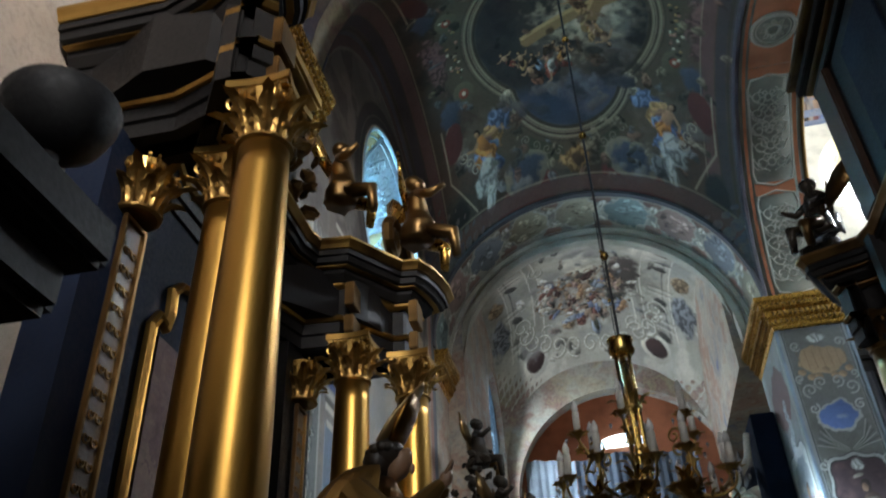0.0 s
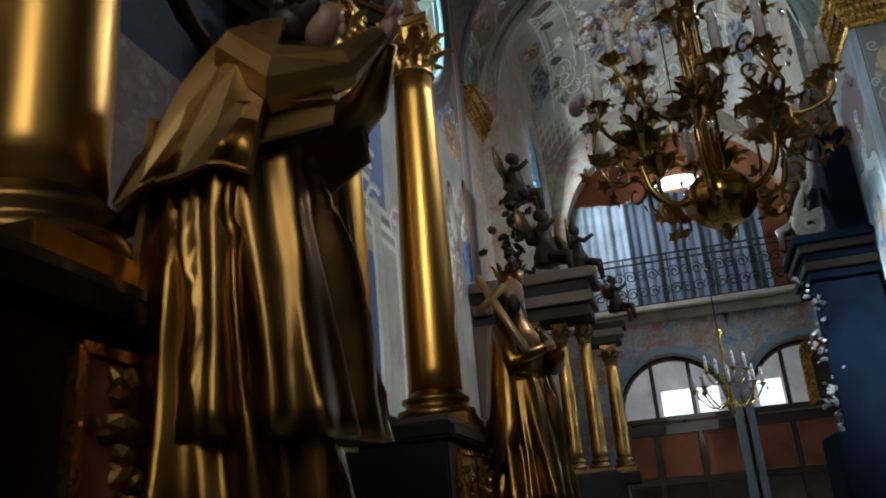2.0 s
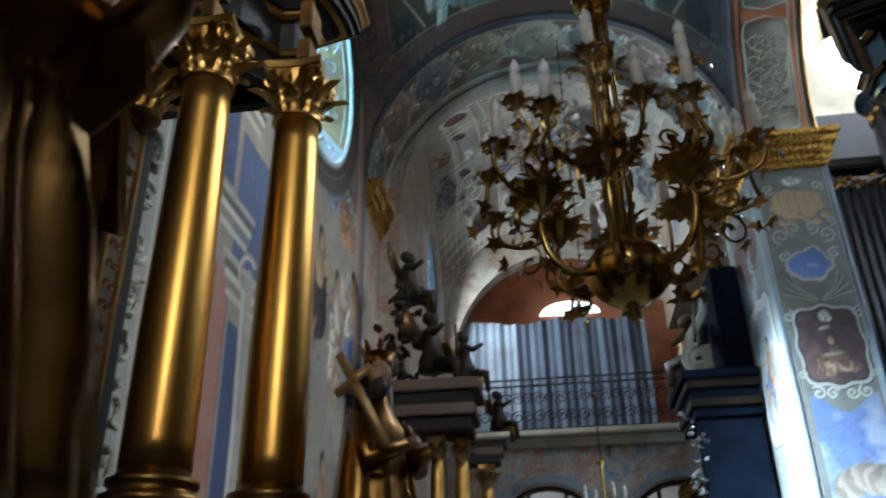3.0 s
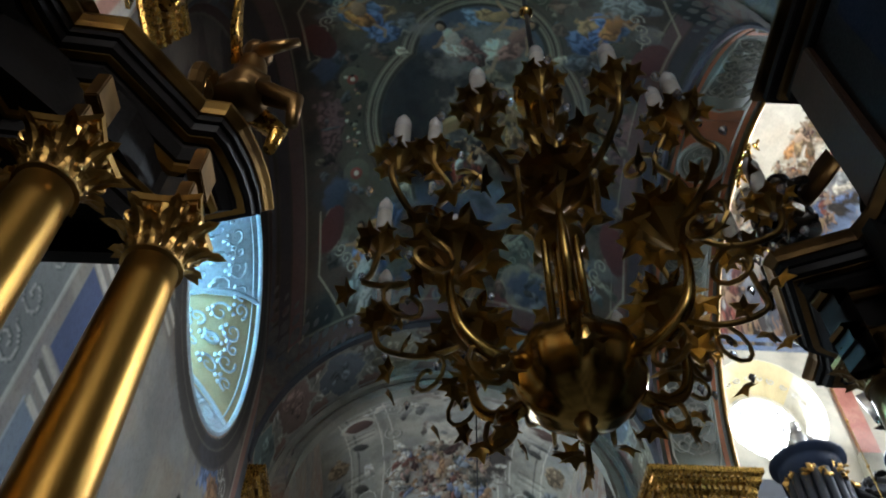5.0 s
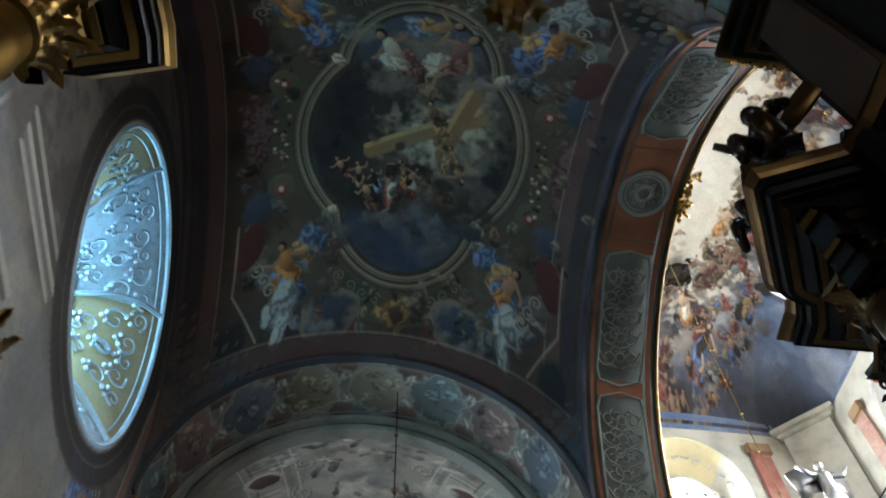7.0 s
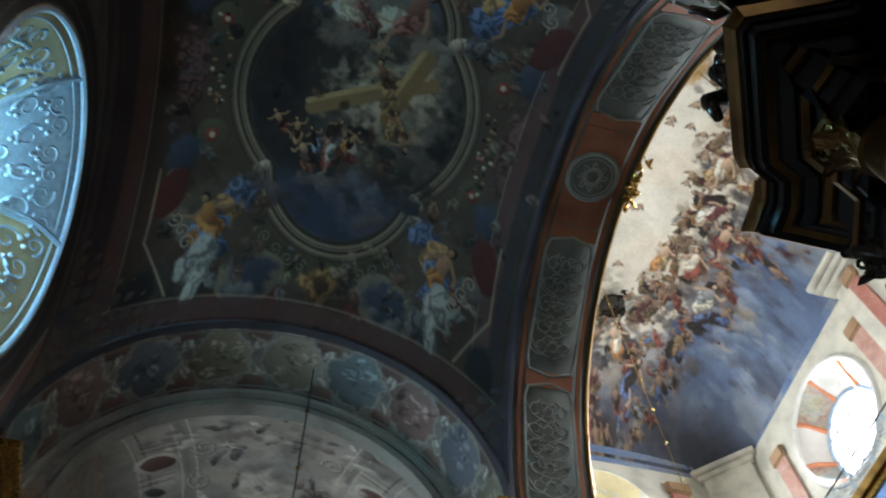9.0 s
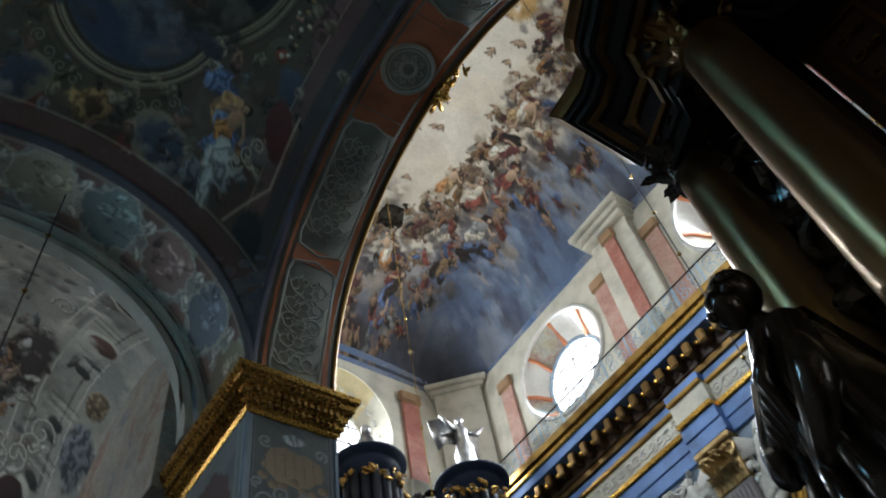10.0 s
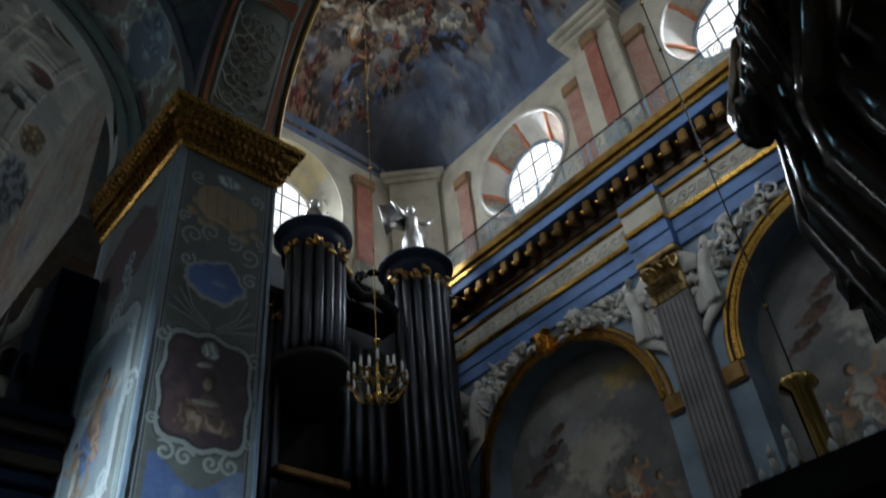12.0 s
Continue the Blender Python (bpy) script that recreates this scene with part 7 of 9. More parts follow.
def vine_leaf(r):
    """A five-pointed brass leaf, cupped."""
    bm = bmesh.new()
    c = bm.verts.new((0, 0, 0))
    pts = []
    for i in range(10):
        a = math.pi * 2 * i / 10
        k = r * (1.0 if i % 2 == 0 else 0.5)
        pts.append(bm.verts.new((k * math.cos(a), r * 0.8 + k * math.sin(a), -0.28 * k + 0.1 * r * (i % 3))))
    c.co = (0, r * 0.8, 0.12 * r)
    for i in range(10):
        bm.faces.new((pts[i], pts[(i + 1) % 10], c))
    bmesh.ops.solidify(bm, geom=bm.faces[:], thickness=0.004)
    return bm


def leaf_cup(r, n):
    bm = lathe([(0.008, -r * 0.8), (r * 0.35, -r * 0.35), (r * 0.6, 0.0), (r * 0.55, 0.01)], 12)
    return add(bm, spin(lambda: vine_leaf(r * 0.5), n, r * 0.35, 0.0))


def crystal_drop(s):
    return lathe([(0.001, -s * 1.5), (s * 0.45, -s * 0.6), (s * 0.5, -s * 0.3), (s * 0.15, 0.1 * s), (0.001, 0.3 * s)], 8)


def candle_set(parent, x, y, z, s=1.0):
    """A candle tube with bulb, leaf cup and drops at a branch's end."""
    s *= 1.3
    cup = part("leaf_cup", leaf_cup(0.062 * s, 6), DARK_BRASS, parent)
    cup.matrix_basis = Matrix.Translation((x, y, z)) @ Matrix.Rotation(x * 9 + y * 5, 4, "Z")
    cd = part("candle", lathe([(0.021 * s, z), (0.021 * s, z + 0.125 * s), (0.017 * s, z + 0.13 * s)], 12), CANDLE, parent, "", True)
    cd.location = (x, y, 0)
    bl = part("bulb", lathe([(0.012 * s, z + 0.128 * s), (0.021 * s, z + 0.145 * s), (0.02 * s, z + 0.165 * s), (0.008 * s, z + 0.195 * s), (0.001, z + 0.205 * s)], 12), BULB, parent, "", True)
    bl.location = (x, y, 0)
    for q in range(3):
        a = q * 2.1 + x * 5
        d = part("crystal_drop", crystal_drop(0.022 * s), CRYSTAL, parent)
        d.location = (x + 0.085 * s * math.cos(a), y + 0.085 * s * math.sin(a), z - 0.05 * s)


def bezier(p, n=10):
    """Points along a smooth curve through control points."""
    out = []
    pts = [Vector(q) for q in p]
    pts = [2 * pts[0] - pts[1]] + pts + [2 * pts[-1] - pts[-2]]
    for a, b, c, d in zip(pts, pts[1:], pts[2:], pts[3:]):
        for i in range(n):
            t = i / n
            out.append(0.5 * ((2 * b) + (c - a) * t + (2 * a - 5 * b + 4 * c - d) * t * t + (3 * b - a - 3 * c + d) * t ** 3))
    return out + [pts[-2]]


def big_chandelier(x, y, top):
    """Local z as in the world."""
    ch = thing("chandelier", "brass chandelier with vine leaves, candle bulbs and crystal drops", "chandelier", at=Matrix.Translation((x, y, 0)))
    part("bowl", lathe([(0.01, 2.79), (0.07, 2.80), (0.13, 2.835), (0.18, 2.89), (0.20, 2.96), (0.185, 3.03), (0.13, 3.08), (0.07, 3.11)], 48, 8, 0.07), BRASS, ch, "lobed brass bowl", True)
    part("finial", lathe([(0.004, 2.72), (0.03, 2.75), (0.02, 2.78), (0.05, 2.81)], 12), DARK_BRASS, ch, "", True)
    st = part("stem", lathe([(0.035, 3.08), (0.03, 3.3), (0.035, 3.7), (0.03, 4.0), (0.04, 4.5)], 16), BRASS, ch, "fluted brass stem", True)
    for q in range(6):
        a = q * math.pi / 3
        rod = part("rod", tube([(0.062 * math.cos(a), 0.062 * math.sin(a), z) for z in (3.08, 3.6, 4.1, 4.56)], 0.013, 8), BRASS, st, "", True)
    for z, r in ((3.58, 0.09), (4.08, 0.085)):
        part("collar", lathe([(r * 0.7, z - 0.03), (r, z - 0.01), (r, z + 0.01), (r * 0.7, z + 0.03)], 16), DARK_BRASS, st, "", True)
        part("leaf_collar", spin(lambda: leaf(0.16, 0.08, 1.1, 2, 0.004), 6, 0.07, z), DARK_BRASS, st)
    part("top_cup", lathe([(0.05, 4.54), (0.10, 4.56), (0.115, 4.60), (0.10, 4.66), (0.115, 4.70), (0.06, 4.72), (0.03, 4.74)], 24, 12, 0.08), BRASS, ch, "", True)
    rod = part("suspension_rod", tube([(0, 0, 4.73), (0, 0, top)], 0.013, 8), IRON, ch)
    for z in (5.55, 7.0, 8.41, 9.8, 11.2, 12.6, 14.0):
        part("knob", lathe([(0.012, z - 0.05), (0.035, z - 0.02), (0.04, z), (0.03, z + 0.03), (0.012, z + 0.05)], 12), BRASS, rod, "", True)
    # one arm with its branches, then copies round the stem
    arm = part("arm", tube(bezier([(0.13, 0, 3.0), (0.24, 0, 2.94), (0.36, 0, 3.02), (0.40, 0, 3.2), (0.37, 0, 3.34)]), 0.022, 8, False, [0.026 - 0.00006 * i * i / 4 for i in range(41)]), BRASS, ch, "curved brass arm", True)
    part("big_leaf_cup", leaf_cup(0.15, 8), DARK_BRASS, arm).location = (0.38, 0, 3.36)
    part("flower", spin(lambda: leaf(0.15, 0.06, 0.7, 2, 0.004), 6, 0.02, 3.36), BRASS, arm).location = (0.38, 0, 0)
    for q, s in enumerate((-1, 1)):
        ex, ey = 0.64 - 0.06 * (q == 0), s * 0.2
        ez = 3.46 if q else 3.55
        part("branch", tube(bezier([(0.38, 0, 3.34), (0.5, s * 0.1, 3.26), (0.62, s * 0.18, 3.3), (ex + 0.02, ey, 3.38), (ex, ey, ez - 0.02)], 7), 0.011, 6), DARK_BRASS, arm, "", True)
        candle_set(arm, ex, ey, ez)
        tw = bmesh.new()
        for m, (px, py, pz) in enumerate(((0.48, s * 0.09, 3.27), (0.58, s * 0.16, 3.27), (0.52, s * 0.02, 3.2), (0.66, s * 0.12, 3.2), (0.56, s * 0.2, 3.12))):
            add(tw, vine_leaf(0.052), Matrix.Translation((px, py, pz)) @ Euler((m * 1.1, m * 0.7, m * 2.3)).to_matrix().to_4x4())
        add(tw, tube([(0.5 + 0.1 * u, s * 0.1 + 0.0, 3.17 + 0.1 * v) for u, v in scroll(0, 0, 0.9, 1.2, 1.4, s, 14)], 0.008, 5))
        part("leaves", tw, DARK_BRASS, arm)
    part("branch", tube(bezier([(0.38, 0, 3.36), (0.46, 0.02, 3.5), (0.40, 0.0, 3.68), (0.46, 0, 3.8), (0.47, 0, 3.86)], 7), 0.011, 6), DARK_BRASS, arm, "", True)
    candle_set(arm, 0.47, 0, 3.88)
    tw = bmesh.new()
    for m, (px, py, pz) in enumerate(((0.44, 0.03, 3.55), (0.41, -0.03, 3.68), (0.46, 0.0, 3.78), (0.38, 0.05, 3.6))):
        add(tw, vine_leaf(0.052), Matrix.Translation((px, py, pz)) @ Euler((m * 0.9, m * 1.7, m * 1.3)).to_matrix().to_4x4())
    add(tw, tube([(0.33 + 0.07 * u, 0.02, 3.75 + 0.07 * v) for u, v in scroll(0, 0, 0.9, 1.3, 0.4, 1, 14)], 0.01, 5))
    part("leaves", tw, DARK_BRASS, arm)
    for m, (px, py, pz) in enumerate(((0.38, 0.06, 3.24), (0.5, -0.1, 3.2), (0.66, 0.02, 3.2), (0.3, 0, 3.52), (0.56, 0.1, 3.16))):
        part("crystal_drop", crystal_drop(0.024), CRYSTAL, arm).location = (px, py, pz)
    # hanging leaf scroll below each arm
    hs = tube([(0.27 + 0.1 * u, 0.0, 2.9 + 0.1 * v) for u, v in scroll(0, 0, 0.9, 1.1, 1.6, -1, 14)], 0.009, 5)
    for m in range(4):
        add(hs, vine_leaf(0.052), Matrix.Translation((0.24 + 0.05 * m, 0.03 * (m % 2), 2.86)) @ Euler((m * 1.3, m * 0.6, m * 2.0)).to_matrix().to_4x4())
    part("hanging_scroll", hs, DARK_BRASS, arm)
    for q in range(1, 6):
        copy_thing(arm, Matrix.Rotation(q * math.pi / 3, 4, "Z"))
    arm.matrix_basis = Matrix.Identity(4)
    ch.matrix_basis = Matrix.Translation((x, y, 0)) @ Matrix.Rotation(0.32, 4, "Z")
    return ch


big_chandelier(0.30, 6.3, 16.3)


def small_chandelier(x, y, cup, top, r, n, label, rod_mat=IRON, stout=1.0):
    """A lighter chandelier of one ring; cup: the height of its upper cup."""
    s = r / 0.6
    ch = thing("chandelier", label, "chandelier", at=Matrix.Translation((x, y, cup)))
    part("stem", lathe([(0.02, -1.5 * s), (0.07 * s, -1.42 * s), (0.12 * s, -1.3 * s), (0.05 * s, -1.2 * s), (0.03 * s, -0.9 * s), (0.06 * s, -0.8 * s), (0.03 * s * stout, -0.7 * s), (0.035 * s * stout, -0.05 * s), (0.09 * s * stout ** 0.6, 0.0), (0.08 * s * stout ** 0.6, 0.06 * s), (0.03, 0.1 * s)], 16), BRASS, ch, "", True)
    rod = part("suspension_rod", tube([(0, 0, 0.04), (0, 0, top - cup)], 0.014, 6), rod_mat, ch)
    z = 1.3
    while z < top - cup - 0.3:
        part("knob", ball(0, 0, z, 0.045), BRASS, rod)
        z += 1.5
    arm = part("arm", tube(bezier([(0.08 * s, 0, -1.28 * s), (0.3 * s, 0, -1.36 * s), (0.5 * s, 0, -1.2 * s), (0.6 * s, 0, -1.02 * s)], 7), 0.016 * s, 6), BRASS, ch, "", True)
    candle_set(arm, 0.6 * s, 0, -1.0 * s, 1.2 * s)
    up = part("arm", tube(bezier([(0.05 * s, 0, -0.86 * s), (0.2 * s, 0, -0.95 * s), (0.33 * s, 0, -0.85 * s), (0.36 * s, 0, -0.72 * s)], 7), 0.014 * s, 6), BRASS, ch, "", True)
    candle_set(up, 0.36 * s, 0, -0.7 * s, 1.2 * s)
    for q in range(1, n):
        copy_thing(arm, Matrix.Rotation(q * 2 * math.pi / n, 4, "Z"))
        if q % 2 == 0:
            copy_thing(up, Matrix.Rotation((q + 0.5) * 2 * math.pi / n, 4, "Z"))
    return ch


small_chandelier(0.8, 18.35, 4.66, SP + HX - 0.02, 0.62, 8, "small brass chandelier hanging under the choir arch")
small_chandelier(11.3, 22.1, 11.9, 27.9, 0.66, 10, "gilt chandelier hanging before the organ", BRASS)
small_chandelier(11.4, 13.3, 6.4, 29.1, 1.05, 14, "large gilt chandelier with white candles in the hall", IRON, 2.4)

# ---- dark altar on the other side ----
EY = 5.8


def dark_altar():
    al = thing("side_altar", "dark altar with dim gilded columns and gilt mouldings", "altar", at=altar_at(XR, EY, True))
    part("plinth", box(-4.4, 4.55, 0.01, 1.1, 0, 1.2, 0.02), BLACK_WOOD, al)
    part("altar_table", box(-1.3, 1.3, 1.1, 2.1, 0, 1.05, 0.02), BROWN_WOOD, al)
    for s in (-1, 1):
        part("pedestal", box(s * 3.5 - 1.0, s * 3.5 + 1.0, 0.02, 1.25, 1.202, 1.85, 0.015), BLACK_WOOD, al)
        part("pedestal_cap", box(s * 3.5 - 1.06, s * 3.5 + 1.06, 0.02, 1.32, 1.852, 1.97, 0.02), BLACK_WOOD, al)
        column(al, s * 3.35, 0.90, 2.07, 6.02, 0.22, GOLD_DIM, GOLD_BROWN, 0.45)
        column(al, s * 3.99, 0.31, 2.07, 6.02, 0.22, GOLD_DIM, BRONZE, 0.45)
        part("back_panel", box(s * 2.0 - 1.1, s * 2.0 + 1.1, 0.02, 0.4, 2.272, 6.0), BROWN_WOOD, al)
        ornament_strip(al, "ornament_strip", 0.3, 2.9, GOLD_BROWN, GOLD_BROWN, BROWN_WOOD, Matrix.Translation((s * 2.85, 0.42, 2.6)), rng)
    part("centre_panel", box(-0.88, 0.88, 0.02, 0.3, 1.3, 6.0), PIER_DARK, al, "dim old painting")
    part("end_panel", box(3.12, 3.93, 0.03, 0.28, 1.975, 6.0, 0.03), BROWN_WOOD, al)
    fol = bmesh.new()
    for q in range(9):
        add(fol, blob_cluster(rng, 10, (0.14, 0.05, 0.16), 0.09), Matrix.Translation((3.62 + 0.12 * math.sin(q * 2.1), 0.3, 2.4 + 0.4 * q)))
        add(fol, tube([(3.62 + x, 0.34, 2.5 + 0.4 * q + z) for x, z in scroll(0, 0, 0.2, 1.2, q, 1 if q % 2 else -1, 12)], 0.04, 5))
    part("side_carving", fol, BRONZE, al, "dark carved foliage")
    half = [(0, 0.95), (2.5, 0.95), (2.72, 1.02), (2.98, 1.6), (3.12, 1.63), (3.95, 1.18), (4.03, 1.1), (4.09, 0.95), (4.2, 0.9), (4.5, 0.87), (4.5, 0.03)]
    entablature(al, half, 5.62 + 0.02, BLACK_WOOD, GOLD_BROWN)
    part("attic", box(-2.7, 2.7, 0.03, 0.8, 6.82, 8.85, 0.03), BLACK_WOOD, al)
    for sx in (-1, 1):
        part("attic_pilaster", box(sx * 2.35 - 0.24, sx * 2.35 + 0.24, 0.802, 0.9, 6.82, 8.85, 0.02), BROWN_WOOD, al)
        part("attic_panel", box(sx * 1.1 - 0.55, sx * 1.1 + 0.55, 0.802, 0.83, 7.1, 8.6, 0.02), BLUE_WOOD, al)
        sg = tube([(sx * (2.75 + x), 0.5, 7.25 + z) for x, z in scroll(0, 0, 0.3, 1.6, 1.0, -sx, 24)], 0.08, 7)
        add(sg, limb([(sx * 2.6, 0.5, 7.5), (sx * 2.55, 0.5, 8.0), (sx * 2.5, 0.5, 8.6)], [0.09, 0.11, 0.08]))
        part("scroll_gable", sg, BRONZE, al)
    for z, g, mt in ((8.852, 0.0, BLACK_WOOD), (8.99, 0.06, GOLD_BROWN), (9.07, 0.14, BLACK_WOOD), (9.25, 0.22, GOLD_BROWN)):
        part("attic_cornice", box(-2.72 - g, 2.72 + g, 0.03, 0.86 + g, z, z + (0.136 if mt is BLACK_WOOD else 0.078), 0.012), mt, al)
    return al


dark_altar()
# dark saint on the flank
d = []
d.append((robe([(0, 0, 0, 0.36, 0.34, 0.12, 8, 0.3), (0, 0, 0.4, 0.36, 0.34, 0.13, 8, 0.8), (-0.02, 0, 0.8, 0.34, 0.32, 0.12, 7, 1.4), (0.0, 0, 1.15, 0.3, 0.28, 0.10, 7, 2.0), (0.02, 0, 1.45, 0.27, 0.27, 0.07, 6, 2.3), (0.02, 0, 1.7, 0.25, 0.28, 0.04, 5, 2.5), (0, 0, 1.88, 0.12, 0.13, 0, 1, 0), (0.02, 0, 2.0, 0.075, 0.075, 0, 1, 0)]), 0))
d.append((robe([(-0.12, 0.1, 0.55, 0.3, 0.3, 0.16, 6, 1.0), (-0.1, 0.08, 0.9, 0.3, 0.28, 0.14, 6, 1.6), (-0.04, 0.04, 1.3, 0.28, 0.26, 0.1, 6, 2.2), (0.0, 0.0, 1.6, 0.24, 0.25, 0.03, 6, 2.6)]), 0))
d.append((ball(-0.07, 0.0, 2.13, 0.11, 0.11, 0.15), 0))
d.append((ball(-0.185, 0.0, 2.10, 0.03, 0.025, 0.045, 1), 0))
for q in range(26):
    a, w = q * 2.4, rng.uniform(0.2, 1.0)
    d.append((ball(0.03 + 0.13 * math.cos(a) * w, 0.14 * math.sin(a) * w, 2.22 + 0.10 * (1 - w) + rng.uniform(-0.1, 0.04), 0.05, 0.05, 0.05, 1), 0))
for q in range(5):
    y0 = -0.2 + 0.1 * q
    d.append((limb([(-0.16, y0, 1.78 - 0.03 * q), (-0.30, y0 * 0.7, 1.55 - 0.04 * q), (-0.26, y0 * 0.6 + 0.05, 1.25)], [0.035, 0.05, 0.03]), 0))
for q in range(7):
    a = 1.7 + 0.42 * q
    d.append((limb([(0.26 * math.cos(a), 0.27 * math.sin(a), 1.35), (0.40 * math.cos(a + 0.1), 0.40 * math.sin(a + 0.1), 0.85), (0.36 * math.cos(a + 0.25), 0.38 * math.sin(a + 0.25), 0.35), (0.44 * math.cos(a + 0.2), 0.44 * math.sin(a + 0.2), 0.02)], [0.04, 0.075, 0.06, 0.05]), 0))
d.append((ball(0.03, 0, 2.2, 0.15, 0.145, 0.165), 0))
d.append((limb([(-0.05, 0.22, 1.75), (-0.2, 0.3, 1.45), (-0.32, 0.2, 1.3), (-0.36, 0.1, 1.36)], [0.11, 0.12, 0.08, 0.05]), 0))
d.append((limb([(-0.02, -0.22, 1.75), (-0.16, -0.28, 1.4), (-0.28, -0.16, 1.15), (-0.32, -0.06, 1.1)], [0.11, 0.12, 0.09, 0.05]), 0))
cl = []
for i in range(15):
    a = -2.3 + 4.6 * i / 14
    cl.append([(0.04 + (0.22 + 0.24 * s) * math.cos(a), (0.22 + 0.22 * s) * math.sin(a) * (1 + 0.1 * math.sin(a * 6 + s * 2)), 1.86 - 1.55 * s * (0.8 + 0.2 * math.cos(a * 2))) for s in (0, 0.15, 0.35, 0.55, 0.8, 1.0)])
d.append((sheet(cl, 0.03), 0))
figure("saint_statue", d, (BRONZE,), "glossy dark carved saint in heavy drapery beside the column", Matrix.Translation((3.51, 9.63, 1.975)) @ Matrix(((1, 0, -0.25, 0), (0, 1, 0.14, 0), (0, 0, 1, 0), (0, 0, 0, 1))) @ Matrix.Rotation(-0.7, 4, "Z") @ Matrix.Diagonal((0.82, 0.82, 0.92, 1)))
ped = thing("statue_pedestal", "black moulded pedestal under the dark saint", "pedestal", at=Matrix.Translation((4.0, 10.5, 0)))
part("block", box(-0.4, 0.4, -0.12, 0.25, 0, 1.85, 0.03), BLACK_WOOD, ped)
part("cap", box(-0.45, 0.45, -0.12, 0.3, 1.852, 1.97, 0.03), BLACK_WOOD, ped)
putto("putto", "dark winged figure standing before the attic of the dark altar", Matrix.Translation((3.0, 8.75, 6.98)) @ Matrix.Rotation(1.9, 4, "Z") @ Matrix.Scale(1.05, 4), (BRONZE, GOLD_BROWN))
putto("putto", "dark carved cherub on the dark altar cornice", Matrix.Translation((3.2, 9.3, 7.05)) @ Matrix.Rotation(1.2, 4, "Z") @ Matrix.Scale(1.0, 4), (BRONZE, BRONZE))

# ---- second altar on the left ----
a2 = thing("side_altar", "dark altar with slim gilded columns by the choir arch", "altar", at=altar_at(XL, 17.3, False))
part("plinth", box(-0.7, 1.0, 0.01, 2.3, 0, 2.2, 0.02), BLACK_WOOD, a2)
part("back_panel", box(-0.4, 0.9, 0.02, 0.6, 2.202, 5.0), BROWN_WOOD, a2)
for u, o, zt in ((0.35, 1.55, 4.95), (0.1, 1.95, 4.95), (-0.25, 2.35, 4.55), (0.7, 1.1, 4.95)):
    column(a2, u, o, 2.3, zt, 0.14, GOLD_DULL, GOLD_BROWN, 0.38)
part("column_foot", box(-0.5, 0.05, 2.05, 2.6, 2.0, 2.202, 0.02), BLACK_WOOD, a2)
for k, (z, g) in enumerate(((4.96, 0.0), (5.2, 0.08), (5.42, 0.03), (5.62, 0.16))):
    part("entablature", box(-0.05 - g, 0.85 + g, 0.03, 2.2 + g, z, z + 0.2, 0.02), BLACK_WOOD if k % 2 == 0 else BROWN_WOOD, a2)
for k, (z, g) in enumerate(((4.56, 0.0), (4.72, 0.06), (4.86, 0.12))):
    part("side_entablature", box(-0.5 - g, -0.06 - g, 1.9, 2.6 + g, z, z + 0.14, 0.02), BLACK_WOOD if k != 1 else BROWN_WOOD, a2)
part("gable_carving", blob_cluster(rng, 60, (0.2, 0.2, 0.6), 0.10), DARK_CARVING, a2).location = (0.4, 0.9, 6.7)
for x, y, z, t, s in ((-2.15, 17.0, 6.15, -1.7, 1.5), (-1.55, 16.9, 5.95, -1.2, 1.15), (-2.6, 17.1, 7.6, -1.5, 1.4), (-1.0, 17.4, 5.15, -1.4, 0.9)):
    putto("putto", "dark gilded angel figure on the choir altar", Matrix.Translation((x, y, z)) @ Matrix.Rotation(t, 4, "Z") @ Matrix.Scale(s, 4), (DARK_CARVING, GOLD_BROWN))

ALTAR_BLUE = plain("blue_black_paint", (0.006, 0.010, 0.020), 0.8, vary=0.5, bump=0.1, gloss=0.03)
# ---- blue altar on the right pier ----
b2 = thing("side_altar", "dark blue altar with silvered carving and a pale scroll", "altar", at=altar_at(XR, 20.42, True))
part("plinth", box(-0.9, 1.2, 0.03, 1.6, 0, 2.7, 0.02), ALTAR_BLUE, b2)
part("body", box(-0.5, 1.0, 0.03, 1.0, 2.702, 5.75, 0.02), ALTAR_BLUE, b2)
part("pilaster", box(-0.78, -0.5, 0.1, 1.38, 2.702, 5.7, 0.02), ALTAR_BLUE, b2)
for k, (z, g) in enumerate(((5.76, 0.0), (5.96, 0.07), (6.14, 0.03), (6.34, 0.12), (6.52, 0.2))):
    part("entablature", box(-0.8 - g, 1.1 + g, 0.03, 1.38 + g, z, z + 0.18, 0.02), (ALTAR_BLUE, DARK_CARVING)[k % 2], b2)
part("attic_pilaster", box(-0.7, 0.5, 0.03, 0.6, 6.72, 9.1, 0.02), ALTAR_BLUE, b2)
vol = bmesh.new()
add(vol, tube([(-0.5, 1.1 + x, 7.05 + z) for x, z in scroll(0, 0, 0.32, 1.7, 1.6, -1, 26)], 0.08, 7))
add(vol, limb([(-0.5, 1.38, 7.1), (-0.5, 1.2, 7.6), (-0.5, 0.85, 8.1), (-0.5, 0.75, 8.7)], [0.09, 0.1, 0.09, 0.07]))
part("scroll_gable", vol, CREAM, b2, "cream scroll edged with gilt")
cvs = bmesh.new()
for k in range(9):
    add(cvs, blob_cluster(rng, 11, (0.05, 0.08, 0.16), 0.045), Matrix.Translation((-0.72, 1.42 + 0.12 * math.sin(k * 1.7), 2.9 + 0.34 * k)))
part("side_carving", cvs, SILVER, b2, "silvered carved foliage")
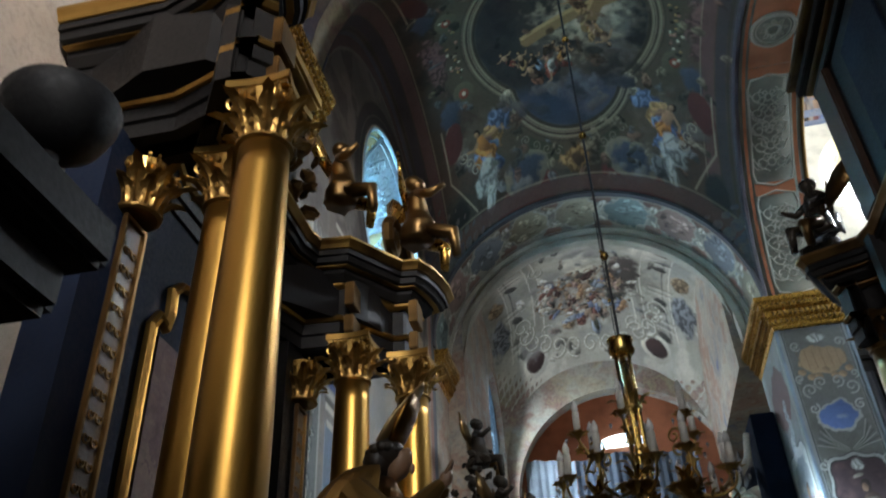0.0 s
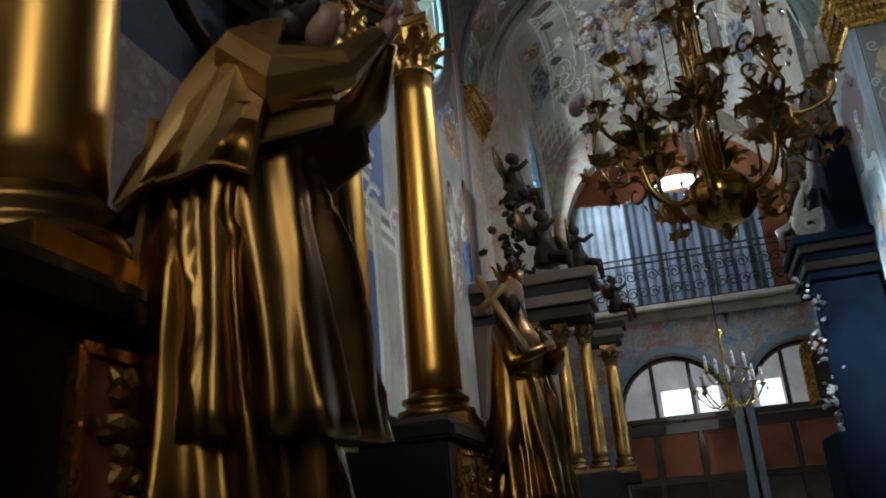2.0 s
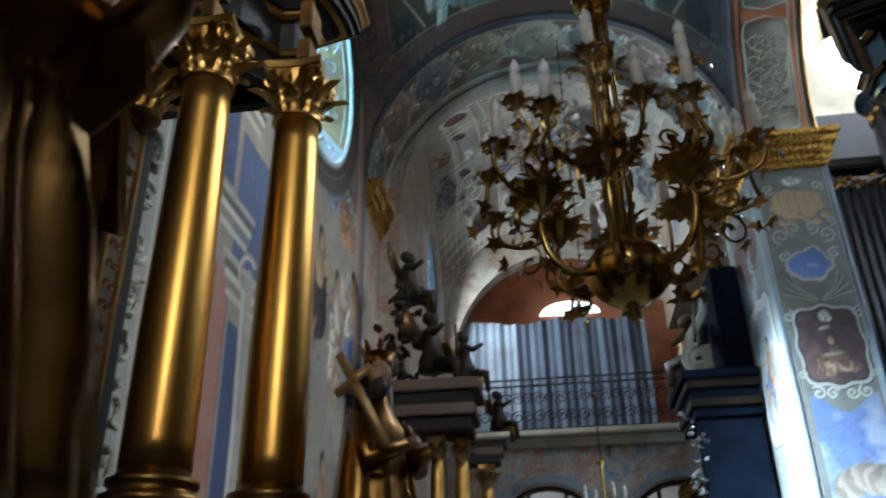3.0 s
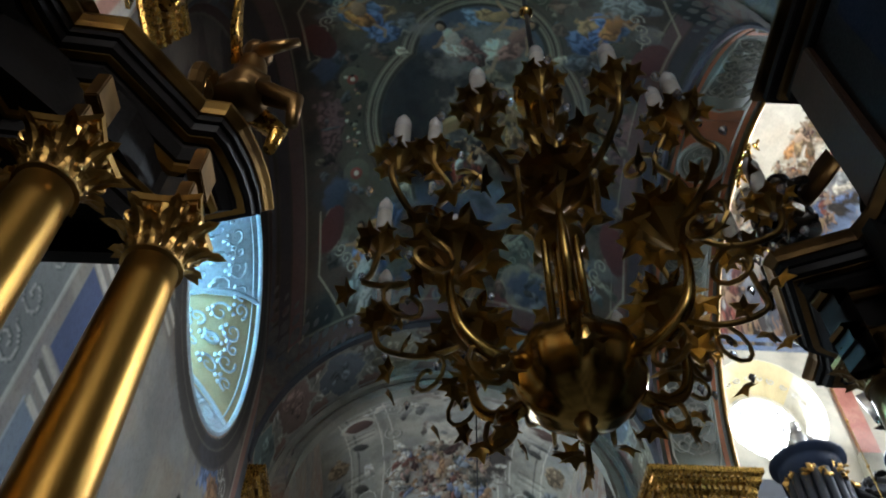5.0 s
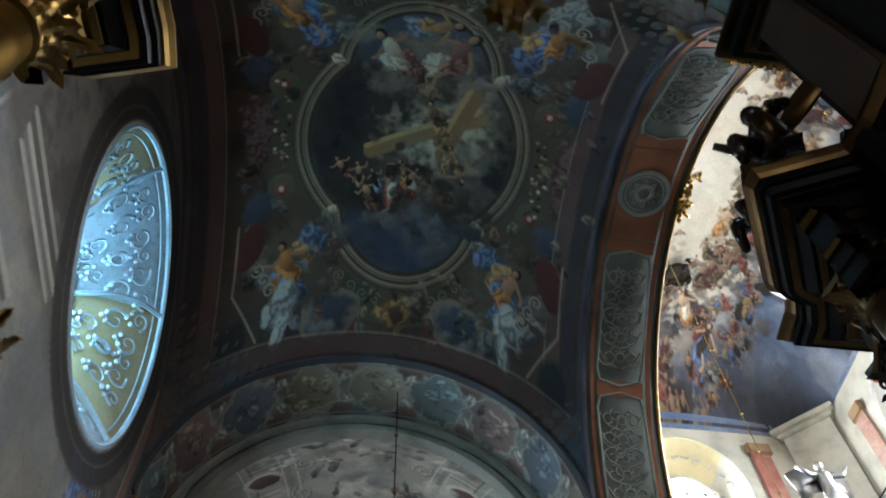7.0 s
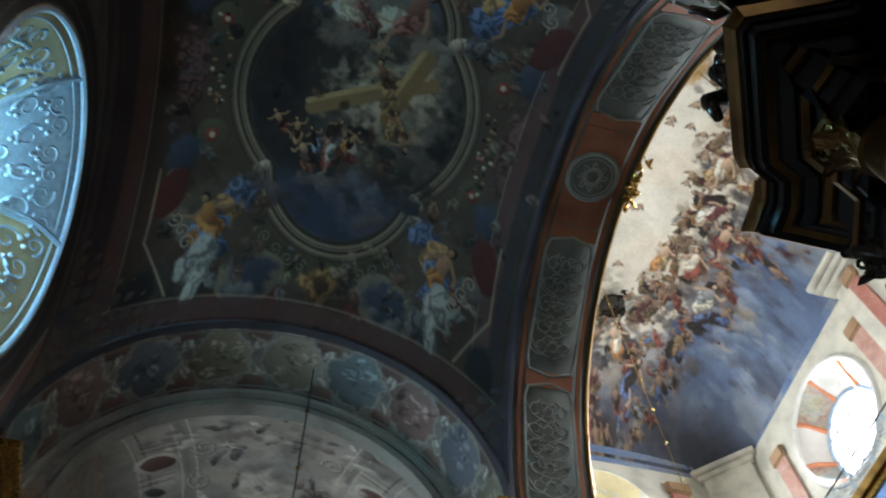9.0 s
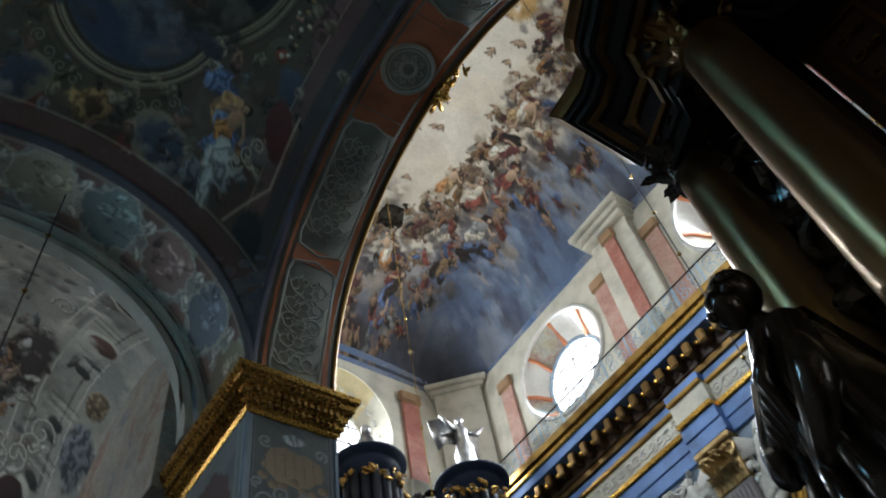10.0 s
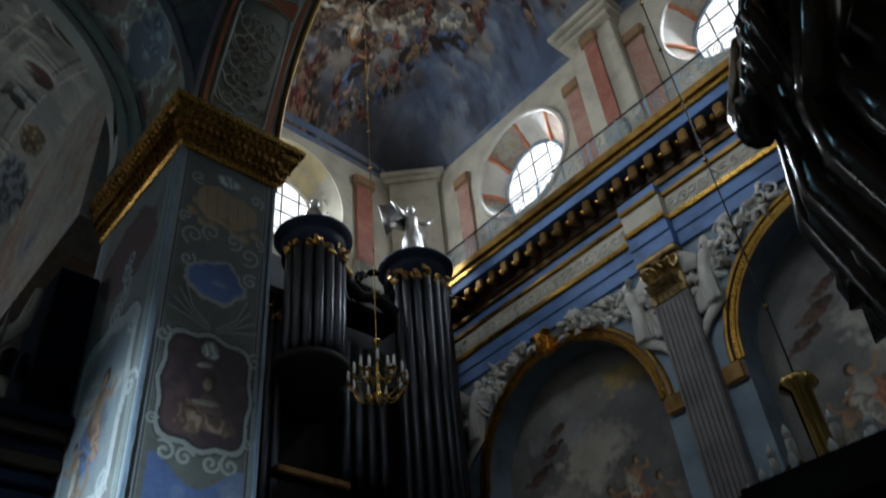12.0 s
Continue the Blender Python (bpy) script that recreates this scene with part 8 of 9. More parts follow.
putto("putto", "dark seated figure above the blue altar", Matrix.Translation((3.05, 20.2, 7.0)) @ Matrix.Rotation(1.2, 4, "Z") @ Matrix.Scale(1.5, 4), (GOLD_BROWN, SILVER))

# ---- confessional with an urn near the start ----
cf = thing("confessional", "black wooden confessional with a moulded cornice", "confessional")
part("body", box(XL + 0.01, -2.35, 0.9, 2.2, 0, 2.88, 0.03), BLACK_WOOD, cf)
part("cornice", box(XL + 0.01, -2.1, 0.75, 2.3, 2.882, 3.1, 0.04), BLACK_WOOD, cf)
part("cornice", box(XL + 0.01, -1.95, 0.6, 2.4, 3.102, 3.35, 0.05), BLACK_WOOD, cf)
part("cornice", box(XL + 0.01, -1.83, 0.5, 2.48, 3.352, 3.6, 0.04), BLACK_WOOD, cf)
part("plinth", box(XL + 0.01, -2.3, 0.8, 2.3, 0.002, 0.3, 0.02), BLACK_WOOD, cf)
part("door", box(-2.348, -2.3, 1.1, 2.0, 0.35, 2.75, 0.02), BROWN_WOOD, cf)
URN_WOOD = plain("matt_black_wood", (0.014, 0.014, 0.016), 0.6, vary=0.5)
for ux, uy in ((-2.05, 2.2), (-2.05, 1.35)):
    urn = thing("urn_finial", "black turned wooden urn on the confessional", "urn", "urns on the confessional", at=Matrix.Translation((ux, uy, 3.602)) @ Matrix.Diagonal((0.88, 0.88, 0.86, 1)))
    part("foot", lathe([(0.13, 0), (0.13, 0.04), (0.06, 0.07), (0.05, 0.12), (0.075, 0.15), (0.05, 0.19), (0.05, 0.23)], 28), URN_WOOD, urn, "", True)
    part("bowl", lathe([(0.05, 0.232), (0.11, 0.25), (0.22, 0.34), (0.27, 0.46), (0.285, 0.54), (0.27, 0.57), (0.2, 0.6), (0.08, 0.66), (0.02, 0.76)], 36), URN_WOOD, urn, "", True)

# ---- gallery at the choir's end ----
GY = 27.0
gal = thing("gallery", "choir gallery on two painted arches with a moulded edge", "gallery")
for cu in (-0.3, 3.45):
    r0 = arch_pts(cu, 1.62, 4.42, 0.0, 24)
    part("arcade_arch", ring_wall(r0, to_rect(r0, cu, 3.0, cu - 1.875, cu + (1.875 if cu < 0 else 2.8), 0.0, 7.0), GY, GY + 0.6, along_y, False), ARCADE_FRESCO, gal)
    part("archivolt", ring_wall(arch_pts(cu, 1.62, 4.42, 0.0, 24), arch_pts(cu, 1.82, 4.42, 0.0, 24), GY - 0.06, GY - 0.003, along_y, False), BLUE_TRIM, gal)
part("arcade_wall", box(-3.2, -2.178, GY, GY + 0.6, 0, 7.0), ARCADE_FRESCO, gal)
part("floor_slab", box(-3.15, 6.2, GY - 0.1, GY + 3.6, 7.002, 7.3, 0.03), GREY_STUCCO, gal)
part("edge_moulding", box(-3.15, 6.2, GY - 0.3, GY + 0.1, 7.302, 7.5, 0.05), CREAM, gal)
grille = thing("gallery_railing", "wrought iron gallery railing with scrolls", "railing")
for z in (7.56, 8.9, 9.1):
    part("rail", tube([(-3.1, GY - 0.05, z), (6.2, GY - 0.05, z)], 0.03, 6), IRON, grille)
bm0 = bmesh.new()
for st, cx_, cz_, hd in ((0.5, -0.16, 7.95, 1), (3.6, 0.16, 7.95, -1), (2.4, -0.16, 8.5, -1), (5.4, 0.16, 8.5, 1)):
    add(bm0, tube([(x, 0, z) for x, z in scroll(cx_, cz_, 0.2, 1.5, st, hd, 16)], 0.022, 4))
sc = part("scroll_panel", bm0, IRON, grille)
sc.location = (-2.8, GY - 0.05, 0)
for k in range(1, 14):
    copy_thing(sc, Matrix.Translation((-2.8 + 0.66 * k, GY - 0.05, 0)))
for k in range(14):
    part("baluster", tube([(-3.12 + 0.66 * k, GY - 0.05, 7.5), (-3.12 + 0.66 * k, GY - 0.05, 9.1)], 0.02, 5), IRON, grille)
CLOTH = plain("pale_blue_cloth", (0.36, 0.44, 0.52), 0.85, vary=0.35, big=0.8)
CLOTH_DARK = plain("dark_blue_cloth", (0.14, 0.18, 0.24), 0.85, vary=0.35, big=0.8)
for x0, x1, mt, lb in ((-2.6, -0.9, CLOTH, "pale blue cloth hung behind the railing"), (-0.88, 1.0, CLOTH_DARK, "grey blue cloth with a wide fold"), (1.02, 3.2, CLOTH_DARK, "dark blue cloth hung behind the railing")):
    cu = part("hanging_cloth", sheet([[(x, GY + 0.9 + 0.05 * math.sin(x * 9) + 0.03 * math.sin(x * 23), z + (0.08 * math.sin(x * 2.1) if z > 11 else 0)) for z in (7.32, 8.5, 10.0, 11.35)] for x in [x0 + (x1 - x0) * q / 40 for q in range(41)]], 0.02), mt)
    tagged(cu, lb, "cloth")
structure("wall_gallery_back", box(-4.2, 6.6, GY + 3.0, GY + 3.3, 7.3, 17.5), RED_BAND, "red wall behind the gallery")
lune = arch_pts(0.75, 3.6, 9.95, 7.3, 32)
structure("wall_gallery_arch", ring_wall(lune, to_rect(lune, 0.75, 8.0, XL - 0.2, XR + 2.3, 7.3, 17.5), Y4 + 0.1, Y4 + 0.7, along_y, False), CHOIR_FRESCO, "pale painted wall round the red lunette")
gw = thing("window_9", "bright arched window above the gallery", "window", kind="structure")
fr_ = [(0.95 + 1.05 * math.cos(math.pi * i / 16), 12.35 + 0.5 * math.sin(math.pi * i / 16)) for i in range(17)]
f = bmesh.new()
f.faces.new([f.verts.new((u, GY + 2.95, v)) for u, v in fr_])
bmesh.ops.solidify(f, geom=f.faces[:], thickness=0.02)
PANE_SOFT = window_glass("soft_white_glass", (0.75, 0.85, 0.95), 1.6)
part("pane", f, PANE_SOFT, gw)
# screen under the gallery
scr = thing("choir_screen", "brown wooden screen with red panels and glazed lights", "screen")
for z0, z1 in ((3.75, 4.05), (0.0, 0.3), (2.3, 2.5)):
    part("beam", box(-2.5, 6.2, GY + 0.75, GY + 0.95, z0, z1, 0.02), BROWN_WOOD, scr)
for k in range(7):
    part("mullion", box(-2.3 + 1.3 * k - 0.07, -2.3 + 1.3 * k + 0.07, GY + 0.74, GY + 0.96, 0.3, 3.75, 0.01), BROWN_WOOD, scr)
    part("panel", box(-2.2 + 1.3 * k, -1.12 + 1.3 * k, GY + 0.82, GY + 0.86, 2.52, 3.73), RED_BAND, scr)
for x in (-0.1, 4.1, 1.9, -1.6):
    part("mullion", box(x - 0.07, x + 0.07, GY + 0.75, GY + 0.95, 4.06, 6.4, 0.01), BROWN_WOOD, scr)
structure("wall_under_gallery", box(-4, 6.6, GY + 3.0, GY + 3.3, 0, 7.3), CREAM, "cream wall under the gallery")
ic = thing("altar_niche", "pale gilded niche picture under the gallery", "niche", at=Matrix.Translation((4.0, GY + 0.5, 4.06)))
part("frame", ring_wall(arch_pts(0, 0.32, 1.3, 0.2, 16), arch_pts(0, 0.6, 1.5, 0.0, 16), -0.1, 0.1, along_y, False), GOLD, ic)
part("back", box(-0.35, 0.35, 0.06, 0.1, 0.2, 1.62), PIER_DARK, ic)

# ---- glazed partition under the gallery ----
# glow put into the panes; no light stands behind the partition
PANE_DIM = window_glass("glowing_etched_glass", (0.62, 0.64, 0.68), 0.22)
PANE_WARM = window_glass("glowing_amber_glass", (0.75, 0.58, 0.34), 0.35)
for cu, last, lights in ((-0.3, PANE_DIM, ((-0.35, 0.5), (0.7, 1.3))), (3.45, PANE_WARM, ((-1.35, -0.68),))):
    gp = thing("glazed_partition", "arched wooden partition with etched glass panes", "partition", "glazed partitions")
    cuts = (-1.56, -0.55, 0.55, 1.56)
    for k, (u0, u1) in enumerate(zip(cuts, cuts[1:])):
        pts = [(u1, 4.26), (u0, 4.26)] + [(u0 + (u1 - u0) * i / 10, 4.42 + max(0.0, 1.58 ** 2 - (u0 + (u1 - u0) * i / 10) ** 2) ** 0.5) for i in range(11)]
        f = bmesh.new()
        f.faces.new([f.verts.new((cu + u, GY + 0.66, z)) for u, z in pts])
        bmesh.ops.recalc_face_normals(f, faces=f.faces[:])
        bmesh.ops.solidify(f, geom=f.faces[:], thickness=0.012)
        pane = part("pane", f, last if k == 2 else PANE_DIM, gp)
    for u0, u1 in lights:
        # brightness of the lower panes is emission, not light through them
        part("clear_pane", box(cu + u0, cu + u1, GY + 0.62, GY + 0.64, 4.28, 5.0, 0.005), PANE_SOFT, gp, "clear lower pane with its own glow")
    for u in cuts[1:3]:
        part("mullion", box(cu + u - 0.06, cu + u + 0.06, GY + 0.58, GY + 0.7, 4.25, 5.9, 0.01), BROWN_WOOD, gp)
    part("transom", box(cu - 1.62, cu + 1.62, GY + 0.56, GY + 0.72, 4.1, 4.24, 0.015), BROWN_WOOD, gp)
    part("arched_rail", tube([(cu + 1.56 * math.cos(math.pi * i / 30), GY + 0.63, 4.4 + 1.56 * math.sin(math.pi * i / 30)) for i in range(31)], 0.07, 6), BROWN_WOOD, gp)

# ---- the hall: order, railing, drum ----
ENT = [("architrave", 0.10, 13.95, 14.35, DEEP_BLUE), ("architrave", 0.15, 14.352, 14.75, DEEP_BLUE), ("gilt_moulding", 0.24, 14.752, 14.9, GOLD), ("frieze", 0.14, 14.902, 15.55, CREAM), ("gilt_moulding", 0.24, 15.552, 15.66, GOLD_DULL), ("blue_band", 0.2, 15.662, 15.9, DEEP_BLUE), ("bed_mould", 0.3, 15.902, 16.1, GOLD_BROWN), ("soffit", 0.34, 16.102, 16.62, BROWN_WOOD), ("corona", 0.85, 16.622, 16.95, DEEP_BLUE), ("gilt_moulding", 0.95, 16.952, 17.12, GOLD), ("gilt_moulding", 1.05, 17.122, 17.38, GOLD_DULL)]
he = thing("hall_entablature", "blue and gilt entablature with brackets along the hall", "entablature")
for nm, o, z0, z1, mt in ENT:
    part(nm, box(HALL_X - o, HALL_X - 0.002, -6.9, HALL_Y - 0.01, z0, z1, 0.012), mt, he)
for py in (17.4, 9.2, 1.0):
    for nm, o, z0, z1, mt in ENT[:6]:
        part("projection", box(HALL_X - o - 0.28, HALL_X - o - 0.003, py - 0.62, py + 0.62, z0, z1, 0.012), mt, he)
br = part("bracket", box(-0.78, -0.36, -0.13, 0.13, 16.2, 16.62, 0.04), GOLD_BROWN, he)
br.location = (HALL_X, 25.9, 0)
for k in range(1, 44):
    copy_thing(br, Matrix.Translation((HALL_X, 25.9 - 0.55 * k, 0)))
ros = part("rosette", ball(-0.6, 0, 16.42, 0.1, 0.1, 0.1, 1), GOLD, he)
ros.location = (HALL_X, 25.62, 0)
for k in range(1, 43):
    copy_thing(ros, Matrix.Translation((HALL_X, 25.62 - 0.55 * k, 0)))
lat = bmesh.new()
for k in range(70):
    y = 26.2 - 0.32 * k
    for s in (-1, 1):
        add(lat, tube([(HALL_X - 0.15, y + x, 15.22 + z) for x, z in scroll(s * 0.0, 0, 0.2, 1.2, k * 1.3, s, 10)], 0.026, 4))
tagged(part("frieze_scrollwork", lat, WHITE_STUCCO, he), kind="stuff")

for py in (17.4, 9.2, 1.0):
    pl = thing("pilaster", "fluted grey pilaster with a gilded capital", "pilaster", "pilasters of the hall", at=Matrix.Translation((HALL_X, py, 0)))
    part("shaft", box(-0.26, -0.003, -0.5, 0.5, 0.6, 12.6), plain("taupe_stucco", (0.22, 0.2, 0.2), 0.7), pl)
    part("base", box(-0.36, -0.003, -0.6, 0.6, 0, 0.598, 0.04), GREY_STUCCO, pl)
    for k in range(8):
        part("fillet", box(-0.30, -0.262, -0.47 + 0.125 * k, -0.40 + 0.125 * k, 0.7, 12.5, 0.01), bpy.data.materials["taupe_stucco"], pl)
    cp = bmesh.new()
    add(cp, box(-0.3, -0.004, -0.5, 0.5, 12.602, 13.75, 0.02))
    for row, n, ll in ((12.62, 5, 0.55), (12.8, 4, 0.8)):
        for q in range(n):
            add(cp, leaf(ll, 0.26, 1.2, 3, 0.03), Matrix.Translation((-0.3, -0.42 + 0.84 * (q + 0.5) / n, row)) @ Matrix.Rotation(math.pi / 2, 4, "Z"))
    for s in (-1, 1):
        add(cp, tube([(-0.36, s * 0.42 + x, 13.5 + z) for x, z in scroll(0, 0, 0.2, 1.6, 1.0, s, 18)], 0.05, 5))
    add(cp, box(-0.42, -0.004, -0.6, 0.6, 13.76, 13.93, 0.03))
    add(cp, blob_cluster(rng, 14, (0.03, 0.2, 0.15), 0.08), Matrix.Translation((-0.38, 0, 13.4)))
    part("capital", cp, GOLD_PALE, pl)
for k, ay in enumerate(ARCHES[:3]):
    av = thing("archivolt", "gilded moulding round the hall arch", "moulding", "hall archivolts")
    for r, w, mt in ((3.08, 0.09, GOLD), (3.26, 0.07, GOLD_DULL), (2.97, 0.05, GOLD_DULL)):
        part("moulding", tube([(HALL_X - 0.02, ay + r * math.cos(math.pi * i / 40), 10.4 + r * math.sin(math.pi * i / 40)) for i in range(41)], w, 6), mt, av)
    part("keystone", add(box(HALL_X - 0.35, HALL_X - 0.02, ay - 0.22, ay + 0.22, 13.2, 13.95, 0.05), blob_cluster(rng, 14, (0.05, 0.14, 0.2), 0.09), Matrix.Translation((HALL_X - 0.35, ay, 13.6))), GOLD, av)
    for s in (-1, 1):
        part("impost", box(HALL_X - 0.12, HALL_X - 0.003, ay + s * 3.3 - 0.28, ay + s * 3.3 + 0.28, 9.9, 10.38, 0.05), GOLD_BROWN, av)
        fg = [(robe([(0, 0, 0, 0.3, 0.2, 0.14, 7, 0.5), (0, 0.05, 0.5, 0.32, 0.2, 0.12, 7, 1), (0, 0.0, 1.0, 0.25, 0.18, 0.08, 6, 2), (0, -0.1, 1.4, 0.22, 0.16, 0.03, 4, 2), (0, -0.14, 1.6, 0.08, 0.08, 0, 1, 0)], 24), 0),
              (ball(0.06, -0.17, 1.76, 0.13, 0.13, 0.17), 0),
              (robe([(0.14, 0.2, 0.0, 0.2, 0.34, 0.2, 6, 0.4), (0.16, 0.12, 0.5, 0.22, 0.34, 0.2, 6, 1.2), (0.12, 0.0, 0.85, 0.2, 0.28, 0.1, 6, 2)], 40), 0),
              (limb([(0.08, -0.2, 1.35), (0.3, -0.1, 1.05), (0.3, 0.2, 1.0)], [0.1, 0.085, 0.05]), 0),
              (limb([(0, 0.1, 1.4), (0.1, -0.45, 1.5), (0.05, -0.9, 1.75)], [0.1, 0.09, 0.05]), 0),
              (limb([(0, -0.1, 0.1), (0.05, 0.4, -0.3), (0.0, 0.6, -0.7)], [0.16, 0.12, 0.06]), 0),
              (sheet([[(-0.1, 0.1, 1.5), (-0.1, 0.15, 1.1)], [(-0.1, 0.5, 1.9), (-0.1, 0.6, 1.2)], [(-0.1, 1.0, 2.0), (-0.1, 1.05, 1.4)]], 0.05), 0)]
        figure("relief_angel", fg, (WHITE_STUCCO,), "white stucco angel reclining beside the arch", Matrix.Translation((HALL_X - 0.14, ay + s * 3.05, 11.9)) @ Matrix.Diagonal((0.75, s * 1.05, 1.0, 1)))
        sp = bmesh.new()
        for q in range(9):
            a = 0.62 + 0.085 * q
            rr = 3.42 + 0.12 * (9 - q) * rng.uniform(0.2, 1.0)
            add(sp, blob_cluster(rng, 9, (0.05, 0.22, 0.16), 0.13), Matrix.Translation((HALL_X - 0.08, ay + s * rr * math.cos(a), 10.4 + rr * math.sin(a))))
            add(sp, tube([(HALL_X - 0.12, ay + s * rr * math.cos(a) + x, 10.5 + rr * math.sin(a) + z) for x, z in scroll(0, 0, 0.2, 1.1, q, s, 10)], 0.045, 5))
        part("spandrel_carving", sp, WHITE_STUCCO, av, "white stucco clouds and drapery in the spandrel")

rl = thing("cornice_railing", "iron railing with pedestals along the hall cornice", "railing")
for z in (17.5, 18.35):
    part("rail", tube([(HALL_X - 0.85, -6.8, z), (HALL_X - 0.85, HALL_Y, z)], 0.03, 5), IRON, rl)
ir = bmesh.new()
for st, cy_, cz_, hd in ((0.5, -0.22, 17.78, 1), (3.6, 0.22, 17.78, -1), (2.4, -0.22, 18.1, -1), (5.4, 0.22, 18.1, 1)):
    add(ir, tube([(0, y, z) for y, z in scroll(cy_, cz_, 0.2, 1.4, st, hd, 12)], 0.018, 4))
add(ir, tube([(0, -0.52, 17.4), (0, -0.52, 18.36)], 0.025, 5))
add(ir, tube([(0, -0.46, 17.4), (0, -0.46, 18.36)], 0.015, 5))
ip = part("iron_panel", ir, LEAD, rl)
ip.location = (HALL_X - 0.85, 25.9, 0)
for k in range(1, 24):
    copy_thing(ip, Matrix.Translation((HALL_X - 0.85, 25.9 - 1.04 * k, 0)))

TAN = plain("tan_capital_paint", (0.32, 0.19, 0.1), 0.7)
for k, (py, w) in enumerate(((23.9, 0.3), (18.55, 0.3), (16.0, 0.3), (10.6, 0.3))):
    pk = thing("drum_pilaster", "pink marbled pilaster beside the oval window", "pilaster", "drum pilasters")
    part("shaft", box(HALL_X - 0.12, HALL_X - 0.003, py - w, py + w, 18.0, 21.6, 0.01), PINK_MARBLE, pk)
    part("capital", box(HALL_X - 0.2, HALL_X - 0.003, py - w - 0.08, py + w + 0.08, 21.602, 22.1, 0.06), TAN, pk)
    part("base", box(HALL_X - 0.18, HALL_X - 0.003, py - w - 0.06, py + w + 0.06, 17.42, 17.998, 0.03), CREAM, pk)
for py in (17.25, 9.2):
    pk = thing("drum_pier", "projecting plaster pier with a red marble pilaster and broken cornice", "pier", "drum piers")
    part("body", box(HALL_X - 0.42, HALL_X - 0.003, py - 0.85, py + 0.85, 17.42, 22.9, 0.02), CREAM, pk)
    part("shaft", box(HALL_X - 0.55, HALL_X - 0.422, py - 0.24, py + 0.24, 18.5, 22.4, 0.02), RED_MARBLE, pk)
    part("pedestal", box(HALL_X - 0.7, HALL_X - 0.422, py - 0.4, py + 0.4, 17.42, 18.498, 0.03), GREY_STUCCO, pk)
    part("capital", box(HALL_X - 0.62, HALL_X - 0.422, py - 0.32, py + 0.32, 22.402, 22.9, 0.06), TAN, pk)
    for q, (z, g) in enumerate(((22.902, 0.1), (23.12, 0.25), (23.36, 0.4))):
        part("cornice", box(HALL_X - 0.6 - g, HALL_X + 0.3, py - 0.9 - g * 0.7, py + 0.9 + g * 0.7, z, z + 0.2, 0.03), CREAM, pk)
for px in (8.4, 14.4):
    pk = thing("drum_pilaster", "red marbled pilaster on the end wall", "pilaster", "drum pilasters")
    part("shaft", box(px - 0.34, px + 0.34, HALL_Y - 0.16, HALL_Y - 0.003, 18.4, 22.0, 0.01), RED_MARBLE, pk)
    part("capital", box(px - 0.45, px + 0.45, HALL_Y - 0.26, HALL_Y - 0.003, 22.002, 22.5, 0.06), TAN, pk)
    part("base", box(px - 0.5, px + 0.5, HALL_Y - 0.3, HALL_Y - 0.003, 17.42, 18.398, 0.03), GREY_STUCCO, pk)
cn = thing("corner_console", "plaster corner pier with a broken cornice", "pier")
bm = box(-0.8, 0.8, -0.9, 0.9, 17.42, 22.8)
part("body", bm, CREAM, cn)
for z, g in ((22.802, 0.15), (23.02, 0.3)):
    part("cornice", box(-0.8 - g, 0.8 + g, -0.9 - g, 0.9 + g, z, z + 0.2, 0.03), CREAM, cn)
cn.matrix_basis = Matrix.Translation((HALL_X - 0.25, HALL_Y - 0.25, 0)) @ Matrix.Rotation(math.pi / 4, 4, "Z")

# boss in the vault
bs = thing("vault_boss", "dark carved rosette from which the chandelier hangs", "ornament", at=Matrix.Translation((11.78, 22.58, 27.42)))
part("disc", lathe([(0.2, -0.1), (0.46, 0.0), (0.5, 0.1), (0.4, 0.3)], 24), DARK_CARVING, bs)
part("carving", blob_cluster(rng, 40, (0.24, 0.24, 0.08), 0.12), DARK_CARVING, bs)

# the hall vault's picture: a golden glory ringed by a crowd on clouds, blue sky outside
HV_CX, HV_HX, HV_HY = (XH + HALL_X) / 2, (HALL_X - XH) / 2 + 0.02, HALL_Y - 9.5 + 0.02


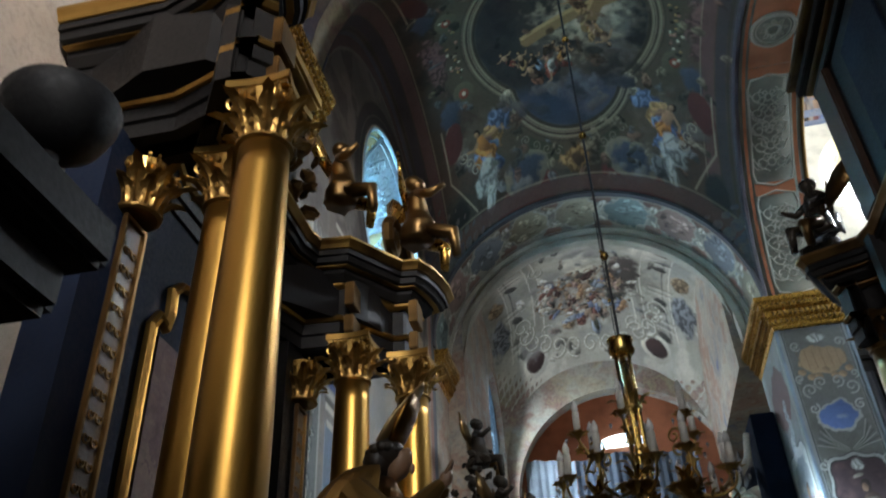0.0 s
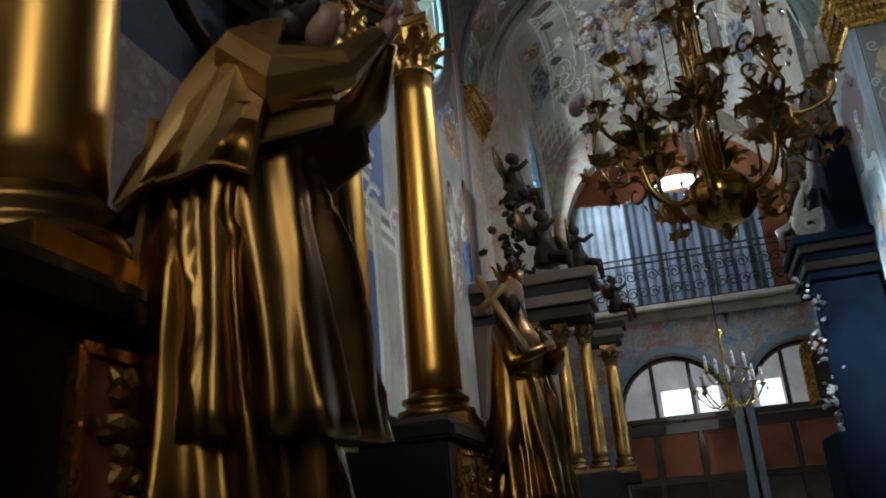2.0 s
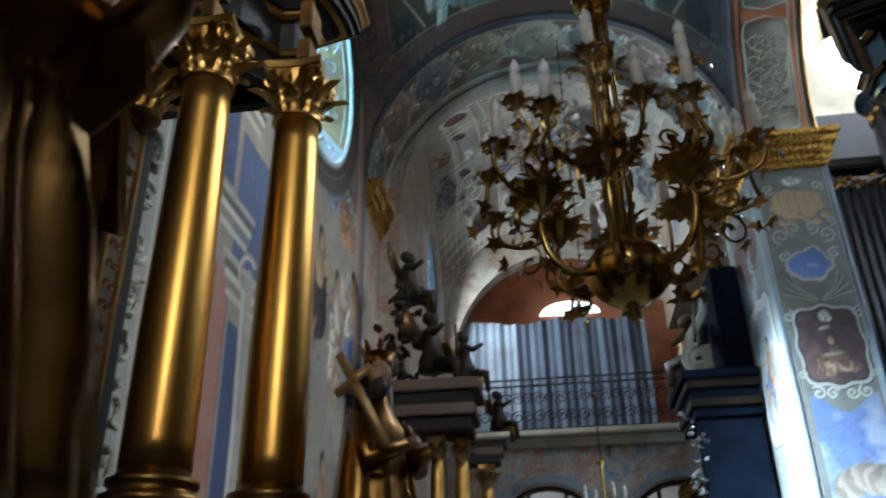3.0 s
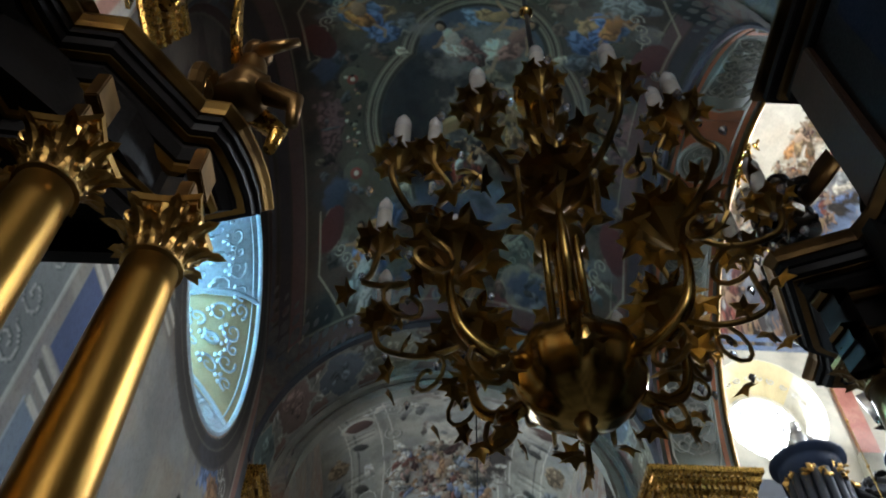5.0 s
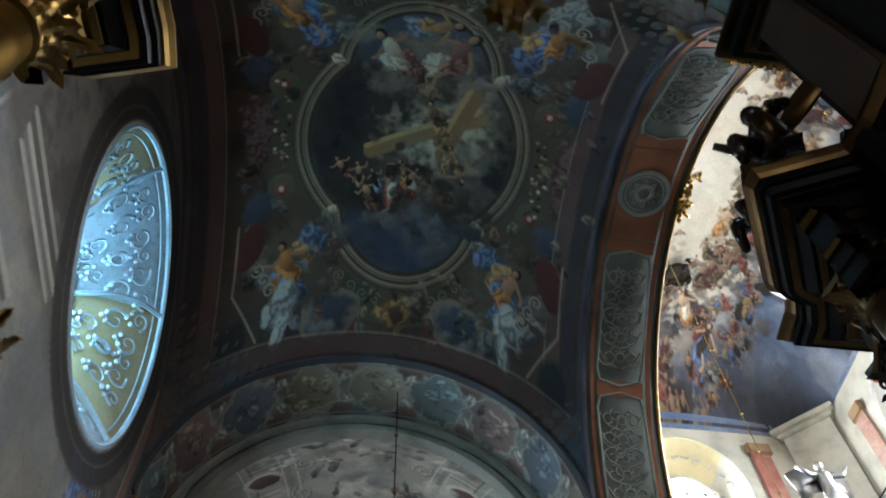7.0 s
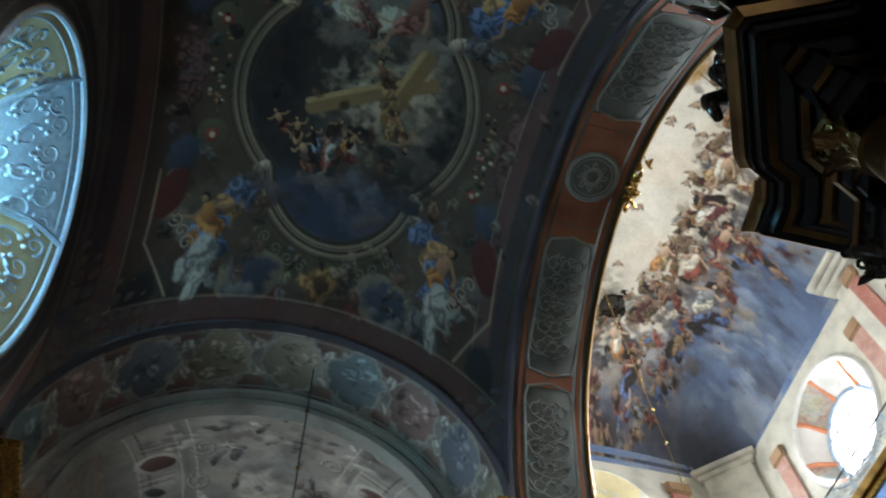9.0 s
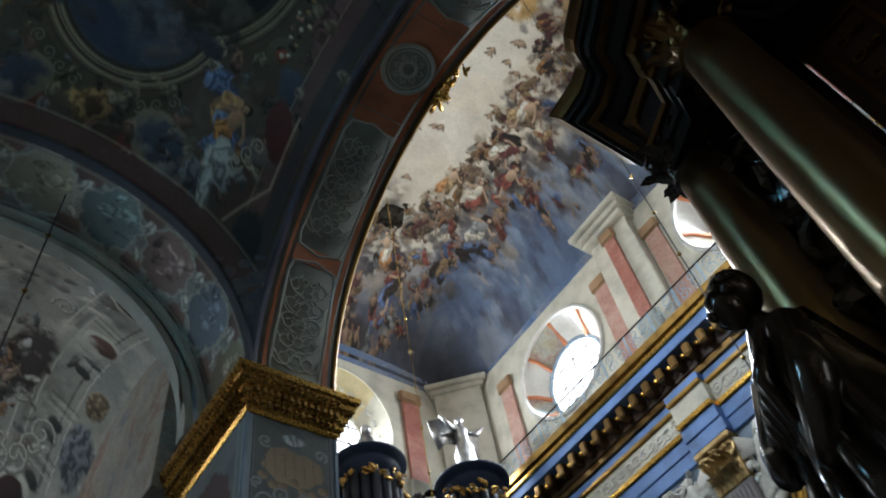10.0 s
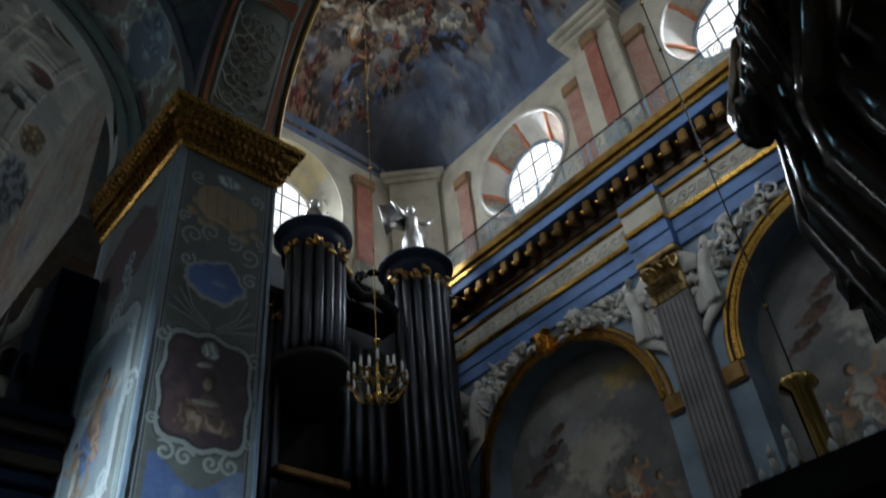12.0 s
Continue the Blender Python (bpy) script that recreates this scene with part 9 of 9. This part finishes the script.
def hall_picture():
    cv = Canvas(XH + 0.05, HALL_X - 0.02, 9.0, HALL_Y - 0.02, 0.04, (0.62, 0.56, 0.45), 51)
    U, V = cv.U, cv.V
    cv.wash(((0.70, 0.64, 0.53), (0.54, 0.47, 0.36), (0.66, 0.56, 0.42)), 1.6, 0.6)
    E = np.hypot((U - 10.3) / 4.0, (V - 17.5) / 6.6) + 0.22 * (cv.noise(1.3, 5) - 0.5)
    out = np.clip((E - 1.12) / 0.25, 0, 1)
    cv.lay(out, (0.13, 0.19, 0.32))
    for col in ((0.10, 0.15, 0.27), (0.20, 0.27, 0.39), (0.28, 0.31, 0.37), (0.08, 0.09, 0.13)):
        cv.lay(out * 0.75 * np.clip((cv.noise(1.0, 5) - 0.52) * 4, 0, 1), col)
    cv.lay(out * np.clip((V - 23.6) / 2.0, 0, 1) * 0.75, (0.075, 0.075, 0.095))
    rs = cv.rs

    def ring(e, k):
        """A place on the crowd's wreath."""
        a = k
        return 10.3 + 4.0 * e * math.cos(a), 17.5 + 6.6 * e * math.sin(a)

    for _ in range(170):
        e = rs.normal(1.2, 0.2)
        x, y = ring(e, rs.uniform(-1.2, 2.3))
        tone = ((0.08, 0.068, 0.07), (0.13, 0.115, 0.115), (0.20, 0.17, 0.155), (0.33, 0.28, 0.23))[rs.randint(4)]
        cv.cloud(x, y, rs.uniform(0.35, 0.8), tone, 6, 0.8)
    for _ in range(50):
        e = rs.normal(0.92, 0.08)
        x, y = ring(e, rs.uniform(-1.2, 2.3))
        cv.cloud(x, y, rs.uniform(0.25, 0.55), ((0.42, 0.35, 0.25), (0.32, 0.24, 0.16), (0.50, 0.44, 0.35))[rs.randint(3)], 5)
    for k in range(260):
        e = 0.84 + 0.68 * rs.rand() ** 1.1
        x, y = ring(e, -1.15 + 3.4 * rs.rand())
        if abs(math.sin(5.5 * (x * 0.31 + y * 0.37))) < 0.18:
            continue
        warm = e < 1.12
        robes = (C_ORANGE, C_OCHRE, C_UMBER, C_CREAM, C_MAROON, (0.26, 0.17, 0.10), (0.30, 0.20, 0.09)) if warm else (C_UMBER, C_MAROON, C_GREY, C_BLUE, C_RED, C_OCHRE, C_UMBER)
        dim = rs.uniform(0.4, 0.8)
        cv.figure(x, y, rs.uniform(0.6, 1.15), rs.uniform(-1.3, 1.3) + 0.8, np.array(robes[rs.randint(7)]) * dim, np.array(robes[rs.randint(7)]) * dim, (0.30, 0.18, 0.11))
    for e, a, col, col2 in ((0.84, 0.55, C_ORANGE, C_OCHRE), (1.08, 0.40, C_RED, C_CREAM), (1.06, 1.1, C_ORANGE, C_CREAM), (0.95, -0.15, C_OCHRE, C_CREAM), (1.02, 0.1, C_CREAM, C_MAROON), (1.16, 0.2, C_MAROON, C_RED), (1.3, 0.45, C_CREAM, C_GREY), (1.3, 1.0, C_BLUE, C_UMBER)):
        x, y = ring(e, a)
        cv.figure(x, y, 1.35, rs.uniform(-0.9, 0.9), col, col2, (0.54, 0.35, 0.22))
    for _ in range(34):
        x, y = ring(rs.uniform(0.25, 0.8), rs.uniform(-1.3, 2.2))
        s = rs.uniform(0.14, 0.26)
        for t in (-0.7, 0.7):
            cv.dab(x + s * 0.7 * math.sin(t), y - 0.2 * s, s, s * 0.34, t + rs.uniform(-0.4, 0.4), (0.30, 0.20, 0.13), 0.4, 0.5, 0.4, 3)
        cv.dab(x, y, s * 0.5, s * 0.5, 0, (0.40, 0.26, 0.16), 0.4, 0.3, 0.4)
    for _ in range(26):
        x, y = 16.2 + rs.normal(0, 0.35), rs.uniform(11, 25)
        cv.cloud(x, y, rs.uniform(0.3, 0.6), ((0.20, 0.26, 0.37), (0.27, 0.30, 0.35), (0.11, 0.14, 0.22))[rs.randint(3)], 5)
    cv.cloud(11.6, 13.6, 0.9, (0.52, 0.30, 0.08), 10)
    cv.cloud(13.0, 12.5, 0.8, (0.45, 0.28, 0.12), 8)
    cv.tone(0.12, (1.08, 1.0, 0.86), 0.25)
    return cv


def hall_surface(x, y):
    u, v = np.abs(x - HV_CX) / HV_HX, np.abs(y - 9.5) / HV_HY
    k = np.sqrt(np.maximum(0.0, (1 - np.minimum(1, u) ** 2.3) * (1 - np.minimum(1, v) ** 3.4)))
    return x, y, DRUM - 0.3 - 0.03 + 6.2 * k


crowd = thing("vault_painting", "fresco of a golden glory ringed by saints on clouds", "painting")
hall_picture().pieces(hall_surface, crowd, (("glory", lambda u, v: np.hypot((u - 10.3) / 4.0, (v - 17.5) / 6.6) < 0.8), ("crowd", lambda u, v: np.hypot((u - 10.3) / 4.0, (v - 17.5) / 6.6) < 1.4)), "sky")


# painted scenes at the back of the side arches
def niche_picture(seed):
    cv = Canvas(-3.1, 3.1, 4.0, 13.5, 0.04, (0.22, 0.21, 0.20), seed)
    cv.wash(((0.32, 0.30, 0.26), (0.14, 0.14, 0.15), (0.26, 0.24, 0.22)), 1.4, 0.7)
    cv.cloud(-0.2, 10.6, 1.5, (0.46, 0.43, 0.37), 12, 0.5)
    cv.cloud(1.7, 12.2, 0.9, (0.42, 0.29, 0.10), 8, 0.4)
    cv.cloud(-0.5, 11.6, 0.9, (0.30, 0.30, 0.31), 8, 0.5)
    for x, z in ((-1.0, 11.6), (-1.4, 11.1), (-1.9, 10.6)):
        cv.dab(x, z, 0.6, 0.17, 0.35, (0.10, 0.06, 0.045), 0.3, 0.7, 0.4, 5)
    for x, z in ((1.2, 9.3), (-0.3, 8.6), (-1.8, 8.4), (0.5, 8.8), (1.8, 8.6), (-1.1, 8.9)):
        cv.figure(x, z, cv.rs.uniform(1.2, 1.8), math.pi + cv.rs.uniform(-0.5, 0.5), ((0.40, 0.38, 0.33), (0.46, 0.20, 0.12), (0.30, 0.29, 0.25), (0.18, 0.15, 0.12))[cv.rs.randint(4)], ((0.42, 0.40, 0.34), (0.24, 0.21, 0.17))[cv.rs.randint(2)])
    cv.dab(-0.2, 8.6, 0.35, 0.5, 0, (0.46, 0.18, 0.10), 0.2, 0.4, 0.4)
    cv.dab(2.2, 7.9, 0.9, 0.5, 0.3, (0.09, 0.07, 0.05), 0.4, 0.5, 0.3)
    cv.dab(0, 5.6, 2.6, 1.4, 0, (0.13, 0.10, 0.08), 0.5, 0.6, 0.3)
    return cv


for k, ay in enumerate(ARCHES[:3]):
    sc = thing("arch_painting", "dim fresco of clouds and figures inside the side arch", "painting", "arch paintings")
    niche_picture(60 + k).sheet("painted_field", lambda u, v: (HALL_X + 0.89 + 0 * u, ay - u, v), sc)


# ---- organ ----
PIPE = plain("dark_pipe_metal", (0.03, 0.034, 0.045), 0.35, 0.7, vary=0.3)
og = thing("organ", "dark organ case with two round pipe towers and gilt carving", "organ")
part("case", box(8.6, 16.6, 25.0, HALL_Y - 0.01, 0, 13.0, 0.05), ORGAN_WOOD, og)
part("side_case", box(5.95, 8.598, 24.9, HALL_Y - 0.01, 0, 12.4, 0.05), ORGAN_WOOD, og)
part("side_cornice", box(5.9, 8.7, 24.7, HALL_Y - 0.02, 12.402, 12.75, 0.06), ORGAN_WOOD, og)
for px in (6.3, 6.7, 7.1, 7.5, 7.9, 8.3):
    part("pipe", tube([(px, 24.8, 8.0), (px, 24.8, 8.4), (px, 24.8, 11.9)], 0.13, 10, False, [0.05, 0.15, 0.15]), PIPE, og, "", True)
part("lower_case", box(9.6, 15.8, 24.2, 24.998, 0, 8.6, 0.05), ORGAN_WOOD, og)
for cx_, cy_, r, z0, z1 in ((11.0, 24.4, 0.85, 12.3, 16.2), (14.6, 24.2, 0.9, 8.7, 16.6)):
    tw = part("tower", lathe([(r * 0.4, z0 - 1.4), (r * 0.9, z0 - 0.4), (r * 1.15, z0 - 0.2), (r * 1.15, z0)], 28), ORGAN_WOOD, og, "", True)
    tw.location = (cx_, cy_, 0)
    part("core", lathe([(r * 0.8, z0), (r * 0.8, z1)], 20), ORGAN_WOOD, tw)
    part("crown", lathe([(r * 1.02, z1 - 0.5), (r * 1.05, z1), (r * 1.1, z1 + 0.12), (r * 1.3, z1 + 0.2), (r * 1.3, z1 + 0.3), (r * 1.1, z1 + 0.4), (r * 0.6, z1 + 0.62), (r * 0.4, z1 + 0.7)], 28), BLUE_WOOD, tw, "", True)
    for q in range(9):
        a = -math.pi / 2 + (q - 4) * 0.36
        part("pipe", tube([(r * 0.92 * math.cos(a), r * 0.92 * math.sin(a), z) for z in (z0 + 0.02, z0 + 0.3, z1 - 0.45)], 0.13, 10, False, [0.05, 0.14, 0.14]), PIPE, tw, "", True)
    cg = bmesh.new()
    for q in range(9):
        a = -math.pi / 2 + (q - 4) * 0.36
        add(cg, blob_cluster(rng, 6, (0.08, 0.05, 0.14), 0.08), Matrix.Translation((r * 1.05 * math.cos(a), r * 1.05 * math.sin(a), z1 - 0.55)))
    part("gilt_fringe", cg, GOLD_DULL, tw)
for k in range(7):
    px = 8.72 + 0.27 * k
    part("pipe", tube([(px, 24.82, 7.6 - 0.1 * abs(k - 3)), (px, 24.82, 8.1), (px, 24.82, 13.6 + 0.14 * abs(k - 3))], 0.13, 12, False, [0.04, 0.125, 0.125]), PIPE, og, "", True)
part("flat_cornice", box(8.5, 10.75, 24.55, 25.2, 14.2, 14.55, 0.06), ORGAN_WOOD, og)
part("flat_sill", box(8.5, 10.75, 24.5, 25.0, 7.1, 7.4, 0.06), ORGAN_WOOD, og)
fr_og = bmesh.new()
for k in range(8):
    add(fr_og, blob_cluster(rng, 6, (0.08, 0.04, 0.12), 0.08), Matrix.Translation((8.7 + 0.27 * k, 24.66, 13.75)))
part("gilt_fringe", fr_og, GOLD_BROWN, og)
for px in (12.2, 12.6, 13.0, 13.4):
    part("pipe", tube([(px, 24.6, 9.5), (px, 24.6, 9.9), (px, 24.6, 13.6)], 0.13, 10, False, [0.05, 0.15, 0.15]), PIPE, og, "", True)
part("cornice", box(11.6, 14.0, 24.3, 25.2, 14.6, 14.9, 0.06), ORGAN_WOOD, og)
gr = limb([(11.9, 24.2, 15.4), (12.4, 24.1, 14.9), (12.9, 24.1, 15.1), (13.6, 24.1, 14.8)], [0.16, 0.2, 0.18, 0.2])
add(gr, blob_cluster(rng, 30, (0.5, 0.1, 0.3), 0.14), Matrix.Translation((12.8, 24.2, 15.3)))
part("garland", gr, ORGAN_WOOD, og)
part("gilt_ledge", box(10.0, 12.0, 24.1, 24.5, 9.2, 9.4, 0.04), GOLD_BROWN, og)
ang = [(robe([(0, 0, 0, 0.3, 0.25, 0.14, 6, 0.5), (0, 0, 0.5, 0.3, 0.24, 0.12, 6, 1), (0, 0, 1.0, 0.2, 0.17, 0.08, 5, 2), (0, 0, 1.35, 0.22, 0.16, 0.03, 4, 2), (0, 0, 1.5, 0.08, 0.08, 0, 1, 0)], 24), 0), (ball(0, 0, 1.68, 0.13, 0.13, 0.17), 0), (limb([(0.2, 0, 1.35), (0.5, -0.1, 1.3), (0.75, -0.1, 1.65)], [0.09, 0.07, 0.05]), 0), (limb([(-0.2, 0, 1.35), (-0.5, -0.15, 1.2), (-0.85, -0.2, 1.45)], [0.09, 0.07, 0.05]), 0)]
for s in (-1, 1):
    ang.append((sheet([[(s * 0.1, 0.15, 1.4), (s * 0.1, 0.15, 0.9)], [(s * 0.5, 0.3, 1.8), (s * 0.45, 0.25, 0.9)], [(s * 0.9, 0.35, 1.6), (s * 0.7, 0.3, 0.6)]], 0.05), 0))
figure("angel_statue", ang, (SILVER,), "silvered winged angel on the organ tower", Matrix.Translation((14.6, 24.2, 17.5)) @ Matrix.Scale(1.15, 4))
pdm = thing("statue_plinth", "pale faceted plinth under the angel", "plinth", at=Matrix.Translation((14.6, 24.2, 17.26)))
part("plinth", lathe([(0.5, 0), (0.55, 0.08), (0.34, 0.26)], 6), WHITE_STUCCO, pdm)
figure("bust_statue", [(robe([(0, 0, 0, 0.3, 0.24, 0.08, 5, 0), (0, 0, 0.35, 0.3, 0.22, 0.05, 4, 1), (0, 0, 0.62, 0.2, 0.15, 0.02, 3, 1), (0, 0, 0.72, 0.08, 0.08, 0, 1, 0)], 20), 0), (ball(0.02, 0, 0.9, 0.14, 0.14, 0.18), 0), (limb([(0.2, 0, 0.55), (0.4, -0.1, 0.3), (0.2, -0.2, 0.2)], [0.09, 0.08, 0.05]), 0)], (SILVER,), "pale seated figure on the organ tower", Matrix.Translation((11.0, 24.4, 16.88)) @ Matrix.Scale(1.1, 4))

# ---- floor slabs ----
slab_me = {}
for key, mt in (("a", FLOOR_A), ("b", FLOOR_B)):
    bm = box(-0.347, 0.347, -0.347, 0.347, -0.012, 0.0)
    bmesh.ops.bevel(bm, geom=[e for e in bm.edges if all(v.co.z > -0.001 for v in e.verts)], offset=0.004, segments=1, affect="EDGES")
    me = bpy.data.meshes.new("slab")
    bm.to_mesh(me)
    bm.free()
    me.materials.append(mt)
    slab_me[key] = me
for i in range(11):
    for j in range(24):
        s = new("slab", slab_me["ab"[(i + j) % 2]])
        s.location = (XL + 0.36 + 0.7 * i, -2.0 + 0.7 * j, 0)
        s.parent = fl
